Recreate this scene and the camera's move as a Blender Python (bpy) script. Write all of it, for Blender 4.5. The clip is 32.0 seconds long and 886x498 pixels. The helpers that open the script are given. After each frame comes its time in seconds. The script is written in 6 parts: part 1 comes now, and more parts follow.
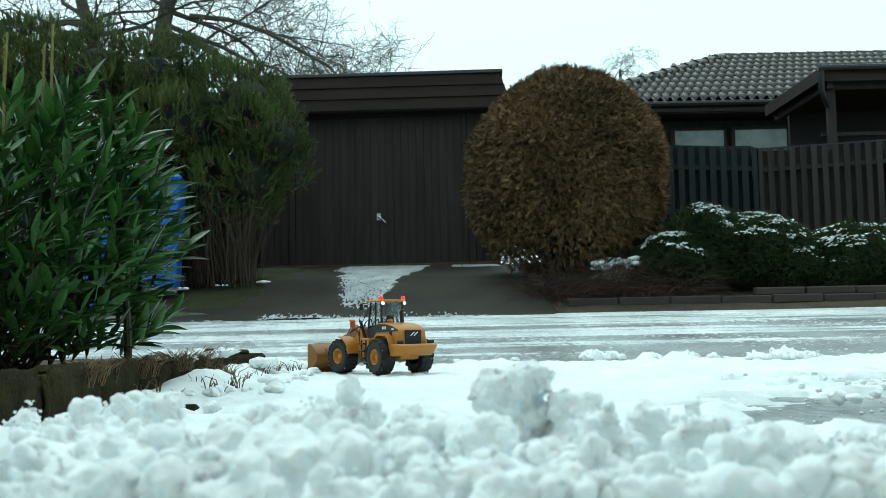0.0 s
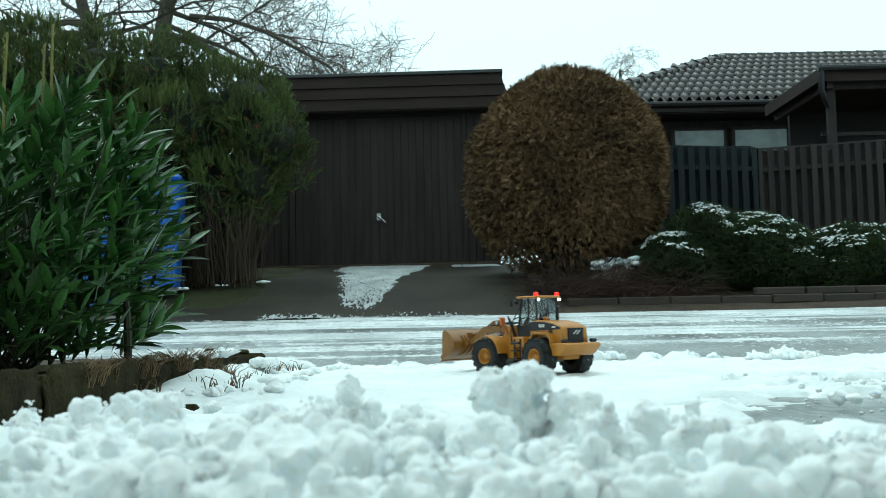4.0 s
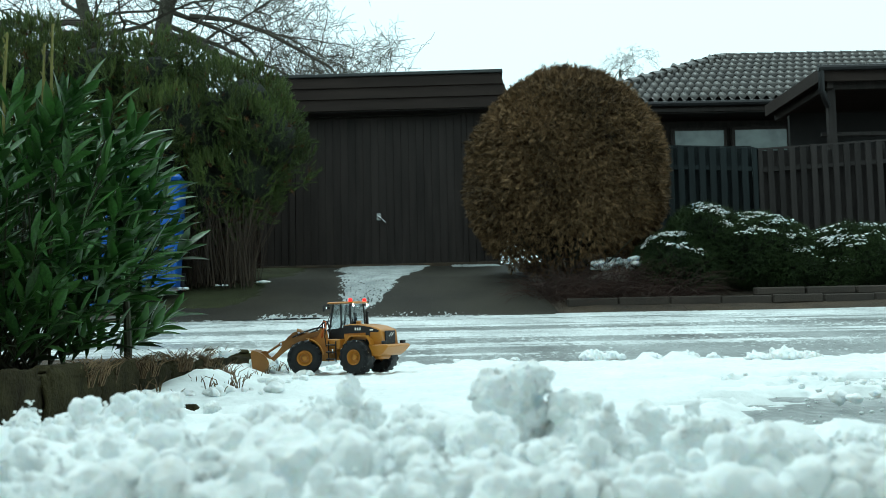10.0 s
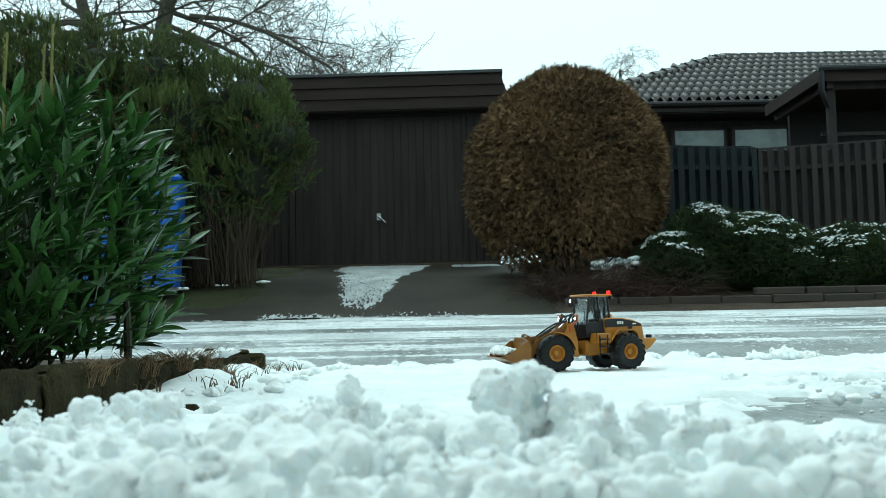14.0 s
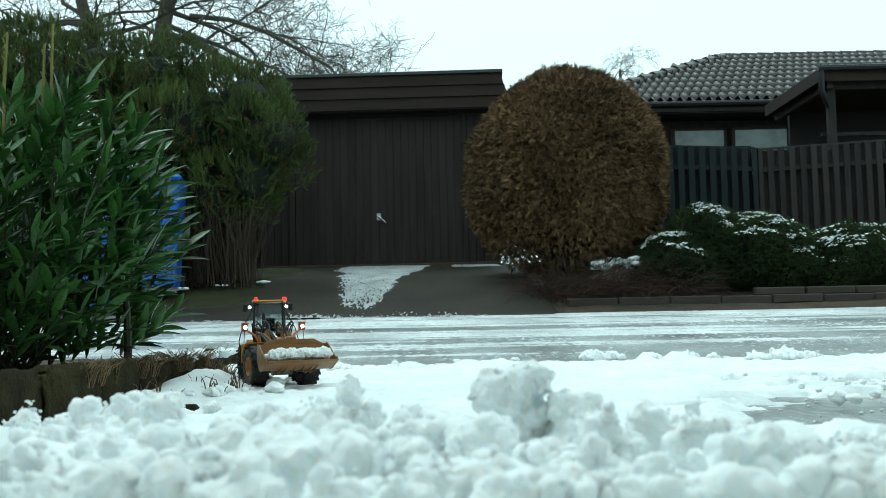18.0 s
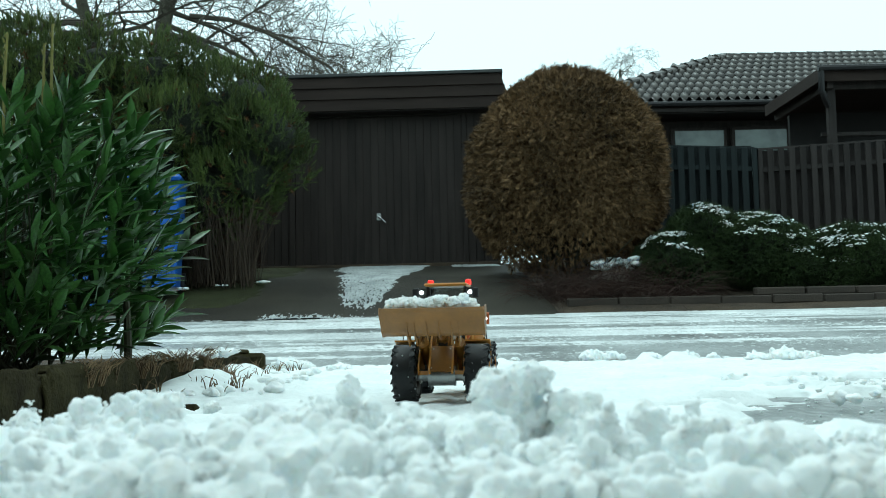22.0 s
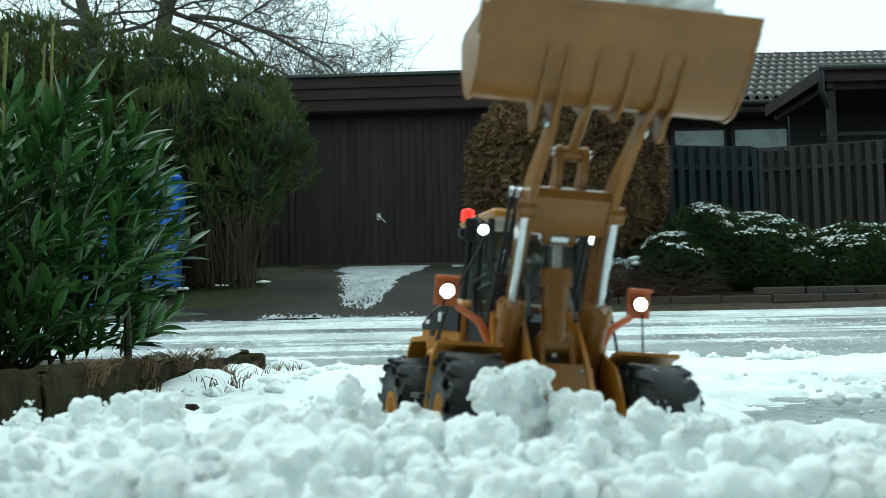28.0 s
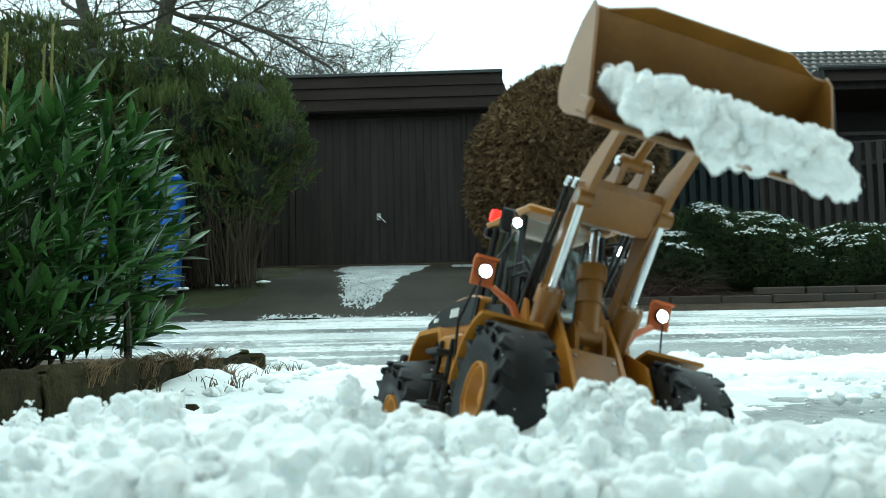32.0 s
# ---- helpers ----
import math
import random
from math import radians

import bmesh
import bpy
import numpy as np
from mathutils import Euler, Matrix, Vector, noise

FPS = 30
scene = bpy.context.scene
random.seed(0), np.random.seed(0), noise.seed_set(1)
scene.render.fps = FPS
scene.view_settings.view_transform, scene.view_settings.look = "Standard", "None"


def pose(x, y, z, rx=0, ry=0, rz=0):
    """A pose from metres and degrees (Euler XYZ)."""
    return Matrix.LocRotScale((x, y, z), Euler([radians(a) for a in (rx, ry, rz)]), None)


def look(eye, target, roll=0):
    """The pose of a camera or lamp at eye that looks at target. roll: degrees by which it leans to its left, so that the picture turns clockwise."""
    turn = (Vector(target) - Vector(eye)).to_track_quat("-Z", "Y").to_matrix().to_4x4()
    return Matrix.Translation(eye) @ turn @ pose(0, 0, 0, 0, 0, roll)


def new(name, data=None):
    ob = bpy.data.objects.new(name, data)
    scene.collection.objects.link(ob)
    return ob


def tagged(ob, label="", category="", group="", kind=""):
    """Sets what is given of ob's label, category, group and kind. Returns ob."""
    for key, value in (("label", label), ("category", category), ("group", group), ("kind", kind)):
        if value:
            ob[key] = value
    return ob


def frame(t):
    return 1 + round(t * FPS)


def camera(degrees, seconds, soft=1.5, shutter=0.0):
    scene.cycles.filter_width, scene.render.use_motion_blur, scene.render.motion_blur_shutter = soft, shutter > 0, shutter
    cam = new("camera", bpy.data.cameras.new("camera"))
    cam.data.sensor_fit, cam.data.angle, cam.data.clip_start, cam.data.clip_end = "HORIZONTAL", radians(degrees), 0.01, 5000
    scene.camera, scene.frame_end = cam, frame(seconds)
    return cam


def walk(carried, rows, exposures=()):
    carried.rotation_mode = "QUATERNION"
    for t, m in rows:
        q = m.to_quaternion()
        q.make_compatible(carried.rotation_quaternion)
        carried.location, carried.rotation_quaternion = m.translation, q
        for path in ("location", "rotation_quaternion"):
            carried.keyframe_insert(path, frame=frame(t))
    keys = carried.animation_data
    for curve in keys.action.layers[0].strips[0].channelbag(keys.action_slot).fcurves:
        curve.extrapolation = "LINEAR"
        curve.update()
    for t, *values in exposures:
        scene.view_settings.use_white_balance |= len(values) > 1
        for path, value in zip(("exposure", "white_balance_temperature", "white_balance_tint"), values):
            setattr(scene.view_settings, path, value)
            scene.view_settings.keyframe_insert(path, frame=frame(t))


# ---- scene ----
EYE = (0.0, 0.0, 0.16)
PITCH = 0.0755
cam = camera(47.08, 32.0, soft=0.75, shutter=0.5)
STAND = look(EYE, (0.0, math.cos(PITCH), EYE[2] + math.sin(PITCH)), -1.15)
walk(cam, [(0.0, STAND), (32.0, STAND)], [(0.0, 0.16, 5720, -13), (27.0, 0.16, 5720, -13), (29.5, 0.43, 5820, -13), (32.0, 0.43, 5820, -13)])
cam.data.dof.use_dof = True
cam.data.dof.focus_distance = 3.5
cam.data.dof.aperture_fstop = 15.0

# ---- daylight: bright overcast sky ----
world = bpy.data.worlds.new("overcast_sky")
scene.world = world
world.use_nodes = True
wn, wl = world.node_tree.nodes, world.node_tree.links
wn.clear()
sky = wn.new("ShaderNodeTexSky")
sky.sky_type = "NISHITA"
sky.sun_disc = False
sky.sun_elevation = radians(58)
sky.sun_rotation = radians(-60)
sky_bg = wn.new("ShaderNodeBackground")
sky_bg.inputs["Strength"].default_value = 0.02
cloud_bg = wn.new("ShaderNodeBackground")
# an overcast sky is brighter overhead than near the horizon
up_co, up_sep, up_ramp = wn.new("ShaderNodeTexCoord"), wn.new("ShaderNodeSeparateXYZ"), wn.new("ShaderNodeValToRGB")
up_ramp.color_ramp.elements[0].color, up_ramp.color_ramp.elements[0].position = (0.76, 0.83, 0.84, 1), 0.0
up_ramp.color_ramp.elements[1].color, up_ramp.color_ramp.elements[1].position = (1.0, 1.0, 1.0, 1), 1.0
wl.new(up_co.outputs["Generated"], up_sep.inputs[0])
wl.new(up_sep.outputs["Z"], up_ramp.inputs[0])
wl.new(up_ramp.outputs[0], cloud_bg.inputs["Color"])
cloud_bg.inputs["Strength"].default_value = 1.12
sky_sum = wn.new("ShaderNodeAddShader")
sky_out = wn.new("ShaderNodeOutputWorld")
wl.new(sky.outputs[0], sky_bg.inputs["Color"])
wl.new(sky_bg.outputs[0], sky_sum.inputs[0])
wl.new(cloud_bg.outputs[0], sky_sum.inputs[1])
wl.new(sky_sum.outputs[0], sky_out.inputs["Surface"])

sun_data = bpy.data.lights.new("sun", "SUN")
sun_data.energy = 0.7
sun_data.angle = radians(25)
sun_data.color = (0.97, 1.0, 0.97)
sun = new("sun", sun_data)
sun.matrix_world = look((-5, 5, 11), (0, 2, 0))


# ---- materials ----
def material(name, base, rough=0.6, metal=0.0, vary=0.25, scale=8.0, fine=60.0, bump=0.2, bump_dist=0.01,
             tint=None, spec=0.5, island=0.0, each=0.0, coords="Object", stretch=(1, 1, 1), sub=0.0, emit=0.0):
    """Principled surface: base colour varied at two scales, bump from the finer one, and per-piece variation."""
    m = bpy.data.materials.new(name)
    m.use_nodes = True
    n, l = m.node_tree.nodes, m.node_tree.links
    b = n["Principled BSDF"]
    co = n.new("ShaderNodeTexCoord")
    mp = n.new("ShaderNodeMapping")
    mp.inputs["Scale"].default_value = stretch
    l.new(co.outputs[coords], mp.inputs["Vector"])
    big, small = n.new("ShaderNodeTexNoise"), n.new("ShaderNodeTexNoise")
    for node, s, d in ((big, scale, 4), (small, fine, 3)):
        node.inputs["Scale"].default_value = s
        node.inputs["Detail"].default_value = d
        l.new(mp.outputs[0], node.inputs["Vector"])
    mix = n.new("ShaderNodeMix")
    mix.data_type = "RGBA"
    dark = [c * (1 - vary) for c in base]
    other = tint if tint else [min(1, c * (1 + vary)) for c in base]
    mix.inputs["A"].default_value = (*dark, 1)
    mix.inputs["B"].default_value = (*other, 1)
    add = n.new("ShaderNodeMath")
    add.operation = "MULTIPLY_ADD"
    l.new(small.outputs[0], add.inputs[0])
    add.inputs[1].default_value = 0.6
    mul = n.new("ShaderNodeMath")
    mul.operation = "MULTIPLY_ADD"
    l.new(big.outputs[0], mul.inputs[0])
    mul.inputs[1].default_value = 1.6
    mul.inputs[2].default_value = -0.6
    l.new(mul.outputs[0], add.inputs[2])
    fac = add
    if island or each:
        src = n.new("ShaderNodeNewGeometry" if island else "ShaderNodeObjectInfo")
        more = n.new("ShaderNodeMath")
        more.operation = "MULTIPLY_ADD"
        l.new(src.outputs["Random Per Island" if island else "Random"], more.inputs[0])
        more.inputs[1].default_value = (island or each) * 2
        off = n.new("ShaderNodeMath")
        off.operation = "SUBTRACT"
        l.new(add.outputs[0], off.inputs[0])
        off.inputs[1].default_value = island or each
        l.new(off.outputs[0], more.inputs[2])
        fac = more
    clamp = n.new("ShaderNodeClamp")
    l.new(fac.outputs[0], clamp.inputs[0])
    l.new(clamp.outputs[0], mix.inputs["Factor"])
    l.new(mix.outputs["Result"], b.inputs["Base Color"])
    b.inputs["Roughness"].default_value = rough
    b.inputs["Metallic"].default_value = metal
    b.inputs["Specular IOR Level"].default_value = spec
    if sub:
        b.inputs["Subsurface Weight"].default_value = sub
        b.inputs["Subsurface Radius"].default_value = (0.01, 0.012, 0.014)
        b.inputs["Subsurface Scale"].default_value = 1.5
    if bump:
        bp = n.new("ShaderNodeBump")
        bp.inputs["Strength"].default_value = bump
        bp.inputs["Distance"].default_value = bump_dist
        l.new(small.outputs[0], bp.inputs["Height"])
        l.new(bp.outputs[0], b.inputs["Normal"])
    if emit:
        b.inputs["Emission Color"].default_value = (*base, 1)
        b.inputs["Emission Strength"].default_value = emit
    return m


def glass_material(name, tint=(0.8, 0.88, 0.88), rough=0.03):
    m = bpy.data.materials.new(name)
    m.use_nodes = True
    b = m.node_tree.nodes["Principled BSDF"]
    b.inputs["Base Color"].default_value = (*tint, 1)
    b.inputs["Roughness"].default_value = rough
    b.inputs["Transmission Weight"].default_value = 1.0
    b.inputs["IOR"].default_value = 1.42
    return m


SNOW = material("snow", (0.86, 0.895, 0.895), 0.8, vary=0.04, scale=9, fine=340, bump=0.5, bump_dist=0.0025, spec=0.2, sub=0.35)
SNOW_OLD = material("trodden_snow", (0.8, 0.845, 0.845), 0.55, vary=0.16, scale=4.5, fine=60, bump=0.5, bump_dist=0.006, spec=0.35)
SNOW_GREY = material("grainy_melting_snow", (0.34, 0.365, 0.37), 0.6, vary=0.35, scale=5, fine=55, bump=0.8, bump_dist=0.012, spec=0.3, tint=(0.56, 0.6, 0.6))
MOSS = material("damp_moss", (0.026, 0.026, 0.012), 0.9, vary=0.45, scale=2.5, fine=50, bump=0.8, bump_dist=0.012, tint=(0.05, 0.056, 0.022), spec=0.2)
SLUSH = material("slush", (0.66, 0.71, 0.72), 0.45, vary=0.55, scale=2.0, fine=46, bump=0.8, bump_dist=0.01, spec=0.5, stretch=(1.0, 0.35, 1), tint=(0.85, 0.89, 0.89))
ASPHALT_WET = material("wet_asphalt", (0.13, 0.14, 0.14), 0.3, vary=0.75, scale=1.6, fine=46, bump=0.9, bump_dist=0.014, stretch=(1.0, 0.35, 1), tint=(0.56, 0.6, 0.6))
NEEDLE_RUST = material("rusty_pine_needles", (0.06, 0.032, 0.014), 0.8, vary=0.4, scale=3, fine=12, bump=0, island=0.4, tint=(0.14, 0.075, 0.03), spec=0.2)
ASPHALT = material("driveway_asphalt", (0.028, 0.0235, 0.018), 0.65, vary=0.5, scale=1.3, fine=70, bump=0.8, bump_dist=0.008, tint=(0.041, 0.037, 0.026), spec=0.25)
SHADE_WALL = material("shade_wall_buff", (0.2, 0.18, 0.155), 0.85, vary=0.2, scale=1.5, fine=40)
SOIL = material("soil", (0.045, 0.032, 0.022), 0.9, vary=0.5, scale=3, fine=60, bump=0.9, bump_dist=0.03, tint=(0.085, 0.06, 0.035))
WOOD_DARK = material("dark_stained_wood", (0.023, 0.0186, 0.0164), 0.65, vary=0.35, scale=2, fine=40, bump=0.35, bump_dist=0.003, stretch=(6, 6, 0.6), each=0.18, tint=(0.037, 0.03, 0.0265), spec=0.18)
WOOD_FASCIA = material("stained_fascia_wood", (0.025, 0.0184, 0.0155), 0.7, spec=0.13, vary=0.35, scale=2, fine=40, bump=0.35, bump_dist=0.003, stretch=(0.6, 6, 6), each=0.15)
WOOD_FENCE = material("weathered_fence_wood", (0.027, 0.0235, 0.022), 0.8, spec=0.2, vary=0.35, scale=2, fine=40, bump=0.4, bump_dist=0.004, stretch=(6, 6, 0.6), each=0.3)
WOOD_FENCE_GREEN = material("green_stained_fence_wood", (0.011, 0.0155, 0.0165), 0.75, spec=0.2, vary=0.3, scale=2, fine=40, bump=0.4, bump_dist=0.004, stretch=(6, 6, 0.6), each=0.2)
ROOF_FELT = material("roofing_felt", (0.025, 0.028, 0.028), 0.6, vary=0.2, scale=2, fine=50)
TILE = material("grey_roof_tile", (0.018, 0.0155, 0.0125), 0.3, vary=0.4, scale=5, fine=45, bump=0.4, bump_dist=0.006, each=0.3, tint=(0.036, 0.031, 0.025), spec=0.5)
STONE = material("kerb_stone", (0.032, 0.024, 0.017), 0.8, vary=0.35, scale=4, fine=50, bump=0.7, bump_dist=0.01, each=0.25)
STONE_MOSSY = material("mossy_edging_stone", (0.022, 0.015, 0.0085), 0.95, spec=0.08, vary=0.6, scale=16, fine=110, bump=0.9, bump_dist=0.008, each=0.2, tint=(0.04, 0.036, 0.016))
BARK = material("bark", (0.05, 0.044, 0.032), 0.9, vary=0.45, scale=6, fine=40, bump=0.8, bump_dist=0.02, tint=(0.085, 0.085, 0.055))
TWIG = material("bare_twigs", (0.075, 0.068, 0.052), 0.9, vary=0.3, scale=3, fine=20, bump=0)
TWIG_BROWN = material("brown_twigs", (0.032, 0.0145, 0.009), 0.9, vary=0.4, scale=3, fine=20, bump=0, island=0.3)
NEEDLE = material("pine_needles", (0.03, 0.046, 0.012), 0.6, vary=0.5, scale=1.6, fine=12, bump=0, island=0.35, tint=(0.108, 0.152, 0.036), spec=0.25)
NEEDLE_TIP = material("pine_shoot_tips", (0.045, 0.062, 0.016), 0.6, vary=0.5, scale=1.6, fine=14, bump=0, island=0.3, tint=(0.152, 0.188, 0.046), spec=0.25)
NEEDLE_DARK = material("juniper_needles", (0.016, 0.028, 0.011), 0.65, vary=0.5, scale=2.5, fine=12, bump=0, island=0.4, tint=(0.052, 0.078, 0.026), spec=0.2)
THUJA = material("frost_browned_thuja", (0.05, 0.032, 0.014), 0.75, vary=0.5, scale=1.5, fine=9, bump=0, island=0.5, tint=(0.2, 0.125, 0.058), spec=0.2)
# near-black: the shade deep between the fronds is put into this colour
THUJA_CORE = material("thuja_shade_core", (0.016, 0.011, 0.006), 0.9, vary=0.5, scale=7, fine=40, bump=0.8, bump_dist=0.05)
# green-black filling that paints the shaded gaps behind the needles
NEEDLE_CORE = material("needle_shade_core", (0.009, 0.013, 0.005), 0.9, vary=0.5, scale=5, fine=30, bump=0.8, bump_dist=0.05)
LEAF = material("laurel_leaf", (0.02, 0.056, 0.013), 0.3, vary=0.35, scale=14, fine=60, bump=0.15, bump_dist=0.002, each=0.4, tint=(0.074, 0.17, 0.036), spec=0.42)
LEAF_MASS = material("laurel_leaf_mass", (0.02, 0.056, 0.013), 0.3, vary=0.35, scale=14, fine=60, bump=0, island=0.4, tint=(0.074, 0.17, 0.036), spec=0.42)
STRAW = material("dry_pine_stems", (0.042, 0.029, 0.018), 0.9, vary=0.4, scale=6, fine=30, bump=0, island=0.4)
BUD = material("laurel_flower_stalk", (0.16, 0.15, 0.03), 0.6, vary=0.3, scale=30, fine=90, bump=0.1)
STEM = material("laurel_stem", (0.035, 0.035, 0.016), 0.7, vary=0.3, scale=12)
GRASS = material("withered_grass", (0.13, 0.085, 0.04), 0.85, vary=0.4, scale=10, fine=50, bump=0, island=0.35)
BLUE = material("blue_bin_plastic", (0.02, 0.1, 0.42), 0.4, vary=0.15, scale=4, fine=60, bump=0.1)
BLACK = material("black_plastic", (0.012, 0.012, 0.013), 0.45, spec=0.35, vary=0.25, scale=40, fine=400, bump=0.1, bump_dist=0.001)
RUBBER = material("tyre_rubber", (0.008, 0.0083, 0.0087), 0.5, vary=0.45, scale=40, fine=300, bump=0.4, bump_dist=0.001, tint=(0.012, 0.0125, 0.013), spec=0.28)
YELLOW = material("machine_yellow", (0.4, 0.17, 0.017), 0.38, vary=0.12, scale=25, fine=250, bump=0.08, bump_dist=0.0006)
# worn paint, darkened further for the shade on bucket, arms and front plate
YELLOW_WORN_SHADED = material("worn_shaded_machine_yellow", (0.195, 0.085, 0.0125), 0.34, vary=0.25, scale=18, fine=180, bump=0.1, bump_dist=0.0006, tint=(0.26, 0.115, 0.019))
STEEL = material("bright_steel", (0.6, 0.61, 0.62), 0.25, metal=1.0, vary=0.1, scale=40, fine=300, bump=0.05, bump_dist=0.0005)
STEEL_GREY = material("axle_grey_metal", (0.36, 0.37, 0.37), 0.4, metal=0.8, vary=0.25, scale=40, fine=300, bump=0.1, bump_dist=0.0005)
WHITE = material("white_decal", (0.75, 0.76, 0.74), 0.4, vary=0.05, scale=30, fine=200, bump=0)
ORANGE = material("orange_lamp_plastic", (0.5, 0.13, 0.035), 0.35, vary=0.1, scale=40, fine=200, bump=0)
RED_LAMP = material("red_beacon", (1.0, 0.012, 0.01), 0.2, vary=0.02, bump=0, emit=2.0)
WHITE_LAMP = material("white_lamp", (1.0, 0.97, 1.0), 0.2, vary=0.02, bump=0, emit=14.0)
CAB_GLASS = glass_material("cab_glass", (0.72, 0.77, 0.78))
PANE = material("house_window_glass", (0.06, 0.08, 0.08), 0.15, vary=0.4, scale=1.3, fine=5, bump=0, tint=(0.16, 0.2, 0.19), spec=0.6)
INSIDE = material("dim_porch_interior", (0.012, 0.011, 0.011), 0.8, vary=0.3)


# ---- mesh helpers ----
class Geo:
    """Collects plain vertices and faces."""

    def __init__(self):
        self.v, self.f = [], []

    def add(self, verts, faces, m=None):
        k = len(self.v)
        if m is not None:
            verts = [tuple(m @ Vector(p)) for p in verts]
        self.v.extend(tuple(p) for p in verts)
        self.f.extend(tuple(i + k for i in face) for face in faces)
        return self

    def box(self, c, s, b=0.0, m=None):
        """A box with chamfered edges."""
        hx, hy, hz = s[0] / 2, s[1] / 2, s[2] / 2
        b = min(b, 0.45 * min(s))
        if b <= 0:
            vs = [(c[0] + i * hx, c[1] + j * hy, c[2] + k * hz) for i in (-1, 1) for j in (-1, 1) for k in (-1, 1)]
            return self.add(vs, [(0, 1, 3, 2), (4, 6, 7, 5), (0, 4, 5, 1), (2, 3, 7, 6), (0, 2, 6, 4), (1, 5, 7, 3)], m)
        vs, ids = [], {}
        for i in (-1, 1):
            for j in (-1, 1):
                for k in (-1, 1):
                    for ax in range(3):
                        q = [i * hx, j * hy, k * hz]
                        for o in range(3):
                            if o != ax:
                                q[o] -= (i, j, k)[o] * b
                        ids[i, j, k, ax] = len(vs)
                        vs.append((c[0] + q[0], c[1] + q[1], c[2] + q[2]))
        fs = []
        for ax in range(3):
            o1, o2 = [o for o in range(3) if o != ax]
            for sg in (-1, 1):
                loop = []
                for a1, a2 in ((-1, -1), (1, -1), (1, 1), (-1, 1)):
                    key = [0, 0, 0]
                    key[ax], key[o1], key[o2] = sg, a1, a2
                    loop.append(ids[(*key, ax)])
                fs.append(tuple(loop))
            for a1 in (-1, 1):
                for a2 in (-1, 1):
                    lo, hi = [0, 0, 0], [0, 0, 0]
                    lo[ax], lo[o1], lo[o2] = -1, a1, a2
                    hi[ax], hi[o1], hi[o2] = 1, a1, a2
                    fs.append((ids[(*lo, o1)], ids[(*hi, o1)], ids[(*hi, o2)], ids[(*lo, o2)]))
        for i in (-1, 1):
            for j in (-1, 1):
                for k in (-1, 1):
                    fs.append(tuple(ids[i, j, k, ax] for ax in range(3)))
        return self.add(vs, fs, m)

    def tube(self, pts, radii, n=8, caps=True, m=None):
        pts = [Vector(p) for p in pts]
        if isinstance(radii, (int, float)):
            radii = [radii] * len(pts)
        vs, fs = [], []
        side = None
        for i, p in enumerate(pts):
            d = (pts[min(i + 1, len(pts) - 1)] - pts[max(i - 1, 0)]).normalized()
            if side is None:
                side = d.orthogonal().normalized()
            side = (side - d * side.dot(d)).normalized()
            up = d.cross(side)
            for k in range(n):
                a = 2 * math.pi * k / n
                vs.append(p + (side * math.cos(a) + up * math.sin(a)) * radii[i])
        for i in range(len(pts) - 1):
            for k in range(n):
                fs.append((i * n + k, i * n + (k + 1) % n, (i + 1) * n + (k + 1) % n, (i + 1) * n + k))
        if caps:
            fs.append(tuple(range(n - 1, -1, -1)))
            fs.append(tuple(range((len(pts) - 1) * n, len(pts) * n)))
        return self.add(vs, fs, m)

    def prism(self, outline, y0, y1, m=None):
        """An outline in the x-z plane, pushed from y0 to y1."""
        k = len(outline)
        vs = [(x, y0, z) for x, z in outline] + [(x, y1, z) for x, z in outline]
        fs = [tuple(range(k)), tuple(range(2 * k - 1, k - 1, -1))]
        fs += [((i + 1) % k, i, k + i, k + (i + 1) % k) for i in range(k)]
        return self.add(vs, fs, m)

    def lathe(self, profile, n=32, m=None):
        """A profile of (radius, y) turned about the y axis."""
        vs, fs = [], []
        for r, y in profile:
            for k in range(n):
                a = 2 * math.pi * k / n
                vs.append((r * math.cos(a), y, r * math.sin(a)))
        for i in range(len(profile) - 1):
            for k in range(n):
                fs.append((i * n + k, (i + 1) * n + k, (i + 1) * n + (k + 1) % n, i * n + (k + 1) % n))
        return self.add(vs, fs, m)


def linked(name, verts, faces, mat, parent=None, label="", smooth=True, sharp=35):
    me = bpy.data.meshes.new(name)
    me.from_pydata([tuple(p) for p in verts], [], [tuple(f) for f in faces])
    me.materials.append(mat)
    if smooth:
        me.shade_smooth()
        if sharp:
            me.set_sharp_from_angle(angle=radians(sharp))
    me.update()
    ob = new(name, me)
    if parent is not None:
        ob.parent = parent
    return tagged(ob, label)


def part(name, geo, mat, parent, label="", smooth=True):
    return linked(name, geo.v, geo.f, mat, parent, label, smooth)


def recalc(ob):
    bm = bmesh.new()
    bm.from_mesh(ob.data)
    bmesh.ops.recalc_face_normals(bm, faces=bm.faces)
    bm.to_mesh(ob.data)
    bm.free()
    return ob


def fast_mesh(name, verts, tris, mat, parent=None, label="", smooth=False):
    """A mesh of many triangles from numpy arrays."""
    me = bpy.data.meshes.new(name)
    nv, nf = len(verts), len(tris)
    me.vertices.add(nv)
    me.vertices.foreach_set("co", np.ascontiguousarray(verts, dtype=np.float32).ravel())
    me.loops.add(nf * 3)
    me.loops.foreach_set("vertex_index", np.ascontiguousarray(tris, dtype=np.int32).ravel())
    me.polygons.add(nf)
    me.polygons.foreach_set("loop_start", np.arange(0, nf * 3, 3, dtype=np.int32))
    me.materials.append(mat)
    me.update(calc_edges=True)
    if smooth:
        me.shade_smooth()
    me.validate()
    ob = new(name, me)
    if parent is not None:
        ob.parent = parent
    return tagged(ob, label)


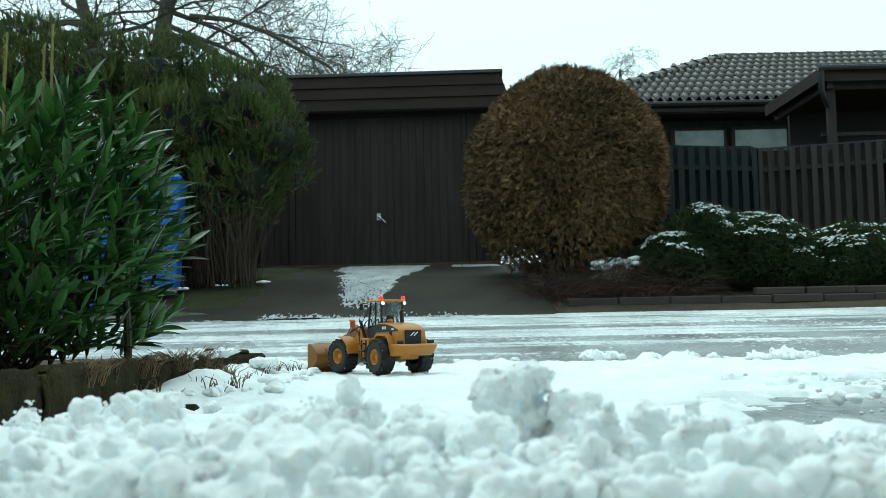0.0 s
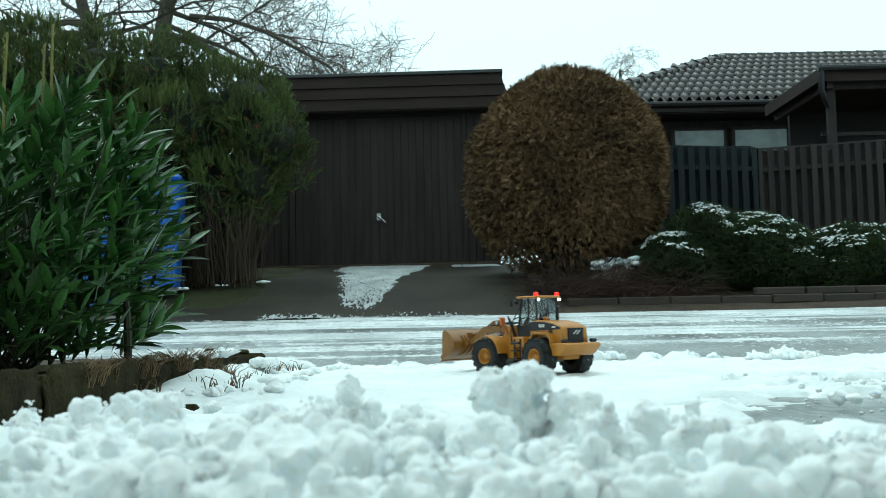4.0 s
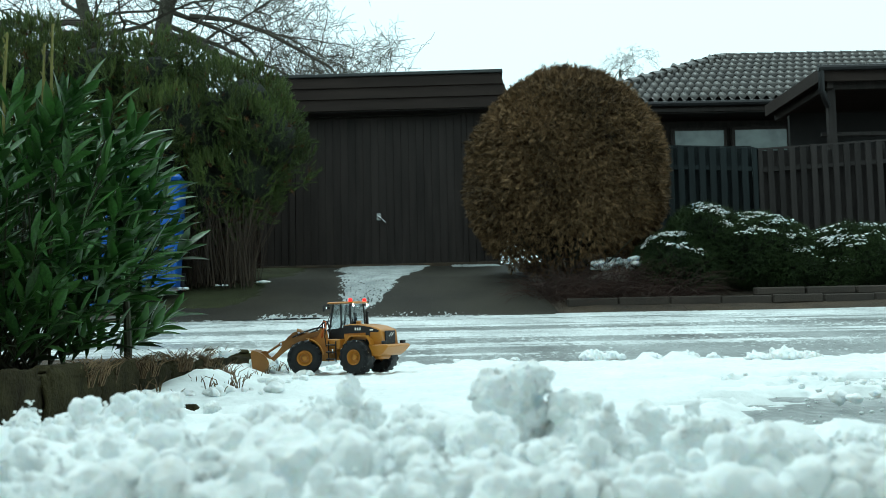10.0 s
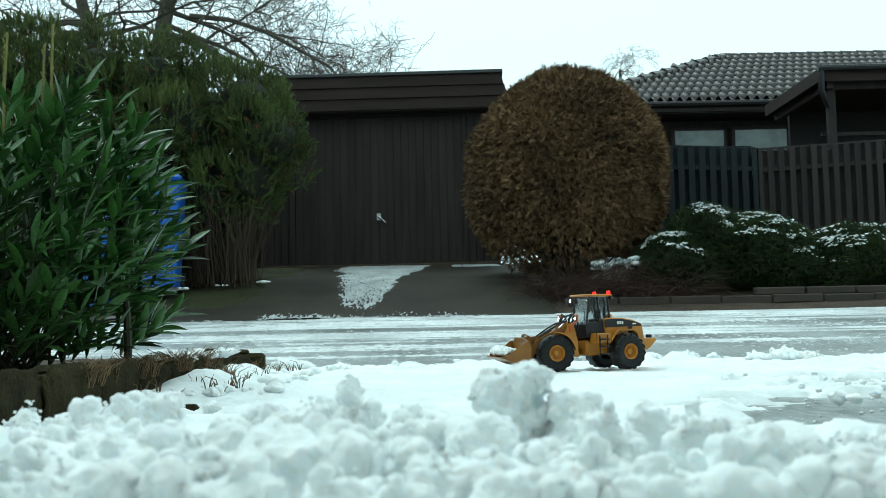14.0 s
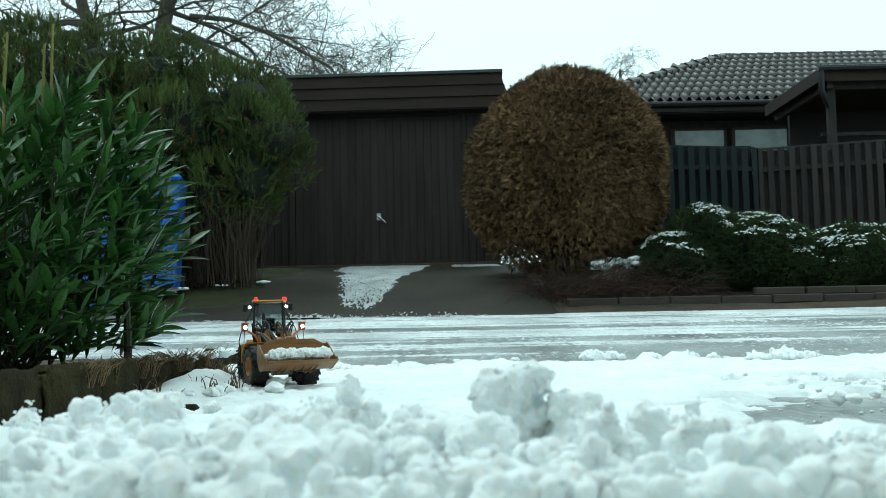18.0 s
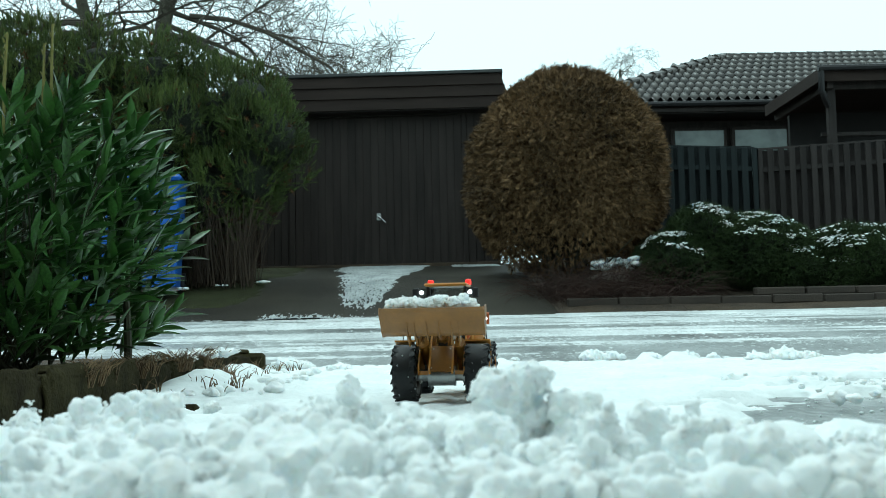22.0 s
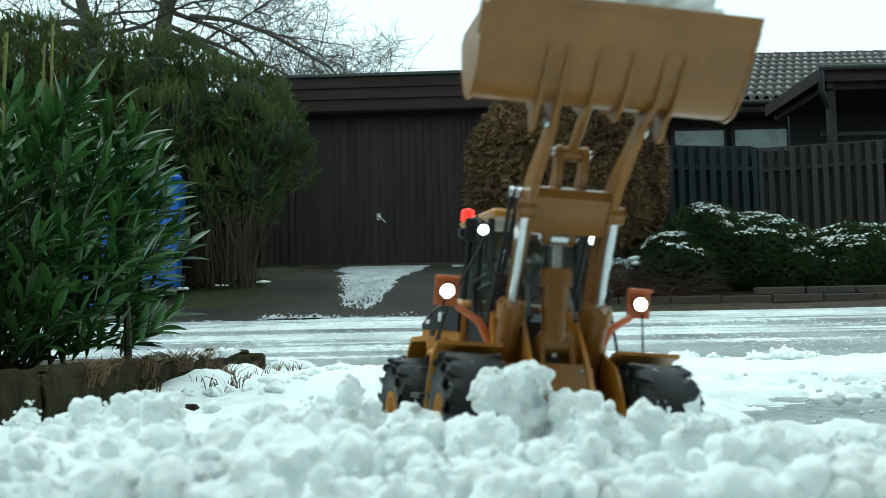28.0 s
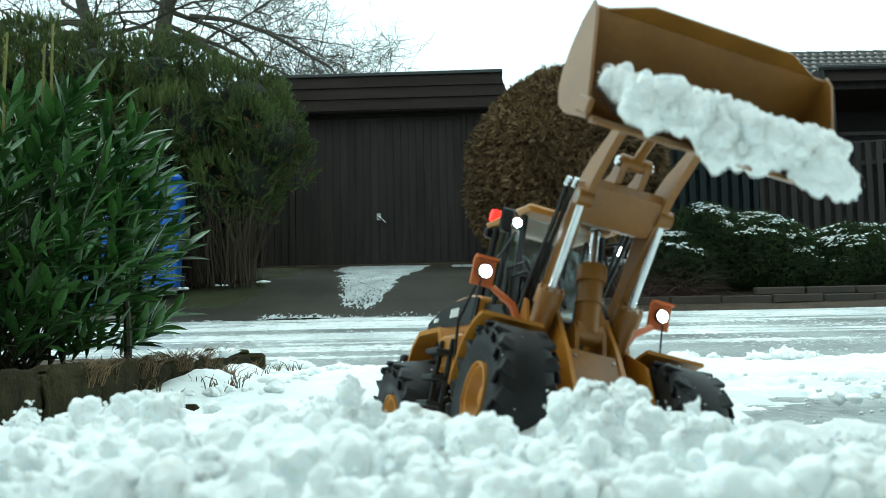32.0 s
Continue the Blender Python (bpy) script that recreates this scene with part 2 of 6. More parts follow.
def strewn(template, tris, mats):
    """Copies of a template (k,3) under matrices (n,3,4), as one array of vertices and one of triangles."""
    t = np.asarray(template, float)
    v = np.einsum("nij,kj->nki", mats[:, :, :3], t) + mats[:, None, :, 3]
    f = np.asarray(tris)[None] + (np.arange(len(mats)) * len(t))[:, None, None]
    return v.reshape(-1, 3), f.reshape(-1, 3)


def frames_along(dirs, rolls, sizes, places):
    """Matrices whose x axis follows dirs, rolled and scaled, at places."""
    d = dirs / np.linalg.norm(dirs, axis=1)[:, None]
    ref = np.where(np.abs(d[:, 2:3]) < 0.9, np.array([[0, 0, 1.0]]), np.array([[1.0, 0, 0]]))
    s = np.cross(ref, d)
    s /= np.linalg.norm(s, axis=1)[:, None]
    u = np.cross(d, s)
    c, sn = np.cos(rolls)[:, None], np.sin(rolls)[:, None]
    s2, u2 = s * c + u * sn, u * c - s * sn
    m = np.stack([d, s2, u2, np.zeros_like(d)], axis=2)
    m[:, :, :3] *= sizes[:, None, None]
    m[:, :, 3] = places
    return m


def smoothstep(a, b, x):
    t = np.clip((x - a) / (b - a), 0, 1)
    return t * t * (3 - 2 * t)


def value_noise(x, y, seed=0):
    """Smooth value noise on arrays, 0 to 1."""
    xi, yi = np.floor(x).astype(int), np.floor(y).astype(int)
    fx, fy = x - xi, y - yi
    fx, fy = fx * fx * (3 - 2 * fx), fy * fy * (3 - 2 * fy)

    def h(i, j):
        k = (i * 374761393 + j * 668265263 + seed * 974634777) & 0x7FFFFFFF
        k = ((k ^ (k >> 13)) * 1274126177) & 0x7FFFFFFF
        return ((k ^ (k >> 16)) & 0xFFFF) / 65535.0

    return (h(xi, yi) * (1 - fx) + h(xi + 1, yi) * fx) * (1 - fy) + (h(xi, yi + 1) * (1 - fx) + h(xi + 1, yi + 1) * fx) * fy


def fractal(x, y, octaves=4, seed=0):
    out, amp, tot = 0, 1.0, 0
    for o in range(octaves):
        out = out + amp * value_noise(x * 2 ** o + 17.3 * o, y * 2 ** o + 5.1 * o, seed + o)
        tot += amp
        amp *= 0.5
    return out / tot


def sheet(name, xs, ys, zfun, mat, smooth=True):
    """A grid over xs and ys with its height from zfun."""
    gx, gy = np.meshgrid(xs, ys)
    gz = zfun(gx, gy)
    nx, ny = len(xs), len(ys)
    v = np.stack([gx, gy, gz], -1).reshape(-1, 3)
    i = (np.arange(ny - 1)[:, None] * nx + np.arange(nx - 1)[None]).ravel()
    f = np.concatenate([np.stack([i, i + 1, i + nx + 1], 1), np.stack([i, i + nx + 1, i + nx], 1)])
    return fast_mesh(name, v, f, mat, smooth=smooth)


def thing(name, label, category, place=(0, 0, 0), turn=0, group="", kind=""):
    ob = new(name)
    ob.empty_display_size = 0.1
    ob.matrix_basis = pose(*place, 0, 0, turn)
    return tagged(ob, label, category, group, kind)

# ---- ground, road, drive ----
ROAD_FAR = 10.5


def road_z(y):
    return 0.0432 * np.clip(np.asarray(y, float) - 4.6, 0, ROAD_FAR - 4.6)


def drive_z(y):
    return np.interp(y, [10.3, 10.5, 11.2, 12.4, 14.7], [0.245, 0.255, 0.47, 0.76, 1.04])


def garden_z(x, y):
    bank = np.interp(y, [10.5, 10.9, 11.1, 12.5, 14.0, 18.0, 60.0], [0.23, 0.33, 0.4, 0.62, 0.95, 1.25, 1.6])
    return bank


def ground_z(x, y):
    z = np.where(y < ROAD_FAR, road_z(y) - 0.04, 0)
    on_drive = smoothstep(-3.3, -2.9, x) * (1 - smoothstep(0.8, 1.3, x))
    back = garden_z(x, y) * (1 - on_drive) + (np.where(y < 14.7, drive_z(y), 1.04) - 0.03) * on_drive
    rough = 0.05 * (fractal(x * 2.2, y * 2.2, 4, 3) - 0.5) * (1 - on_drive)
    return np.where(y < ROAD_FAR, z, back + rough)


gxs = np.concatenate([np.linspace(-400, -14, 24), np.linspace(-12, 14, 200), np.linspace(16, 400, 24)])
gys = np.concatenate([np.linspace(-60, 0, 8), np.linspace(2, 10.4, 12), np.linspace(10.5, 20, 110), np.linspace(22, 600, 24)])
ground = tagged(sheet("ground", gxs, gys, ground_z, SOIL), "dark bare garden soil sloping up from the road", "ground", kind="structure")

rxs, rys = np.linspace(-45, 45, 200), np.linspace(-6, ROAD_FAR + 0.02, 90)
road = tagged(sheet("road", rxs, rys, lambda x, y: road_z(y) + 0.004 * fractal(x * 3, y * 6, 3, 8) - 0.024 * (1 - smoothstep(3.95, 4.35, y)), ASPHALT_WET),
              "wet grey asphalt street with slushy wheel tracks", "road", kind="structure")


def drive_half(y):
    return np.interp(y, [10.4, 11.5, 14.7], [1.0, 0.35, 0.0])


def drive_mesh():
    ys, us = np.linspace(10.38, 14.66, 60), np.linspace(0, 1, 60)
    gy, gu = np.meshgrid(ys, us, indexing="ij")
    x0, x1 = -2.75 - 0.6 * drive_half(gy), 0.98 + 0.25 * drive_half(gy)
    gx = x0 + (x1 - x0) * gu
    gz = drive_z(gy) + 0.006 + 0.012 * (fractal(gx * 2, gy * 2, 3, 4) - 0.5) - 0.03 * (np.abs(gu - 0.5) > 0.492)
    v = np.stack([gx, gy, gz], -1).reshape(-1, 3)
    i = (np.arange(59)[:, None] * 60 + np.arange(59)[None]).ravel()
    f = np.concatenate([np.stack([i, i + 1, i + 61], 1), np.stack([i, i + 61, i + 60], 1)])
    return fast_mesh("driveway", v, f, ASPHALT, smooth=True)


tagged(drive_mesh(), "dark damp asphalt driveway sloping up to the garage", "driveway", kind="structure")


def slush_height(x, y):
    """Ridges of slush that run along the street, between bare wheel tracks."""
    wob = y + 0.25 * (fractal(x * 0.35, y * 0.2, 3, 21) - 0.5)
    band = np.interp(wob, [4.6, 4.9, 5.25, 5.4, 5.55, 5.8, 6.45, 6.65, 7.5, 7.75, 7.9, 8.1, 8.5, 8.7, 8.85, 9.1, 9.5, 9.65, 10.0, 10.2, 10.55, 10.75],
                     [0.2, 0.1, 0.2, 0.75, 0.25, 0.12, 0.2, 0.85, 0.9, 0.35, 0.6, 0.35, 0.75, 0.7, 0.4, 0.85, 0.8, 0.55, 0.95, 0.75, 0.9, 0.0])
    band = band - 0.28 * smoothstep(0.5, 3.5, x) * (y < 9.3)
    clods = fractal(x * 0.6, y * 7.0, 5, 31)
    grain = fractal(x * 38, y * 12, 2, 33)
    lines = fractal(x * 0.22, y * 9, 4, 36)
    s = band * 0.8 + (clods - 0.5) * 0.4 + (grain - 0.5) * 0.5 + (lines - 0.5) * 3.0 - 0.34
    return road_z(y) - 0.012 + 0.024 * np.clip(s, -0.4, 0.8) + 0.006 * smoothstep(0, 0.3, s)


tagged(sheet("road_slush", np.concatenate([np.linspace(-9, -5.1, 40), np.linspace(-5, 5, 860), np.linspace(5.1, 9, 40)]), np.linspace(4.55, 10.75, 170), slush_height, SLUSH),
       "streaks of wet white slush along the street", "slush", kind="stuff")


def patch_height(x, y):
    """Rolled snow in front of the camera: bare wet streaks towards its right-hand side."""
    edge = 4.45 + 0.25 * (fractal(x * 1.3, x * 0.0 + 2, 4, 41) - 0.5) * 2
    inside = 1 - smoothstep(edge - 0.12, edge + 0.05, y)
    n1, n2 = fractal(x * 3, y * 3, 5, 42), fractal(x * 16, y * 16, 3, 43)
    base = 0.0005 + 0.012 * (n1 - 0.5) + 0.008 * (n2 - 0.5) + 0.006 * smoothstep(0.58, 0.7, fractal(x * 30, y * 30, 3, 46))
    bare = np.exp(-(((x - 1.0 - (y - 2.0) * 0.4) / 0.5) ** 2 + ((y - 2.15) / 0.65) ** 2)) + 0.8 * np.exp(-(((x - 1.5) / 0.7) ** 2 + ((y - 2.9) / 0.25) ** 2))
    bare = bare + 0.5 * np.exp(-(((x + 0.42) / 0.28) ** 2 + ((y - 2.1) / 0.14) ** 2))
    bare = bare + 0.85 * np.exp(-(((x - 0.8) / 0.26) ** 2 + ((y - 1.75) / 0.26) ** 2))
    streak = fractal(x * 3.0, y * 11, 5, 44)
    base = base - 0.066 * np.clip(bare * 1.2 - 0.34 + 2.7 * (streak - 0.5) * smoothstep(0.1, 0.4, bare), 0, 1)
    heap = 0.07 * np.exp(-((y - edge + 0.12) / 0.1) ** 2) * smoothstep(0.52, 0.75, fractal(x * 4, y * 0.8, 3, 45)) * smoothstep(-0.66, -0.55, x)
    bed = -0.05 * (1 - smoothstep(-0.9, -0.7, x)) * (x > -4.05) * (y > 0.95)
    lean = 0.04 * np.exp(-((x + 0.69) / 0.07) ** 2) * smoothstep(2.35, 2.9, y) * (1 - smoothstep(3.5, 3.8, y)) * (0.5 + fractal(x * 9, y * 7, 4, 47))
    return base * inside - 0.03 * (1 - inside) + heap + bed * (1 - smoothstep(0, 0.02, lean)) + lean


tagged(sheet("snow_cover", np.concatenate([np.linspace(-14, -1.7, 50), np.linspace(-1.6, 3.2, 460), np.linspace(3.3, 14, 50)]), np.concatenate([np.linspace(-0.97, 0.7, 24), np.linspace(0.8, 4.75, 340)]), patch_height, SNOW_OLD),
       "flattened white snow with bare wet streaks on the forecourt", "snow", kind="stuff")


def drive_snow(x, y):
    """Thin snow left on the drive, scraped off by the garage door and by wheels."""
    u = (y - 10.6) / 4.0
    left = -1.62 + 0.3 * (1 - u) + 0.3 * (fractal(y * 2.2, y * 0 + 3.0, 3, 55) - 0.4)
    right = -0.80 + 0.62 * u + 0.12 * (fractal(y * 3.2, y * 0 + 7.0, 3, 56) - 0.5)
    main = smoothstep(left, left + 0.3, x) * (1 - smoothstep(right - 0.04, right + 0.1, x)) * smoothstep(10.5, 11.0, y)
    foot = smoothstep(-2.4, -1.8, x) * (1 - smoothstep(0.1, 0.6, x)) * (1 - smoothstep(10.45, 10.95, y)) * 0.9
    door = smoothstep(0.05, 0.15, x) * (1 - smoothstep(0.7, 0.95, x)) * smoothstep(13.9, 14.3, y)
    n = 0.3 * fractal(x * 5, y * 5, 4, 52) + 0.7 * fractal(x * 62, y * 20, 2, 53)
    cover = np.maximum(np.maximum(main * (0.68 + 0.22 * smoothstep(11.0, 13.2, y)), foot * (0.62 + 0.3 * smoothstep(-2.0, -1.8, x) * (1 - smoothstep(-1.4, -1.1, x)))), door * 0.85) - 1.2 * (1 - n)
    return drive_z(y) + 0.006 + 0.05 * np.clip(cover, -0.6, 0.3)


tagged(sheet("driveway_snow", np.linspace(-2.4, 1.0, 440), np.linspace(10.4, 14.55, 170), drive_snow, SNOW_GREY),
       "thin patch of grainy old snow on the driveway", "snow", kind="stuff")


def verge_height(x, y):
    """Moss that creeps over the edge of the drive."""
    edge = -2.0 + 0.35 * (fractal(x * 0 + 5.0, y * 1.3, 3, 58) - 0.5) + 0.25 * (y - 12.5) * 0.3
    n = 0.5 * fractal(x * 4, y * 4, 4, 59) + 0.5 * fractal(x * 20, y * 12, 3, 60)
    cover = (1 - smoothstep(edge - 0.5, edge + 0.35, x)) * smoothstep(10.75, 11.15, y) * 1.15 - 0.8 * (1 - n) - 0.12
    return drive_z(y) + 0.004 + 0.03 * np.clip(cover, -0.9, 0.5)


tagged(sheet("moss", np.linspace(-3.3, -1.2, 170), np.linspace(10.6, 14.5, 170), verge_height, MOSS),
       "thin damp green-brown moss creeping over the driveway", "moss", kind="stuff")


# ---- unseen plain wall, added behind the camera to darken faces turned to it ----
back = Geo().box((0, -1.1, 1.6), (18, 0.25, 3.4), 0)
tagged(part("shade_wall_south", back, SHADE_WALL, None, smooth=False), "plain buff wall, unseen, added to shade the forecourt snow", "wall", kind="structure")

# ---- garage ----
GX0, GX1, GY, GZ = -2.62, 0.82, 14.6, 1.03


def garage():
    g = thing("garage", "low flat-roofed garage clad in dark-stained wood", "garage")
    turn = pose(GX0, GY, 0, 0, 0, -2.2)
    w = GX1 - GX0
    door0, door1, top = 0.51, 2.92, 3.19
    body = Geo()
    body.box((0.25, 0.06, (GZ + 3.3) / 2), (0.5, 0.12, 3.3 - GZ), 0, turn)
    body.box(((door1 + w) / 2 + 0.0, 0.06, (GZ + 3.3) / 2), (w - door1, 0.12, 3.3 - GZ), 0, turn)
    body.box(((door0 + door1) / 2, 0.06, (top + 3.3) / 2 + 0.02), (door1 - door0, 0.1, 3.3 - top + 0.04), 0, turn)
    body.box((0.06, 3.0, (GZ + 3.62) / 2), (0.12, 5.8, 3.62 - GZ), 0, turn)
    body.box((w - 0.06, 3.0, (GZ + 3.62) / 2), (0.12, 5.8, 3.62 - GZ), 0, turn)
    body.box((w / 2, 5.9, (GZ + 3.62) / 2), (w, 0.12, 3.62 - GZ), 0, turn)
    part("wall", body, WOOD_DARK, g, smooth=False)
    roof = Geo().box((w / 2, 2.85, 3.68), (w + 0.1, 6.3, 0.08), 0.01, turn)
    roof.box((w / 2, -0.33, 3.735), (w + 0.16, 0.07, 0.05), 0.008, turn)
    roof.box((w + 0.05, 2.8, 3.735), (0.07, 6.3, 0.05), 0.008, turn)
    part("roof", roof, ROOF_FELT, g, "flat roof with a felt edge", smooth=False)
    for k, (z0, z1) in enumerate(((3.235, 3.39), (3.395, 3.555), (3.56, 3.71))):
        tilt = turn @ pose(w / 2, -0.3 - 0.012 * k, (z0 + z1) / 2, -6)
        flare = 0.055 * (2 - k)
        board = Geo().prism([(-w / 2 - 0.05, -0.082), (w / 2 + 0.05 + flare + 0.045, -0.082), (w / 2 + 0.05 + flare, 0.08), (-w / 2 - 0.05, 0.08)], -0.012, 0.012, tilt)
        part("fascia_board", board, WOOD_FASCIA, g, smooth=False)
        side = turn @ pose(w + 0.06 + flare, 2.8, (z0 + z1) / 2, 0, -16, 0)
        part("fascia_board", Geo().box((0, 0, 0), (0.024, 6.2, z1 - z0 + 0.01), 0.004, side), WOOD_FASCIA, g, smooth=False)
    part("soffit", Geo().box((w / 2, -0.14, 3.225), (w, 0.3, 0.02), 0, turn), WOOD_DARK, g, smooth=False)
    door = part("door", Geo().box(((door0 + door1) / 2, 0.02, (GZ + top) / 2), (door1 - door0, 0.03, top - GZ), 0, turn), WOOD_DARK, g,
                "up-and-over garage door of vertical dark boards", smooth=False)
    n = 22
    step = (door1 - door0) / n
    for i in range(n):
        x = door0 + (i + 0.5) * step
        part("board", Geo().box((x, -0.004, (GZ + top) / 2 + 0.01), (step - 0.003, 0.018, top - GZ - 0.03), 0.002, turn), WOOD_DARK, door, smooth=False)
    for x0, x1, cnt in ((0.0, 0.5, 5), (door1 + 0.07, w, 4)):
        for i in range(cnt):
            sx = (x1 - x0) / cnt
            part("board", Geo().box((x0 + (i + 0.5) * sx, -0.008, (GZ + 3.3) / 2), (sx - 0.008, 0.02, 3.3 - GZ), 0.003, turn), WOOD_DARK, g, smooth=False)
    for x in (door0 - 0.04, door1 + 0.035):
        part("door_post", Geo().box((x, -0.02, (GZ + top) / 2), (0.07, 0.06, top - GZ), 0.004, turn), WOOD_DARK, g, smooth=False)
    part("lintel", Geo().box(((door0 + door1) / 2, -0.02, top + 0.05), (door1 - door0 + 0.16, 0.06, 0.1), 0.004, turn), WOOD_DARK, g, smooth=False)
    hx = 1.71
    plate = part("handle_plate", Geo().box((hx, -0.022, 1.74), (0.06, 0.012, 0.1), 0.004, turn), STEEL_GREY, door, "weathered metal lock plate")
    lever = Geo().tube([(hx, -0.03, 1.735), (hx, -0.075, 1.735), (hx + 0.05, -0.08, 1.70), (hx + 0.1, -0.08, 1.645)], 0.012, 8, True, turn)
    part("door_handle", lever, STEEL, door, "worn steel turning handle")
    part("threshold", Geo().box((w / 2, -0.0, GZ - 0.01), (w, 0.14, 0.08), 0.01, turn), SOIL, g, smooth=False)
    return g


garage()


# ---- house behind ----
def pan_tile(width=0.215, length=0.40, n=8):
    """A single wavy roof tile; x across, y up the slope."""
    g = Geo()
    vs, fs = [], []
    for j, y in enumerate((0.0, length)):
        for lay in (0, 1):
            for i in range(n + 1):
                a = i / n
                z = 0.05 * math.sin(2 * math.pi * (a - 0.1)) + 0.042 + (0 if j else 0.022) - 0.016 * lay
                vs.append(((a - 0.5) * width, y, z))
    r = n + 1
    for i in range(n):
        fs.append((i, i + 1, 2 * r + i + 1, 2 * r + i))
        fs.append((r + i + 1, r + i, 3 * r + i, 3 * r + i + 1))
        fs.append((i + 1, i, r + i, r + i + 1))
    return vs, fs


HOUSE_EAVE = (19.6, 4.42)
HOUSE_RIDGE = (24.2, 6.48)


def house():
    h = thing("house", "single-storey brown house with a grey pantile hip roof", "house")
    x0, x1 = 2.6, 17.0
    wall = Geo().box(((x0 + x1) / 2 + 0.3, 24.4, 2.7), (x1 - x0 - 0.6, 8.0, 3.6), 0)
    part("wall", wall, WOOD_DARK, h, smooth=False)
    ye, ze = HOUSE_EAVE
    yr, zr = HOUSE_RIDGE
    hip = 4.5
    roof = Geo().add([(x0 - 0.2, ye, ze - 0.05), (x1, ye, ze - 0.05), (x1, yr, zr - 0.05), (x0 + hip - 0.2, yr, zr - 0.05), (x0 - 0.2, 2 * yr - ye, ze - 0.05), (x1, 2 * yr - ye, ze - 0.05)],
                     [(0, 1, 2, 3), (0, 3, 4), (3, 2, 5, 4), (0, 4, 5, 1)])
    body = part("roof", roof, TILE, h, "grey concrete pantile hip roof", smooth=False)
    part("eave_board", Geo().box(((x0 + x1) / 2 - 0.1, ye + 0.02, ze - 0.12), (x1 - x0 + 0.2, 0.04, 0.18), 0.005), WOOD_DARK, h, smooth=False)
    part("gutter", Geo().tube([(x0 - 0.25, ye - 0.06, ze - 0.04), (x1, ye - 0.06, ze - 0.04)], 0.06, 8), BLACK, h)
    part("soffit", Geo().box(((x0 + x1) / 2, ye + 0.45, ze - 0.2), (x1 - x0, 0.9, 0.03), 0), WOOD_DARK, h, smooth=False)
    # ridge and hip caps
    for k in range(24):
        x = x0 + hip - 0.2 + 0.4 * k
        part("ridge_tile", Geo().tube([(x, yr, zr + 0.015), (x + 0.42, yr, zr + 0.005)], [0.12, 0.112], 8), TILE, body)
    a, b = Vector((x0 - 0.2, ye, ze)), Vector((x0 + hip - 0.2, yr, zr))
    cnt = 14
    for k in range(cnt):
        p, q = a.lerp(b, k / cnt), a.lerp(b, (k + 1.08) / cnt)
        part("hip_tile", Geo().tube([p + Vector((0, 0, 0.05)), q + Vector((0, 0, 0.02))], [0.115, 0.105], 8), TILE, body)
    # windows under the eave
    for wx0, wx1 in ((4.72, 5.70), (5.93, 6.97)):
        win = part("window", Geo().box(((wx0 + wx1) / 2, 20.32, 3.5), (wx1 - wx0 + 0.14, 0.06, 1.1), 0.01), WOOD_DARK, h, "wide window with a dark frame", smooth=False)
        part("pane", Geo().box(((wx0 + wx1) / 2, 20.275, 3.5), (wx1 - wx0, 0.02, 0.96), 0), PANE, win, "dull reflecting window glass", smooth=False)
    return h, body


HOUSE, HOUSE_ROOF = house()


def porch():
    p = thing("porch", "open dark timber porch roof on posts", "porch")
    part("roof", Geo().box((7.6, 16.6, 3.92), (3.6, 2.6, 0.06), 0.01), ROOF_FELT, p, smooth=False)
    part("fascia_board", Geo().box((7.6, 15.28, 3.86), (3.62, 0.03, 0.2), 0.005), WOOD_FASCIA, p, smooth=False)
    part("fascia_board", Geo().box((5.8, 16.6, 3.86), (0.03, 2.6, 0.2), 0.005), WOOD_FASCIA, p, smooth=False)
    part("gutter", Geo().tube([(5.75, 15.2, 3.95), (9.4, 15.2, 3.97)], 0.05, 8), BLACK, p)
    part("downpipe", Geo().tube([(5.8, 15.22, 3.92), (5.8, 15.24, 3.62), (5.86, 15.3, 3.52), (5.95, 15.4, 3.4)], 0.05, 8), BLACK, p, "bent dark rainwater pipe")
    for x in (6.03, 8.6):
        part("post", Geo().box((x, 15.5, 2.4), (0.12, 0.12, 2.8), 0.008), WOOD_FENCE, p, "upright grey-brown timber post", smooth=False)
    part("rafter", Geo().box((5.98, 16.6, 3.74), (0.09, 2.5, 0.15), 0.006), WOOD_DARK, p, smooth=False)
    part("soffit", Geo().box((7.6, 16.6, 3.82), (3.5, 2.5, 0.03), 0), WOOD_FASCIA, p, smooth=False)
    part("beam", Geo().box((7.6, 15.5, 3.74), (3.4, 0.1, 0.14), 0.006), WOOD_DARK, p, smooth=False)
    part("rail", Geo().box((7.4, 15.6, 3.0), (3.0, 0.05, 0.06), 0.004), WOOD_FENCE, p, smooth=False)
    part("back_wall", Geo().box((8.3, 17.9, 2.5), (4.2, 0.1, 2.8), 0), INSIDE, p, smooth=False)
    return p


porch()


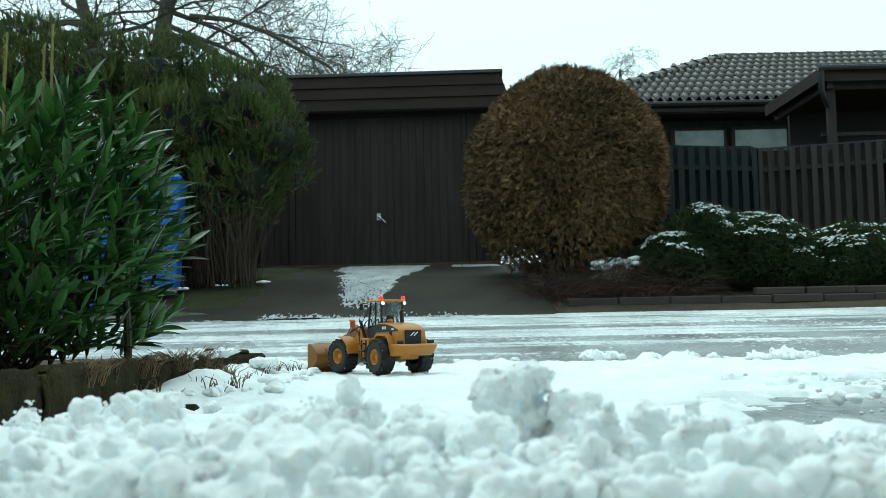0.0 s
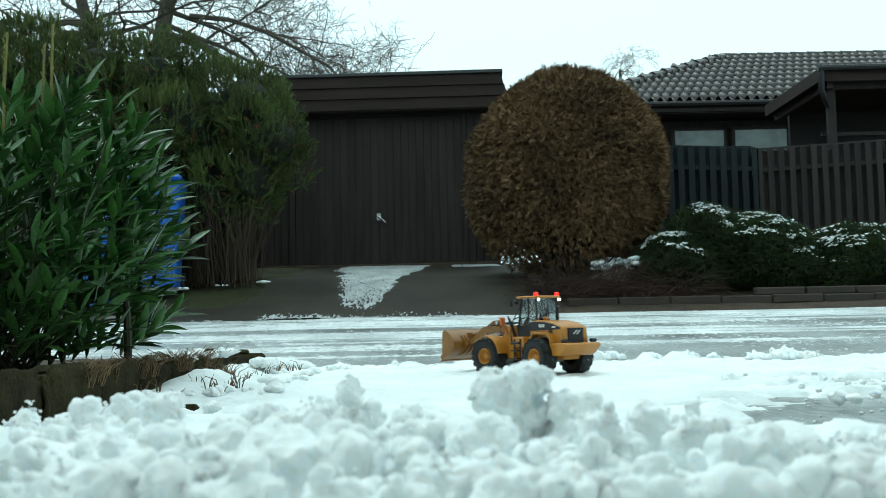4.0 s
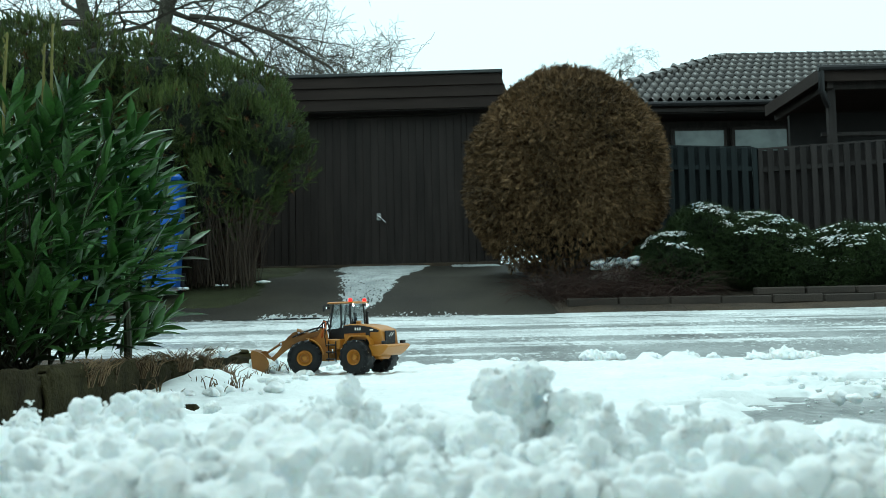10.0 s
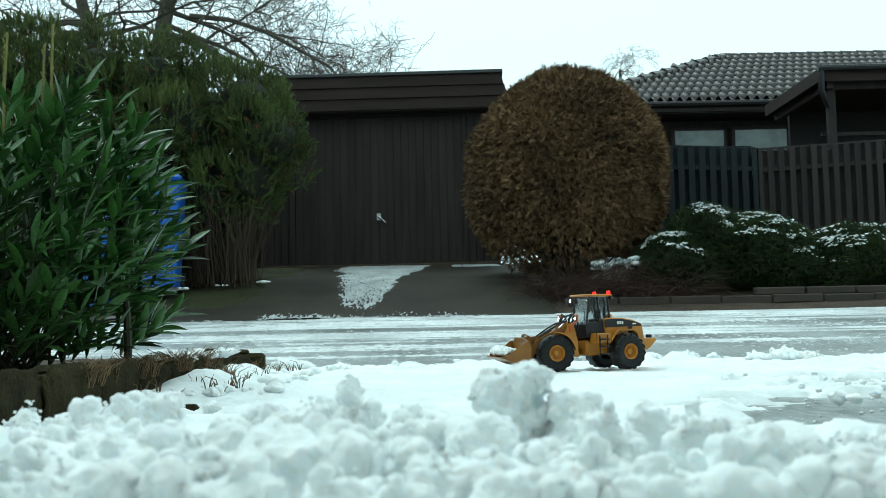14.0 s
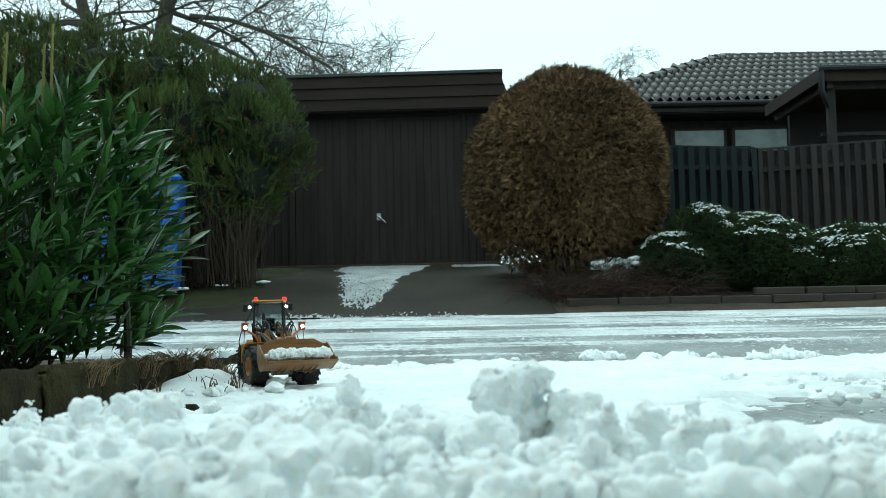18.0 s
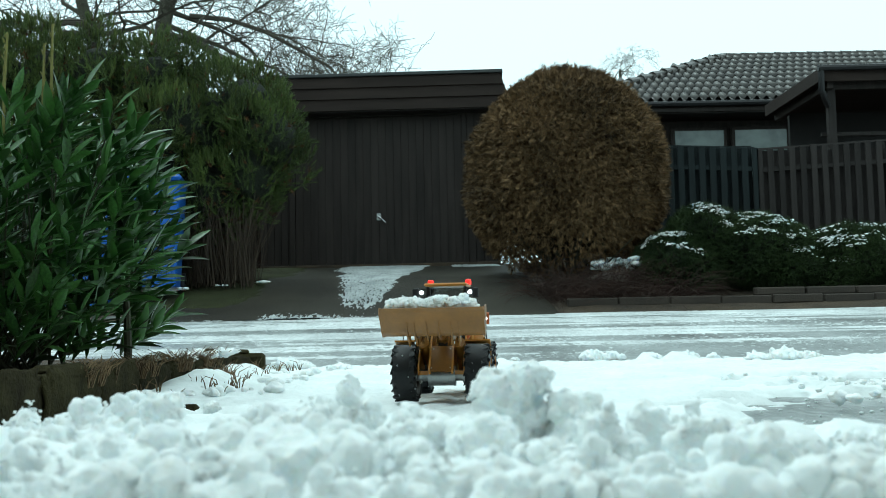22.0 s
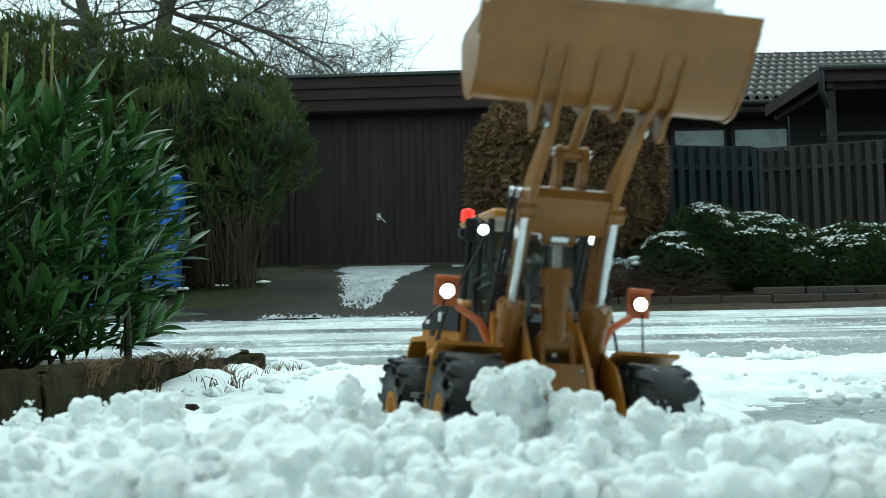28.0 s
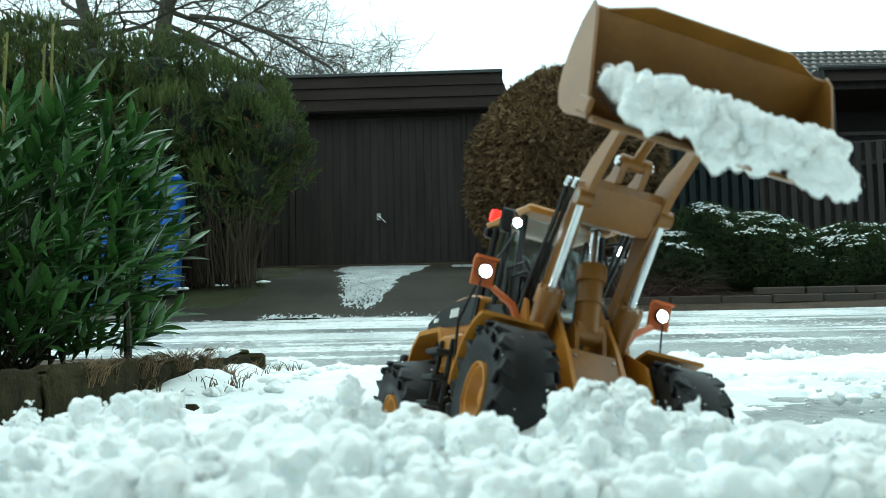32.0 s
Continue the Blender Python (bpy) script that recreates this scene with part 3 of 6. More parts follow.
# ---- fence ----
def fence(name, label, x0, x1, y0, y1, ztop0, ztop1, mat, pitch, width):
    f = thing(name, label, "fence")
    n = int((x1 - x0) / pitch)
    zg = 0.86
    for k in range(n + 1):
        a = k / n
        x, y, z = x0 + (x1 - x0) * a, y0 + (y1 - y0) * a, ztop0 + (ztop1 - ztop0) * a
        back = 0.03 if k % 2 else 0.0
        part("slat", Geo().box((x, y + back * 0, (z + zg) / 2 - 0.02 * random.random()), (width, 0.02, z - zg), 0.004), mat, f, smooth=False)
        if k % 12 == 0:
            part("post", Geo().box((x, y + 0.09, (z + zg) / 2), (0.09, 0.09, z - zg - 0.02), 0.006), mat, f, smooth=False)
    for dz in (0.3, 1.35):
        g = Geo().tube([(x0, y0 + 0.03, ztop0 - dz), (x1, y1 + 0.03, ztop1 - dz)], 0.042, 4)
        part("rail", g, mat, f, smooth=False)
    part("cap_board", Geo().tube([(x0, y0 + 0.03, ztop0 - 0.01), (x1, y1 + 0.03, ztop1 - 0.01)], 0.02, 4), mat, f, smooth=False)
    part("backing_board", Geo().box(((x0 + x1) / 2, (y0 + y1) / 2 + 0.14, (zg + ztop0) / 2 - 0.01), (x1 - x0, 0.02, ztop0 - zg - 0.02), 0), mat, f, smooth=False)
    return f


fence("slatted_fence", "tall slatted fence stained dark green", 3.0, 4.3, 13.85, 13.8, 2.585, 2.52, WOOD_FENCE_GREEN, 0.142, 0.085)
fence("slatted_fence", "tall slatted fence of weathered grey-brown boards", 4.36, 7.6, 13.8, 13.7, 2.5, 2.66, WOOD_FENCE, 0.142, 0.08)


# ---- kerb stones on the far side ----
kerb = thing("kerb", "low two-course edging of long grey stones", "kerb", kind="structure")
for k in range(16):
    x = 1.6 + 0.552 * k
    part("stone", Geo().box((x, 11.0 + 0.02 * random.random(), 0.375 + 0.008 * random.random()), (0.54, 0.14, 0.095), 0.012, None), STONE, kerb)
    if x > 3.7:
        part("stone", Geo().box((x - 0.15, 11.12 + 0.02 * random.random(), 0.465 + 0.008 * random.random()), (0.53, 0.14, 0.085), 0.012, None), STONE, kerb)


# ---- wheelie bin ----
def wheelie_bin(name, label, place, hgt=1.28):
    b = thing(name, label, "bin", place, 8)
    body = Geo()
    ring = []
    for z, sx, sy in ((0.03, 0.23, 0.25), (hgt * 0.86, 0.285, 0.33), (hgt * 0.92, 0.3, 0.35)):
        ring.append([(sx * cx, sy * cy, z) for cx, cy in ((-1, -0.9), (-0.9, -1), (0.9, -1), (1, -0.9), (1, 0.9), (0.9, 1), (-0.9, 1), (-1, 0.9))])
    vs = [p for r in ring for p in r]
    fs = [(i * 8 + k, i * 8 + (k + 1) % 8, (i + 1) * 8 + (k + 1) % 8, (i + 1) * 8 + k) for i in range(2) for k in range(8)] + [tuple(range(7, -1, -1)), tuple(range(16, 24))]
    body.add(vs, fs)
    for x in (-0.17, 0.0, 0.17):
        body.box((x, -0.305, hgt * 0.45), (0.03, 0.03, hgt * 0.7), 0.008, pose(0, 0, 0, -3.5))
    part("body", body, BLUE, b)
    part("lid", Geo().box((0, -0.01, hgt * 0.955), (0.62, 0.74, 0.06), 0.025), BLUE, b)
    part("handle", Geo().tube([(-0.22, 0.38, hgt * 0.93), (-0.22, 0.46, hgt * 0.95), (0.22, 0.46, hgt * 0.95), (0.22, 0.38, hgt * 0.93)], 0.018, 8), BLUE, b)
    for x in (-0.25, 0.25):
        wh = part("wheel", Geo().lathe([(0.03, x - 0.03), (0.1, x - 0.03), (0.1, x + 0.03), (0.03, x + 0.03)], 16, pose(0, 0.28, 0.1, 0, 0, -90)), BLACK, b)
    return b


wheelie_bin("wheelie_bin", "tall blue plastic wheelie bin beside the evergreen", (-3.2, 11.35, 0.62))
wheelie_bin("wheelie_bin", "blue plastic wheelie bin half hidden by leaves", (-3.95, 11.3, 0.42), 1.05)

# ---- plants ----
rng = np.random.default_rng(7)


def tuft(blades, spread, width, tip=1.0):
    """A spray of thin pointed blades round the x axis."""
    v, f = [], []
    for k in range(blades):
        a = 2 * math.pi * k / blades + 0.4
        e = spread * (0.6 + 0.4 * ((k * 7) % 5) / 4)
        d = np.array([math.cos(e), math.sin(e) * math.cos(a), math.sin(e) * math.sin(a)])
        s = np.array([0, -math.sin(a), math.cos(a)]) * width
        o = d * 0.1 * (k % 3)
        i = len(v)
        v += [o - s, o + s, o + d * tip * (0.75 + 0.25 * ((k * 3) % 4) / 3)]
        f.append((i, i + 1, i + 2))
    return np.array(v), np.array(f)


def spray():
    """A narrow drooping scale-leaved frond."""
    v, f = [], []
    for x, a, ln, w in ((0, 0, 1.0, 0.055), (0.15, 0.45, 0.6, 0.05), (0.2, -0.45, 0.6, 0.05), (0.45, 0.4, 0.5, 0.045), (0.5, -0.4, 0.45, 0.045)):
        d, s = np.array([math.cos(a), math.sin(a), 0.12 * math.sin(a * 3)]), np.array([-math.sin(a), math.cos(a), 0.25])
        o = np.array([x, 0, 0])
        i = len(v)
        v += [o - s * w, o + s * w, o + d * ln]
        f.append((i, i + 1, i + 2))
    return np.array(v), np.array(f)


def on_blobs(blobs, count, r, depth=0.18):
    """Points near the outer surface of a union of ellipsoids, with outward normals."""
    blobs = np.array(blobs, float)
    area = (blobs[:, 3] * blobs[:, 4] + blobs[:, 4] * blobs[:, 5] + blobs[:, 3] * blobs[:, 5])
    which = r.choice(len(blobs), int(count * 2.2), p=area / area.sum())
    d = r.normal(size=(len(which), 3))
    d /= np.linalg.norm(d, axis=1)[:, None]
    b = blobs[which]
    lump = 1 + 0.10 * (fractal(d[:, 0] * 4 + b[:, 0] * 9, d[:, 2] * 4 + d[:, 1] * 5, 3, 61) - 0.5) * 2
    depth_f = 1 - depth * r.random(len(which)) ** 2
    p = b[:, :3] + d * b[:, 3:] * (lump * depth_f)[:, None]
    nrm = d / b[:, 3:]
    nrm /= np.linalg.norm(nrm, axis=1)[:, None]
    keep = np.ones(len(p), bool)
    for q in blobs:
        keep &= (((p - q[:3]) / (q[3:] * 0.8)) ** 2).sum(1) > 1
    keep &= p[:, 1] < blobs[:, 1].max() + 0.6
    p, nrm = p[keep], nrm[keep]
    return p[:count], nrm[:count]


def ico(sub=3):
    bm = bmesh.new()
    bmesh.ops.create_icosphere(bm, subdivisions=sub, radius=1)
    v = np.array([tuple(q.co) for q in bm.verts])
    f = np.array([[q.index for q in t.verts] for t in bm.faces])
    bm.free()
    return v, f


ICO3, ICO2, ICO4, ICO1 = ico(3), ico(2), ico(4), ico(1)


def bumpy(shape, seed, amount=0.2, freq=2.0):
    v, f = shape
    n = np.array([noise.fractal(Vector(p) * freq + Vector((seed * 3.7, seed * 1.3, seed)), 0.8, 2.0, 4) for p in v])
    return v * (1 + amount * n)[:, None], f


def cores(name, blobs, mat, parent, shrink=0.86):
    vs, fs, k = [], [], 0
    for i, b in enumerate(blobs):
        v, f = bumpy(ICO3, i + 2, 0.12, 2.5)
        vs.append(v * np.array(b[3:]) * shrink + np.array(b[:3]))
        fs.append(f + k)
        k += len(v)
    return fast_mesh(name, np.concatenate(vs), np.concatenate(fs), mat, parent, smooth=True)


def brush(blades, width):
    """A shoot set all round with needles."""
    v, f = [], []
    for k in range(blades):
        q, a = k / (blades - 1), 2.4 * k
        d = np.array([0.75 + 0.5 * q, math.cos(a) * (1 - 0.5 * q), math.sin(a) * (1 - 0.5 * q)])
        d /= np.linalg.norm(d)
        s = np.array([0, -math.sin(a), math.cos(a)]) * width
        o = np.array([0.8 * q, 0, 0])
        i = len(v)
        v += [o - s, o + s, o + 0.3 * d]
        f.append((i, i + 1, i + 2))
    return np.array(v), np.array(f)


def foliage(name, blobs, template, count, size, mat, parent, up=0.3, mess=0.5, seed=1, depth=0.18, label="", thin=None):
    r = np.random.default_rng(seed)
    p, nrm = on_blobs(blobs, count, r, depth)
    if thin:
        keep = r.random(len(p)) < thin[2] + (1 - thin[2]) * smoothstep(thin[0], thin[1], p[:, 2])
        p, nrm = p[keep], nrm[keep]
    d = nrm + np.array([0, 0, up]) + mess * r.normal(size=p.shape)
    m = frames_along(d, r.random(len(p)) * 6.28, size * (0.6 + 0.8 * r.random(len(p))), p)
    v, f = strewn(*template, m)
    return fast_mesh(name, v, f, mat, parent, label)


# browned ball-clipped thuja
def thuja():
    t = thing("thuja", "large ball-clipped thuja browned by frost", "shrub")
    blobs = [(1.55, 12.35, 2.12, 1.16, 1.12, 1.06), (1.53, 12.35, 1.75, 1.17, 1.12, 0.95), (1.58, 12.4, 2.5, 0.88, 0.88, 0.76), (1.5, 12.4, 1.35, 1.0, 1.0, 0.62)]
    cores("shade_core", blobs[:3], THUJA_CORE, t, 0.86)
    foliage("crown", blobs, spray(), 105000, 0.085, THUJA, t, up=-0.5, mess=0.95, seed=3, depth=0.2, thin=(0.9, 1.7, 0.12))
    foliage("shoot_mass", blobs, spray(), 2600, 0.1, THUJA, t, up=0.25, mess=0.7, seed=4, depth=0.03, thin=(1.2, 2.2, 0.2), label="loose shoots standing out of the clipped outline")["kind"] = "stuff"
    g = Geo()
    for k in range(9):
        a = k * 0.7
        g.tube([(1.5 + 0.1 * math.cos(a), 12.3 + 0.1 * math.sin(a), 0.5), (1.5 + 0.3 * math.cos(a), 12.2 + 0.3 * math.sin(a), 1.0), (1.5 + 0.6 * math.cos(a), 12.2 + 0.6 * math.sin(a), 1.6)], [0.035, 0.03, 0.015], 6)
    for k in range(70):
        a, e = 6.283 * rng.random(), 0.5 + 0.55 * rng.random()
        b = Vector((1.5 + 0.15 * math.cos(a), 12.3 + 0.15 * math.sin(a), 0.6 + 0.3 * rng.random()))
        c = Vector((1.5 + e * math.cos(a), 12.3 + e * math.sin(a), 1.1 + 0.6 * rng.random()))
        g.tube([b, b.lerp(c, 0.5) + Vector((0, 0, -0.06)), c], [0.014, 0.01, 0.005], 5)
    part("trunk", g, BARK, t)


thuja()


def pine():
    t = thing("mountain_pine", "broad dense green mountain pine at the drive", "shrub")
    blobs = [(-2.05, 12.1, 2.43, 0.42, 0.5, 0.44), (-2.36, 12.2, 2.85, 0.48, 0.5, 0.45), (-2.3, 12.1, 2.0, 0.42, 0.5, 0.5), (-2.95, 12.3, 2.62, 0.65, 0.7, 0.68), (-2.8, 12.2, 1.75, 0.55, 0.6, 0.6),
             (-3.56, 12.4, 3.2, 0.5, 0.6, 0.48), (-4.2, 12.4, 3.3, 0.5, 0.6, 0.5), (-4.8, 12.4, 3.28, 0.55, 0.6, 0.5), (-5.6, 12.5, 3.3, 0.7, 0.7, 0.5), (-3.6, 12.2, 2.2, 0.75, 0.7, 0.8), (-4.5, 12.3, 2.2, 0.9, 0.8, 0.95), (-5.6, 12.4, 2.1, 0.9, 0.8, 1.0)]
    cores("shade_core", blobs, NEEDLE_CORE, t, 0.72)
    q, nq = on_blobs(blobs, 170, np.random.default_rng(15), 0.0)
    blobs = blobs + [(*(a + 0.02 * b), s, s, s * 1.1) for a, b, s in zip(q, nq, 0.12 + 0.16 * np.random.default_rng(16).random(170))]
    foliage("needles", blobs, brush(22, 0.033), 17000, 0.15, NEEDLE, t, up=1.0, mess=0.35, seed=5, depth=0.35)
    foliage("dead_needles", blobs, tuft(8, 0.6, 0.05), 1600, 0.085, NEEDLE_RUST, t, up=0.4, mess=0.6, seed=6, depth=0.35, label="rust-brown dead needles")
    r = np.random.default_rng(8)
    p, nrm = on_blobs(blobs, 3600, r, 0.04)
    keep = nrm[:, 2] > 0.05
    p = p[keep][:1500]
    d = np.tile(np.array([[0.0, 0.0, 1.0]]), (len(p), 1)) + 0.2 * r.normal(size=p.shape)
    m = frames_along(d, r.random(len(p)) * 6, 0.17 * (0.6 + 0.7 * r.random(len(p))), p)
    v, f = strewn(*brush(46, 0.022), m)
    fast_mesh("shoot_mass", v, f, NEEDLE_TIP, t, "upright candle shoots")["kind"] = "stuff"
    g = Geo()
    for k in range(420):
        x, y, z = -3.5 + 1.3 * rng.random(), 11.7 + 0.6 * rng.random(), 0.62 + 0.15 * rng.random()
        a, b = 0.13 * rng.normal(), 0.12 * rng.normal()
        g.tube([(x, y, z), (x + a * 0.5, y + b, z + 0.4), (x + a * 1.6, y + b, z + 0.75 + 0.3 * rng.random())], [0.006, 0.005, 0.003], 4)
    part("branch_mass", g, STRAW, t, "bare brown lower branches")["kind"] = "stuff"


pine()


def scrub(name, label, boxes, count, length, mat, seed):
    """Fine bare twigs, arching."""
    r = np.random.default_rng(seed)
    t = thing(name, label, "shrub")
    g = Geo()
    for k in range(count):
        x0, x1, y0, y1, z0, z1 = boxes[k % len(boxes)]
        p = Vector((x0 + (x1 - x0) * r.random(), y0 + (y1 - y0) * r.random(), z0))
        d = Vector((r.normal() * 0.8, r.normal() * 0.5 - 0.2, 1.0)).normalized()
        pts = [p.copy()]
        for s in range(4):
            p = p + d * length * (0.7 + 0.6 * r.random()) * (z1 - z0)
            d = (d + Vector((r.normal() * 0.35, r.normal() * 0.3, -0.38))).normalized()
            pts.append(p.copy())
        g.tube(pts, [0.0032, 0.003, 0.0026, 0.002, 0.0015], 3, False)
    part("twig_mass", g, mat, t, smooth=False)["kind"] = "stuff"


scrub("bare_shrub", "leafless reddish-brown shrub under the thuja", [(1.0, 2.75, 11.05, 11.9, 0.35, 0.84)], 1300, 0.34, TWIG_BROWN, 4)
scrub("bare_shrub", "tangle of dry stems at the garage corner", [(-3.4, -2.75, 12.6, 14.0, 0.75, 1.65)], 420, 0.22, TWIG_BROWN, 9)


def dry_hedge():
    t = thing("dry_hedge", "dense brown leafless hedge behind the pine", "hedge")
    blobs = [(-3.0 - 0.9 * k, 16.5, 1.9, 0.75, 0.5, 1.0) for k in range(8)]
    # solid cores, coloured dark for the shade inside the hedge
    cores("shade_core", blobs, THUJA_CORE, t, 0.95)
    foliage("twig_mass", blobs, tuft(6, 0.5, 0.035), 9000, 0.16, TWIG_BROWN, t, up=0.6, mess=0.6, seed=29)["kind"] = "stuff"


dry_hedge()


def juniper(label, blobs, seed):
    t = thing("spreading_juniper", label, "shrub")
    cores("shade_core", blobs, NEEDLE_CORE, t, 0.85)
    foliage("needles", blobs, tuft(9, 0.5, 0.05), 22000, 0.062, NEEDLE_DARK, t, up=0.1, mess=0.55, seed=seed, depth=0.3)
    r = np.random.default_rng(seed + 50)
    p, nrm = on_blobs(blobs, 30000, r, 0.04)
    n = fractal(p[:, 0] * 6, p[:, 2] * 16 + p[:, 1] * 4, 4, 71)
    keep = (n + 0.5 * nrm[:, 2] - 0.25 * nrm[:, 1] > 1.03) & (nrm[:, 2] > 0.3)
    p, nrm = p[keep][:1900], nrm[keep][:1900]
    v0, f0 = bumpy(ICO1, 5, 0.35, 2.0)
    m = frames_along(np.stack([np.ones(len(p)), r.normal(size=len(p)) * 0.5, -nrm[:, 0] * 0.8], 1), r.normal(size=len(p)) * 0.3, 0.0115 * (0.4 + 1.2 * r.random(len(p)) ** 2), p + nrm * 0.03)
    v, f = strewn(v0 * np.array([1.5, 0.9, 0.45]), f0, m)
    fast_mesh("snow", v, f, SNOW, t, "patches of snow caught on the twigs", smooth=True)["kind"] = "stuff"


juniper("low dark green juniper dusted with snow", [(3.05, 11.85, 1.1, 0.42, 0.6, 0.4), (3.55, 11.9, 0.95, 0.75, 0.7, 0.43), (2.75, 11.8, 0.8, 0.55, 0.6, 0.38), (3.9, 11.85, 0.75, 0.5, 0.6, 0.33)], 11)
juniper("low dark green juniper with snow along its top", [(4.75, 11.85, 0.85, 0.65, 0.6, 0.38), (5.4, 11.9, 0.9, 0.7, 0.6, 0.34), (4.4, 11.8, 0.65, 0.4, 0.5, 0.3), (6.1, 11.9, 0.85, 0.6, 0.6, 0.36)], 13)

leaf_snow = []
for k in range(60):
    leaf_snow.append((1.75 + 0.85 * rng.random(), 11.6 + 0.5 * rng.random(), 0.78 + 0.12 * rng.random()))
m = frames_along(rng.normal(size=(60, 3)) * np.array([1, 0.4, 0.1]), rng.normal(size=60) * 0.2, 0.05 * (0.5 + rng.random(60)), np.array(leaf_snow))
v, f = strewn(bumpy(ICO2, 9, 0.35, 2)[0] * np.array([1.4, 0.9, 0.5]), ICO2[1], m)
tagged(fast_mesh("snow_remnant", v, f, SNOW, smooth=True), "scraps of snow on dead growth under the shrub", "snow", kind="stuff")


# ---- bare trees ----
def grow(g, p, d, length, radius, depth, r, bend=0.25, spread=0.75, droop=0.0, twig=0.006):
    steps = 4
    pts, rad = [p.copy()], [radius]
    for s in range(steps):
        d = (d + Vector((r.normal() * bend, r.normal() * bend, r.normal() * bend * 0.8 - droop))).normalized()
        p = p + d * length / steps
        pts.append(p.copy())
        rad.append(max(radius * (1 - 0.5 * (s + 1) / steps), twig))
    g.tube(pts, rad, 6 if radius > 0.05 else 3, False)
    if depth == 0:
        return
    kids = 3 if depth > 1 else 4
    for k in range(kids):
        at = pts[min(steps, 1 + (k * steps) // kids + int(r.random() * 2))]
        out = Vector((r.normal(), r.normal() * 0.7, r.normal() * 0.6 + 0.25)).normalized()
        nd = (d * (1 - spread * 0.5) + out * spread).normalized()
        grow(g, at, nd, length * (0.5 + 0.25 * r.random()), max(rad[2] * 0.6, twig), depth - 1, r, bend, spread, droop, twig)
    grow(g, pts[-1], d, length * 0.7, rad[-1], depth - 1, r, bend, spread, droop, twig)


def bare_tree(label, limbs, seed, depth=4, mat=TWIG, twig=0.006, trunk=None, droop=0.0):
    r = np.random.default_rng(seed)
    t = thing("bare_tree", label, "tree")
    if trunk:
        g = Geo()
        for pts, r0, r1 in trunk:
            g.tube(pts, [r0 + (r1 - r0) * i / (len(pts) - 1) for i in range(len(pts))], 10)
        part("trunk", g, BARK, t)
    g = Geo()
    for p, d, ln, rad in limbs:
        grow(g, Vector(p), Vector(d).normalized(), ln, rad, depth, r, bend=0.34, droop=droop, twig=twig)
    part("crown", g, mat, t, smooth=False)["kind"] = "stuff"


bare_tree("spreading leafless tree behind the garden", [
    ((-6.0, 22, 6.9), (1, 0, 0.1), 2.6, 0.06), ((-5.9, 22, 7.2), (1, 0.2, 0.35), 2.6, 0.06), ((-6.2, 22, 6.4), (1, -0.2, -0.05), 2.2, 0.05),
    ((-5.9, 22, 7.6), (0.8, 0, 0.7), 2.4, 0.055), ((-6.1, 22, 6.6), (-0.8, 0.3, 0.6), 2.0, 0.05), ((-6.0, 22, 7.3), (-1, 0, 0.3), 2.0, 0.05), ((-5.5, 22, 7.1), (1, 0.1, -0.05), 3.4, 0.06), ((-6.1, 22, 6.7), (1, 0.1, 0.12), 3.6, 0.1), ((-6.0, 22, 7.2), (0.9, 0, 0.5), 3.0, 0.08), ((-7.4, 22, 6.9), (-1, 0, 0.2), 3.2, 0.09), ((-8.6, 22, 6.6), (1, 0.1, 0.15), 2.6, 0.08)],
    21, 4, TWIG, 0.0052, trunk=[([(-6.6, 22.2, 1.2), (-6.5, 22.1, 4.5), (-6.25, 22, 6.0), (-5.95, 22, 7.5), (-5.7, 22, 9.0)], 0.24, 0.13)])
bare_tree("leafless tree with two leaning trunks", [
    ((-7.8, 22.5, 6.9), (-1, 0, 0.35), 2.4, 0.055), ((-8.0, 22.5, 7.3), (-0.6, 0.2, 0.6), 2.4, 0.055), ((-7.8, 22.5, 7.2), (0.8, 0, 0.4), 1.9, 0.05), ((-7.6, 22.5, 6.4), (-1, 0.2, 0.25), 2.6, 0.055), ((-9.6, 22.5, 6.9), (-0.9, 0, 0.3), 2.0, 0.06)],
    22, 4, TWIG, 0.0052, trunk=[([(-7.1, 22.6, 1.2), (-7.3, 22.5, 5.0), (-7.7, 22.5, 6.4), (-8.0, 22.5, 7.4), (-8.4, 22.5, 9.0)], 0.2, 0.11)])
bare_tree("fine-twigged leafless tree behind the garage", [
    ((-4.1, 27, 5.6), (0.35, 0, 1), 1.5, 0.05), ((-3.4, 27, 5.6), (0.2, 0, 1), 1.7, 0.05), ((-2.9, 27.2, 5.6), (0.5, 0, 1), 1.5, 0.05), ((-3.9, 27, 5.5), (-0.3, 0, 1), 1.4, 0.05), ((-3.2, 27, 5.4), (0.9, 0, 0.7), 1.5, 0.04)],
    23, 4, TWIG, 0.0045, trunk=[([(-3.5, 27, 1.3), (-3.5, 27, 3.6), (-3.4, 27, 5.7)], 0.15, 0.05)])
bare_tree("fine-twigged leafless tree beyond the garage roof", [
    ((-4.6, 25, 5.6), (0.3, 0, 1), 1.4, 0.045), ((-2.6, 25, 5.4), (0.1, 0, 1), 1.3, 0.045), ((-2.3, 25, 5.3), (0.55, 0, 1), 1.2, 0.04), ((-3.2, 25, 5.5), (-0.35, 0, 1), 1.5, 0.045)],
    26, 4, TWIG, 0.004, trunk=[([(-3.0, 25, 1.3), (-3.0, 25, 3.6), (-2.9, 25, 5.5)], 0.13, 0.06)])
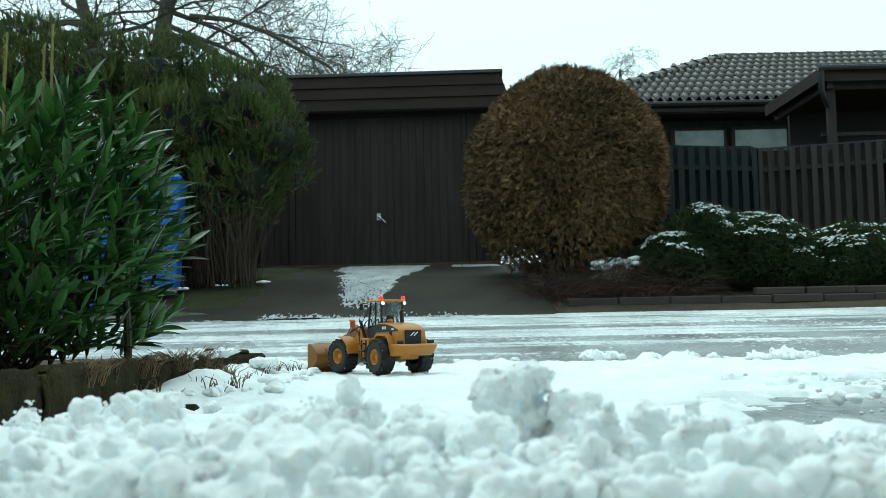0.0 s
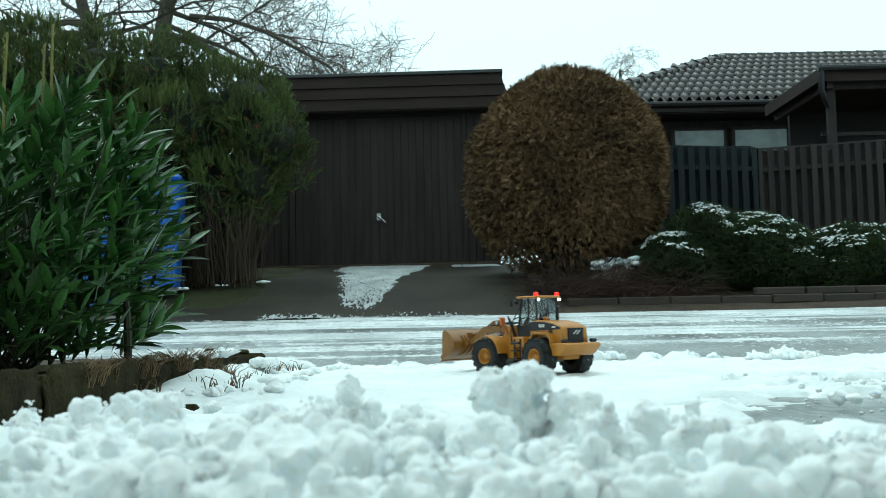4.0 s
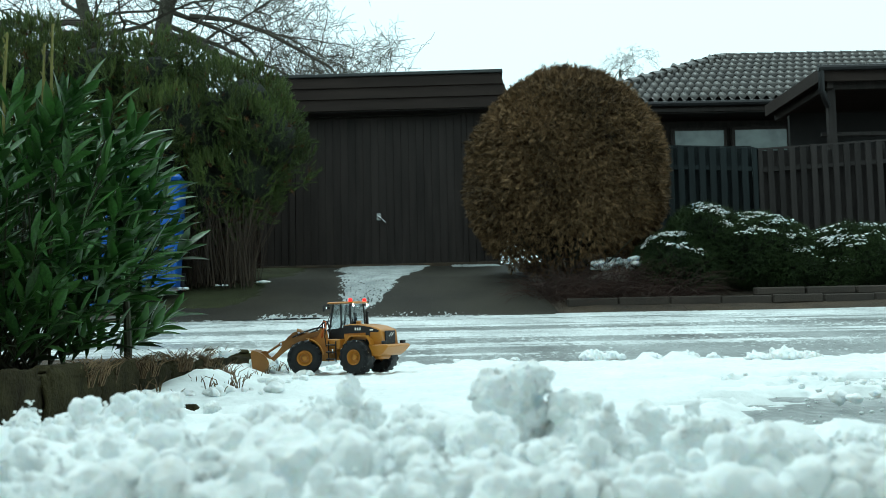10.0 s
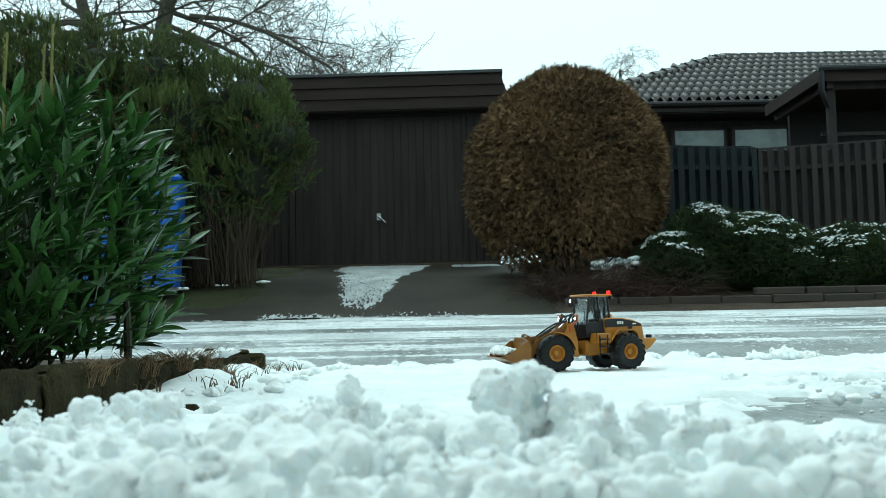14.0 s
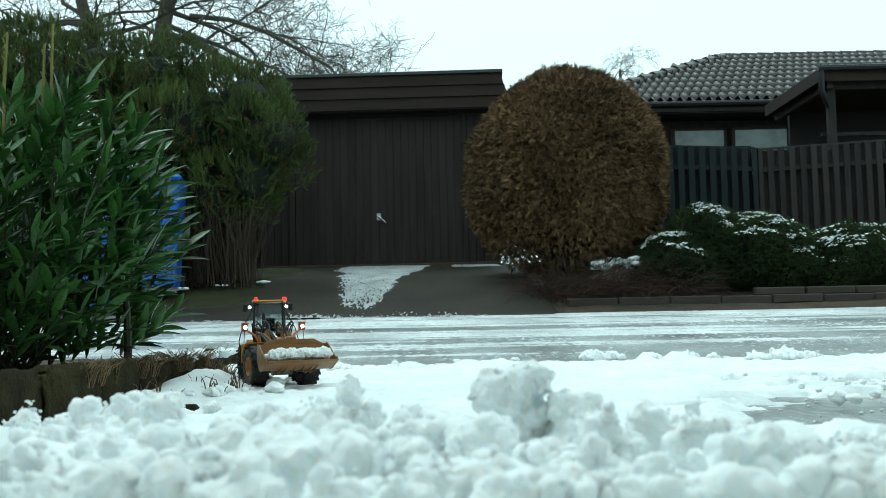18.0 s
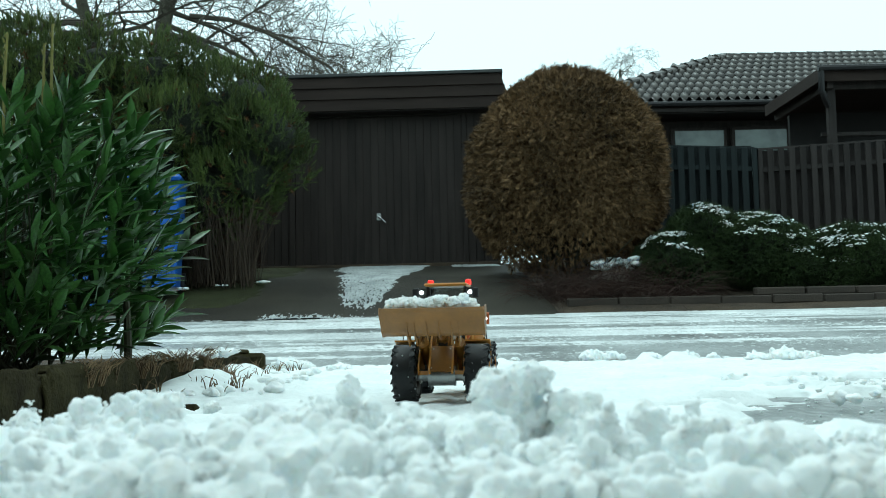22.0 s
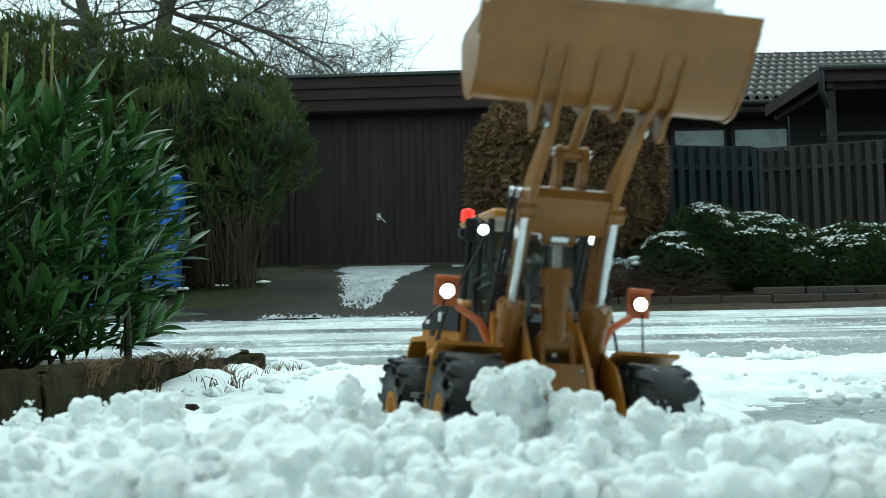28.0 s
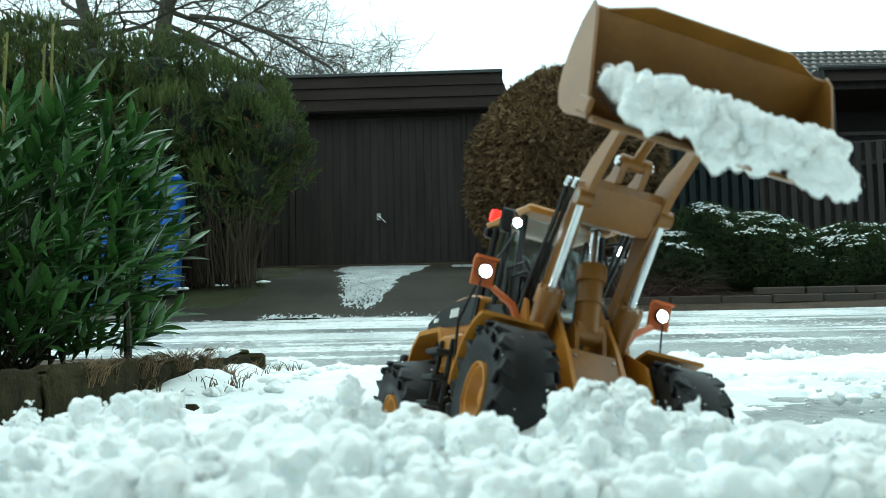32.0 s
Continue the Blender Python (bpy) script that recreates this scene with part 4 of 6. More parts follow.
bare_tree("distant pale birch without leaves", [((6.5, 36, 9.0), (0.1, 0, 1), 0.75, 0.02), ((6.35, 36, 9.0), (-0.3, 0, 1), 0.65, 0.02), ((6.7, 36, 9.0), (0.35, 0, 1), 0.6, 0.02)], 24, 4, TWIG, 0.0028,
          trunk=[([(6.5, 36, 1.5), (6.5, 36, 6.0), (6.5, 36, 9.2)], 0.12, 0.05)], droop=0.12)


# ---- laurel bush in the raised bed ----
def laurel_leaf():
    v, f = [], []
    for i, (x, w) in enumerate(((0, 0.01), (0.1, 0.032), (0.3, 0.1), (0.55, 0.125), (0.8, 0.08), (0.94, 0.028), (1.0, 0.004))):
        z = -0.13 * x * x
        v += [(x, -w, z + 0.35 * w), (x, 0, z), (x, w, z + 0.35 * w)]
        if i:
            k = 3 * i
            f += [(k - 3, k - 2, k + 1), (k - 3, k + 1, k), (k - 2, k - 1, k + 2), (k - 2, k + 2, k + 1)]
    return np.array(v), np.array(f)


def laurel():
    t = thing("laurel_bush", "glossy green cherry laurel in the raised bed", "shrub")
    r = np.random.default_rng(17)
    leafs, stems = [], Geo()
    tips = []
    for k in range(390):
        a, b = r.random() * 6.283, r.random()
        ex = math.sqrt(r.random())
        x = -1.15 + 0.52 * math.cos(a) * ex
        y = 2.62 + 0.42 * math.sin(a) * ex
        z = 0.12 + (0.55 + 0.08 * math.cos(a)) * b ** 0.9
        lim = (-0.765 if k % 4 else -0.69) - 0.06 * abs(z - 0.42) / 0.4
        if x > lim:
            x = lim - 0.05 * r.random()
        tips.append(Vector((x, y, z)))
    for p in tips:
        base = Vector((-1.1 + 0.05 * r.normal(), 2.62 + 0.05 * r.normal(), 0.05))
        mid = base.lerp(p, 0.55) + Vector((0, 0, -0.05))
        if len(leafs) % 4 == 0 and p.z > 0.3:
            stems.tube([base, mid, p], [0.004, 0.003, 0.002], 5, False)
        d = (p - mid).normalized()
        d = (d + Vector((0.45, -0.15, 0.5))).normalized()
        side = d.orthogonal().normalized()
        for j in range(9):
            ang = j * 2.4 + r.random()
            rad = side * math.cos(ang) + d.cross(side) * math.sin(ang)
            ld = (d * (0.6 + 0.08 * j) + rad * 0.72 + Vector((0.14, -0.1, -0.06))).normalized()
            at = p - d * 0.10 + d * 0.013 * j
            up = (Vector((0, 0, 1)) + 0.35 * Vector(r.normal(size=3))).normalized()
            s = up.cross(ld).normalized()
            u = ld.cross(s)
            size = 0.076 + 0.036 * r.random()
            if at.z + ld.z * size < 0.135 + 0.025 * r.normal():
                continue
            m = Matrix(((ld.x, s.x, u.x, at.x), (ld.y, s.y, u.y, at.y), (ld.z, s.z, u.z, at.z), (0, 0, 0, 1))) @ Matrix.Diagonal((size, size * 0.95, size, 1))
            leafs.append((at, m))
    part("stem_mass", stems, STEM, t)["kind"] = "stuff"
    lv, lf = laurel_leaf()
    leafs.sort(key=lambda q: q[0].y - q[0].x * 0.6)
    base_ob = None
    for at, m in leafs[:290]:
        if base_ob is None:
            base_ob = fast_mesh("leaf", lv, lf, LEAF, t, smooth=True)
            me = base_ob.data
            base_ob.matrix_basis = m
        else:
            ob = new("leaf", me)
            ob.parent = t
            ob.matrix_basis = m
    rest = np.array([np.array(m)[:3] for _, m in leafs[290:]])
    v, f = strewn(lv, lf, rest)
    fast_mesh("leaf_mass", v, f, LEAF_MASS, t, smooth=True)["kind"] = "stuff"
    for (x0, z0), (x1, z1) in (((-0.99, 0.72), (-0.988, 0.885)), ((-0.97, 0.74), (-0.968, 0.935)), ((-1.088, 0.78), (-1.081, 0.912))):
        stalk = Geo().tube([(x0, 2.5, z0 - 0.12), (x0, 2.5, z0), (x1, 2.5, z1)], [0.004, 0.0045, 0.003], 6)
        for q in range(9):
            z = z0 + (z1 - z0) * (q + 0.5) / 9
            stalk.tube([(x0, 2.5, z), (x0 + 0.007 * math.cos(q * 2.4), 2.5 + 0.007 * math.sin(q * 2.4), z + 0.012)], [0.003, 0.0015], 5)
        part("flower_stalk", stalk, BUD, t, "upright yellowish flower stalk")
    part("trunk", Geo().tube([(-0.83, 2.66, 0.02), (-0.825, 2.66, 0.12), (-0.83, 2.66, 0.24)], [0.012, 0.011, 0.009], 8), STEM, t)


laurel()

# ---- raised bed with its edging ----
bed = sheet("flower_bed", np.linspace(-4.0, -0.8, 120), np.linspace(1.0, 4.15, 120),
            lambda x, y: 0.055 + 0.04 * (fractal(x * 8, y * 8, 4, 81) - 0.5) - 0.2 * smoothstep(4.05, 4.15, y), SOIL)
tagged(bed, "dark soil in a raised planting bed", "flower bed", kind="structure")
edge = thing("bed_edging", "low mossy stone edging with leaf litter", "edging", kind="structure")
for k in range(9):
    y = 1.5 + 0.29 * k
    hgt = 0.1 - 0.004 * k + 0.016 * random.random()
    ev, ef = bumpy(ICO4, 300 + k, 0.05, 1.5)
    ev = np.sign(ev) * np.abs(ev) ** 0.38
    ev = ev * (1 + 0.16 * np.array([noise.fractal(Vector(q) * 4 + Vector((k * 5, 0, 0)), 0.7, 2.1, 4) for q in ev]))[:, None]
    ob = fast_mesh("stone", ev * np.array([0.04, 0.155, hgt / 2 + 0.01]), ef, STONE_MOSSY, edge, smooth=True)
    ob.matrix_basis = pose(-0.8 + 0.014 * random.random(), y, hgt / 2 - 0.02)
part("stone", Geo().box((0, 0, 0), (0.13, 0.17, 0.075), 0.012, pose(-0.775, 4.02, 0.03, 0, 0, 8)), STONE_MOSSY, edge, "rough corner block")
part("slab", Geo().box((0, 0, 0), (0.17, 0.1, 0.014), 0.005, pose(-0.85, 3.98, 0.078, 2, 3, 12)), STONE_MOSSY, edge, "thin dark slab lying on the corner")
part("stone", Geo().box((0, 0, 0), (0.05, 0.035, 0.03), 0.008, pose(-0.555, 2.2, -0.012, 0, 0, 5)), STONE_MOSSY, edge, "small mossy stone in the snow")


def grass_tuft(label, places, n, height, seed):
    r = np.random.default_rng(seed)
    g = Geo()
    for px, py, pz in places:
        for k in range(n):
            a, ln = r.random() * 6.28, height * (0.5 + r.random())
            w = Vector((math.cos(a), math.sin(a), 0))
            p = Vector((px, py, pz)) + w * 0.012 * r.random()
            g.tube([p, p + w * ln * 0.2 + Vector((0, 0, ln * 0.6)), p + w * ln * (0.35 + 0.5 * r.random()) + Vector((0, 0, ln * (0.75 + 0.2 * r.random())))], [0.0019, 0.0015, 0.0006], 3, False)
    ob = part("withered_grass", g, GRASS, None, smooth=False)
    tagged(ob, label, "grass", kind="stuff")


grass_tuft("tuft of withered straw-coloured grass in the snow", [(-0.665, 3.05, 0.01), (-0.655, 3.1, 0.01), (-0.68, 3.02, 0.01)], 16, 0.045, 3)
grass_tuft("withered grass hanging over the bed edging", [(-0.78 + 0.03 * rng.random(), 2.15 + 0.35 * (k % 4) + 0.2 * rng.random() ** 2, 0.045) for k in range(44)], 14, 0.05, 5)
grass_tuft("scattered dead stalks poking through the snow", [(-0.74 + 0.2 * rng.random(), 2.3 + 1.6 * rng.random(), 0.005) for k in range(30)], 4, 0.035, 6)

# snow lying on the edging and heaped at its corner
m = frames_along(rng.normal(size=(70, 3)) * np.array([1, 1, 0.15]), rng.normal(size=70) * 0.3, 0.015 * (0.5 + 0.9 * rng.random(70)),
                 np.stack([-0.80 + 0.03 * rng.normal(size=70), 2.9 + 1.0 * rng.random(70), 0.082 + 0.003 * rng.normal(size=70)], 1))
v, f = strewn(bumpy(ICO3, 3, 0.6, 2.6)[0] * np.array([1.3, 1.0, 0.4]), ICO3[1], m)
tagged(fast_mesh("snow_on_edging", v, f, SNOW, smooth=True), "thin broken snow lying on the edging stones", "snow", kind="stuff")

# ---- wheel loader model, 1:14.5 ----
PIVOT = Vector((0.061, 0, 0.1455))
PIN = Vector((0.1707, 0, -0.0892))
CRANK = Vector((0.113, 0, -0.018))
TILT_BASE = Vector((0.093, 0, 0.131))
LIFT_BASE = Vector((0.054, 0, 0.082))
LIFT_ARM = Vector((0.102, 0, -0.0437))
LUG = Vector((0.008, 0, 0.032))
LINK = 0.058
CRANK_UP, CRANK_DOWN = 0.036, 0.036
AXLE, TRACK, WHEEL_Z, WHEEL_R = 0.122, 0.0745, 0.0595, 0.0595


def wheel_parts(parent, side):
    """Hub with tyre and rim; the y axis is the axle, side +1 is the machine's left."""
    hub = part("wheel", Geo().lathe([(0.0, 0.016 * side), (0.008, 0.016 * side), (0.011, 0.012 * side), (0.011, 0.004 * side)], 20), YELLOW, parent)
    w = 0.0235
    prof = [(0.0255, -w + 0.004), (0.032, -w), (0.047, -w - 0.0008), (0.0535, -w + 0.002), (0.0568, -w + 0.0055), (0.0585, -0.011), (0.0585, 0.011), (0.0568, w - 0.0055), (0.0535, w - 0.002), (0.047, w + 0.0008), (0.032, w), (0.0255, w - 0.004), (0.0235, w - 0.008)]
    g = Geo().lathe([(r, y) for r, y in prof], 44)
    for s in (-1, 1):
        for k in range(16):
            a = 360 * (k + (0.5 if s > 0 else 0)) / 16
            m = pose(0, 0, 0, 0, -a, 0) @ pose(0.0561, s * 0.0135, 0, s * 24, 0, s * -5)
            g.box((0, 0, 0), (0.0046, 0.0205, 0.0125), 0.0014, m)
            m = pose(0, 0, 0, 0, -a + s * 0, 0) @ pose(0.0515, s * (w - 0.001), s * -0.0, s * 24, 0, s * 38)
            g.box((0, 0, 0.0 - 0.005), (0.007, 0.0022, 0.0095), 0.0009, m)
    tyre = recalc(part("tyre", g, RUBBER, hub, "black chunky-lugged rubber tyre"))
    rr = np.random.default_rng(5 if side > 0 else 6)
    crumbs = Geo()
    for k in range(34):
        a, y = 6.283 * rr.random(), w * (2 * rr.random() - 1)
        s0 = 0.0004 + 0.0011 * rr.random() ** 3
        rad = 0.0578 if abs(y) < 0.016 else 0.0558
        crumbs.box((rad * math.cos(a), y, rad * math.sin(a)), (2 * s0, 2 * s0, 2 * s0), s0 * 0.5)
    part("clinging_snow", crumbs, SNOW, tyre, "specks of snow on the tread")["kind"] = "stuff"
    s = side
    rim = Geo().lathe([(0.026, (w - 0.004) * s), (0.0262, (w + 0.0003) * s), (0.0245, (w + 0.0006) * s), (0.0238, (w - 0.002) * s), (0.0225, (w - 0.0025) * s), (0.0215, (w - 0.006) * s), (0.0195, 0.011 * s), (0.0165, 0.0085 * s), (0.011, 0.0085 * s), (0.0, 0.0095 * s)], 40)
    for k in range(10):
        a = 2 * math.pi * k / 10
        rim.lathe([(0.0, 0.0112 * s), (0.0013, 0.0112 * s), (0.0013, 0.008 * s)], 6, Matrix.Translation((0.0138 * math.cos(a), 0, 0.0138 * math.sin(a))))
    recalc(part("rim", rim, YELLOW, hub, "yellow dished wheel rim"))
    return hub


def build_loader():
    L = new("wheel_loader")
    tagged(L, "yellow radio-controlled model wheel loader with black tyres", "toy loader")
    P = {}

    def add(name, geo, mat, label="", parent=L, smooth=True):
        return recalc(part(name, geo, mat, parent, label, smooth))

    # rear frame
    ch = Geo().box((-0.09, 0, 0.075), (0.2, 0.07, 0.05), 0.006)
    ch.box((-0.02, 0, 0.062), (0.06, 0.045, 0.03), 0.004)
    add("rear_chassis", ch, YELLOW)
    ax = Geo().tube([(-AXLE, -0.06, WHEEL_Z), (-AXLE, 0.06, WHEEL_Z)], 0.013, 16).box((-AXLE, 0, WHEEL_Z), (0.045, 0.035, 0.035), 0.008)
    P["rear_axle"] = add("rear_axle", ax, STEEL_GREY)
    top = [(-0.052, 0.168), (-0.08, 0.172), (-0.12, 0.171), (-0.165, 0.164), (-0.196, 0.153), (-0.203, 0.147)]
    hood = Geo().prism([(-0.052, 0.095)] + top + [(-0.209, 0.1), (-0.207, 0.095)], -0.052, 0.052)
    hb = add("hood", hood, YELLOW, "yellow engine hood sloping to the rear")
    bev = hb.modifiers.new("edge", "BEVEL")
    bev.width, bev.segments, bev.limit_method = 0.005, 3, "ANGLE"
    for s in (-1, 1):
        band = Geo().prism([(-0.052, 0.139), (-0.052, 0.1655), (-0.08, 0.168), (-0.12, 0.1665), (-0.165, 0.1595), (-0.196, 0.149), (-0.196, 0.143), (-0.15, 0.142)], s * 0.0515, s * 0.0535)
        add("side_stripe", band, BLACK, "black stripe along the hood", hb)
        add("vent_panel", Geo().box((-0.152, s * 0.0528, 0.121), (0.017, 0.002, 0.047), 0.0005), BLACK, "", hb)
        mark = Geo()
        for k in range(3):
            mark.box((-0.112 - s * 0.009 * (k - 1), s * 0.0542, 0.1545), (0.0065, 0.001, 0.0095), 0.0004)
        add("maker_mark", mark, WHITE, "white block mark on the stripe", hb)
        add("model_mark", Geo().box((-0.168, s * 0.0542, 0.1505), (0.014, 0.001, 0.0045), 0.0003), WHITE, "small white bar on the stripe", hb)
    add("radiator_grille", Geo().box((-0.2075, 0, 0.124), (0.004, 0.062, 0.046), 0.001, pose(0, 0, 0)), BLACK, "black rear radiator grille", hb)
    grid = Geo()
    for k in range(9):
        grid.box((-0.2105, 0, 0.104 + 0.005 * k), (0.0015, 0.06, 0.0012))
    add("grille_slats", grid, BLACK, "", hb, False)
    for dy in (-0.004, 0.009):
        add("grille_mark", Geo().box((0, 0, 0), (0.001, 0.0028, 0.02), 0.0004, pose(-0.2125, dy - 0.004, 0.134, 50, 0, 0)), WHITE, "white slanted stripe on the grille", hb)
    cw = Geo().prism([(-0.165, 0.062), (-0.165, 0.1), (-0.238, 0.102), (-0.245, 0.095), (-0.222, 0.072), (-0.205, 0.062)], -0.072, 0.072)
    cwo = add("counterweight", cw, YELLOW, "yellow rear counterweight")
    bev = cwo.modifiers.new("edge", "BEVEL")
    bev.width, bev.segments, bev.limit_method = 0.003, 2, "ANGLE"
    for s in (-1, 1):
        add("tail_lamp", Geo().box((-0.222, s * 0.058, 0.108), (0.012, 0.022, 0.011), 0.002), BLACK, "black tail lamp housing")
        # stepped rear wing over the wheel
        wing = Geo().prism([(-0.178, 0.1), (-0.172, 0.118), (-0.155, 0.133), (-0.09, 0.134), (-0.066, 0.108), (-0.062, 0.094), (-0.067, 0.094), (-0.073, 0.107), (-0.093, 0.129), (-0.153, 0.128), (-0.167, 0.116), (-0.173, 0.1)], s * 0.05, s * 0.074)
        add("rear_wing", wing, YELLOW)
        tank = add("side_tank", Geo().box((-0.028, s * 0.06, 0.104), (0.056, 0.044, 0.034), 0.003), YELLOW)
        tread = Geo()
        for k in range(8):
            tread.box((-0.05 + 0.0063 * k, s * 0.06, 0.1215), (0.0022, 0.038, 0.0014), 0.0004)
        add("tread_plate", tread, YELLOW_WORN_SHADED, "ribbed yellow tread plate", tank)
        st = Geo()
        for z in (0.054, 0.078, 0.102):
            st.box((-0.026, s * 0.09, z), (0.034, 0.016, 0.0046), 0.001)
        st.box((-0.041, s * 0.084, 0.08), (0.004, 0.004, 0.07), 0.001).box((-0.011, s * 0.084, 0.08), (0.004, 0.004, 0.07), 0.001)
        add("step_ladder", st, BLACK, "black access steps", smooth=False)
        rail = Geo().tube([(0.0, s * 0.083, 0.095), (0.002, s * 0.087, 0.13), (0.004, s * 0.078, 0.165), (0.0, s * 0.056, 0.205), (-0.002, s * 0.047, 0.225)], 0.0015, 6)
        add("handrail", rail, BLACK)
    add("exhaust_stack", Geo().tube([(-0.1, -0.022, 0.165), (-0.1, -0.022, 0.205), (-0.104, -0.022, 0.215)], 0.0055, 12), BLACK, "black exhaust pipe")
    add("air_intake", Geo().tube([(-0.092, 0.018, 0.165), (-0.092, 0.018, 0.178)], [0.009, 0.009], 14).tube([(-0.092, 0.018, 0.178), (-0.092, 0.018, 0.183)], [0.011, 0.008], 14), YELLOW)
    # cab
    C0, C1, CW, Z0, Z1 = -0.078, 0.012, 0.045, 0.122, 0.242
    cab = Geo().prism([(C0, Z0 - 0.012), (C0, 0.166), (-0.03, 0.158), (0.0, 0.156), (0.018, 0.15), (0.014, 0.108), (-0.02, 0.104)], -CW, CW)
    cabo = add("cab_base", cab, BLACK, "black lower cab shell")
    for s in (-1, 1):
        for x0, x1, r in ((C0, C0 + 0.006, 0.0035), (-0.036, -0.034, 0.0028), (0.014, -0.002, 0.0035)):
            add("cab_pillar", Geo().tube([(x0, s * (CW - 0.002), 0.15), (x1, s * (CW - 0.004), Z1)], r, 6), BLACK, "", cabo)
        glass = Geo().add([(C0, s * (CW - 0.003), 0.155), (0.014, s * (CW - 0.003), 0.15), (-0.002, s * (CW - 0.005), Z1 - 0.001), (C0 + 0.006, s * (CW - 0.005), Z1 - 0.001),
                           (C0, s * (CW - 0.004), 0.155), (0.014, s * (CW - 0.004), 0.15), (-0.002, s * (CW - 0.006), Z1 - 0.001), (C0 + 0.006, s * (CW - 0.006), Z1 - 0.001)],
                          [(0, 1, 2, 3), (7, 6, 5, 4), (0, 4, 5, 1), (1, 5, 6, 2), (2, 6, 7, 3), (3, 7, 4, 0)])
        add("side_window", glass, CAB_GLASS, "", cabo, False)
    for xa, xb in ((0.014, -0.002), (C0, C0 + 0.006)):
        g = Geo().add([(xa, -CW + 0.006, 0.152), (xa, CW - 0.006, 0.152), (xb, CW - 0.007, Z1 - 0.001), (xb, -CW + 0.007, Z1 - 0.001),
                       (xa - 0.001, -CW + 0.006, 0.152), (xa - 0.001, CW - 0.006, 0.152), (xb - 0.001, CW - 0.007, Z1 - 0.001), (xb - 0.001, -CW + 0.007, Z1 - 0.001)],
                      [(0, 1, 2, 3), (7, 6, 5, 4), (0, 4, 5, 1), (1, 5, 6, 2), (2, 6, 7, 3), (3, 7, 4, 0)])
        add("windscreen", g, CAB_GLASS, "", cabo, False)
    seat = Geo().box((-0.045, 0, 0.163), (0.026, 0.03, 0.012), 0.003).box((-0.06, 0, 0.18), (0.008, 0.028, 0.036), 0.003).box((-0.045, 0, 0.156), (0.012, 0.012, 0.02), 0.002)
    add("seat", seat, BLACK, "", cabo)
    ring = [(0.0, 0.009 * math.cos(a), 0.009 * math.sin(a)) for a in [2 * math.pi * k / 14 for k in range(15)]]
    stw = Geo().tube(ring, 0.0012, 6, False, pose(-0.014, 0, 0.178, 0, -35, 0)).tube([(-0.014, 0, 0.178), (0.002, 0, 0.158)], 0.0018, 6)
    add("steering_wheel", stw, BLACK, "", cabo)
    roof = Geo().box((-0.034, 0, 0.2465), (0.11, 0.096, 0.007), 0.003)
    ro = add("cab_roof", roof, YELLOW, "thin yellow cab roof")
    for s in (-1, 1):
        be = Geo().lathe([(0.0065, 0.0), (0.0065, 0.007), (0.0055, 0.0105), (0.0, 0.012)], 16, pose(-0.076, s * 0.043, 0.2495, 90, 0, 0))
        be.lathe([(0.0, 0.0), (0.0065, 0.0)], 16, pose(-0.076, s * 0.043, 0.2495, 90, 0, 0))
        add("beacon", be, RED_LAMP, "glowing red roof beacon", ro)
        for x, y, z, d in ((0.0135, s * 0.0534, 0.2295, 1), (-0.086, s * 0.0425, 0.2375, -1)):
            hs = Geo().box((x - d * 0.003, y, z), (0.007, 0.014, 0.01), 0.002)
            lh = add("roof_lamp", hs, BLACK, "work lamp under the roof edge", ro)
            lens = Geo().lathe([(0.0, 0.0018), (0.003, 0.0015), (0.0045, 0.0)], 14, pose(x + d * 0.001, y, z, 0, 0, -90 * d))
            add("lens", lens, WHITE_LAMP, "lit white lamp lens", lh)
        mir = Geo().tube([(0.0, s * 0.046, 0.236), (0.02, s * 0.062, 0.24)], 0.0013, 6).box((0.02, s * 0.066, 0.228), (0.004, 0.013, 0.022), 0.002)
        add("wing_mirror", mir, BLACK, "black rear-view mirror", ro)
    # front frame
    fr = Geo()
    for s in (-1, 1):
        fr.prism([(0.03, 0.045), (0.035, 0.09), (0.045, 0.15), (0.054, 0.16), (0.068, 0.159), (0.085, 0.142), (0.113, 0.1155), (0.157, 0.066), (0.153, 0.058), (0.09, 0.058), (0.06, 0.045)], s * 0.0215, s * 0.0255)
        fr.prism([(0.035, 0.05), (0.036, 0.1), (0.048, 0.15), (0.056, 0.156), (0.066, 0.153), (0.08, 0.125), (0.118, 0.112), (0.148, 0.072), (0.144, 0.056), (0.1, 0.05)], s * 0.0455, s * 0.0485)
        fr.prism([(0.04, 0.056), (0.04, 0.062), (0.14, 0.064), (0.14, 0.056)], s * 0.0255, s * 0.0455)
    fr.prism([(0.02, 0.045), (0.03, 0.085), (0.07, 0.09), (0.135, 0.08), (0.143, 0.066), (0.09, 0.062), (0.06, 0.045)], -0.0215, 0.0215)
    front = add("front_frame", fr, YELLOW, "yellow front frame with the arm tower")
    plate = Geo().add([(0.112, -0.021, 0.114), (0.112, 0.021, 0.114), (0.155, 0.025, 0.064), (0.155, -0.025, 0.064), (0.109, -0.021, 0.112), (0.109, 0.021, 0.112), (0.152, 0.025, 0.062), (0.152, -0.025, 0.062)],
                      [(0, 1, 2, 3), (7, 6, 5, 4), (0, 4, 5, 1), (1, 5, 6, 2), (2, 6, 7, 3), (3, 7, 4, 0)])
    add("front_plate", plate, YELLOW_WORN_SHADED, "sloping yellow cover plate", front, False)
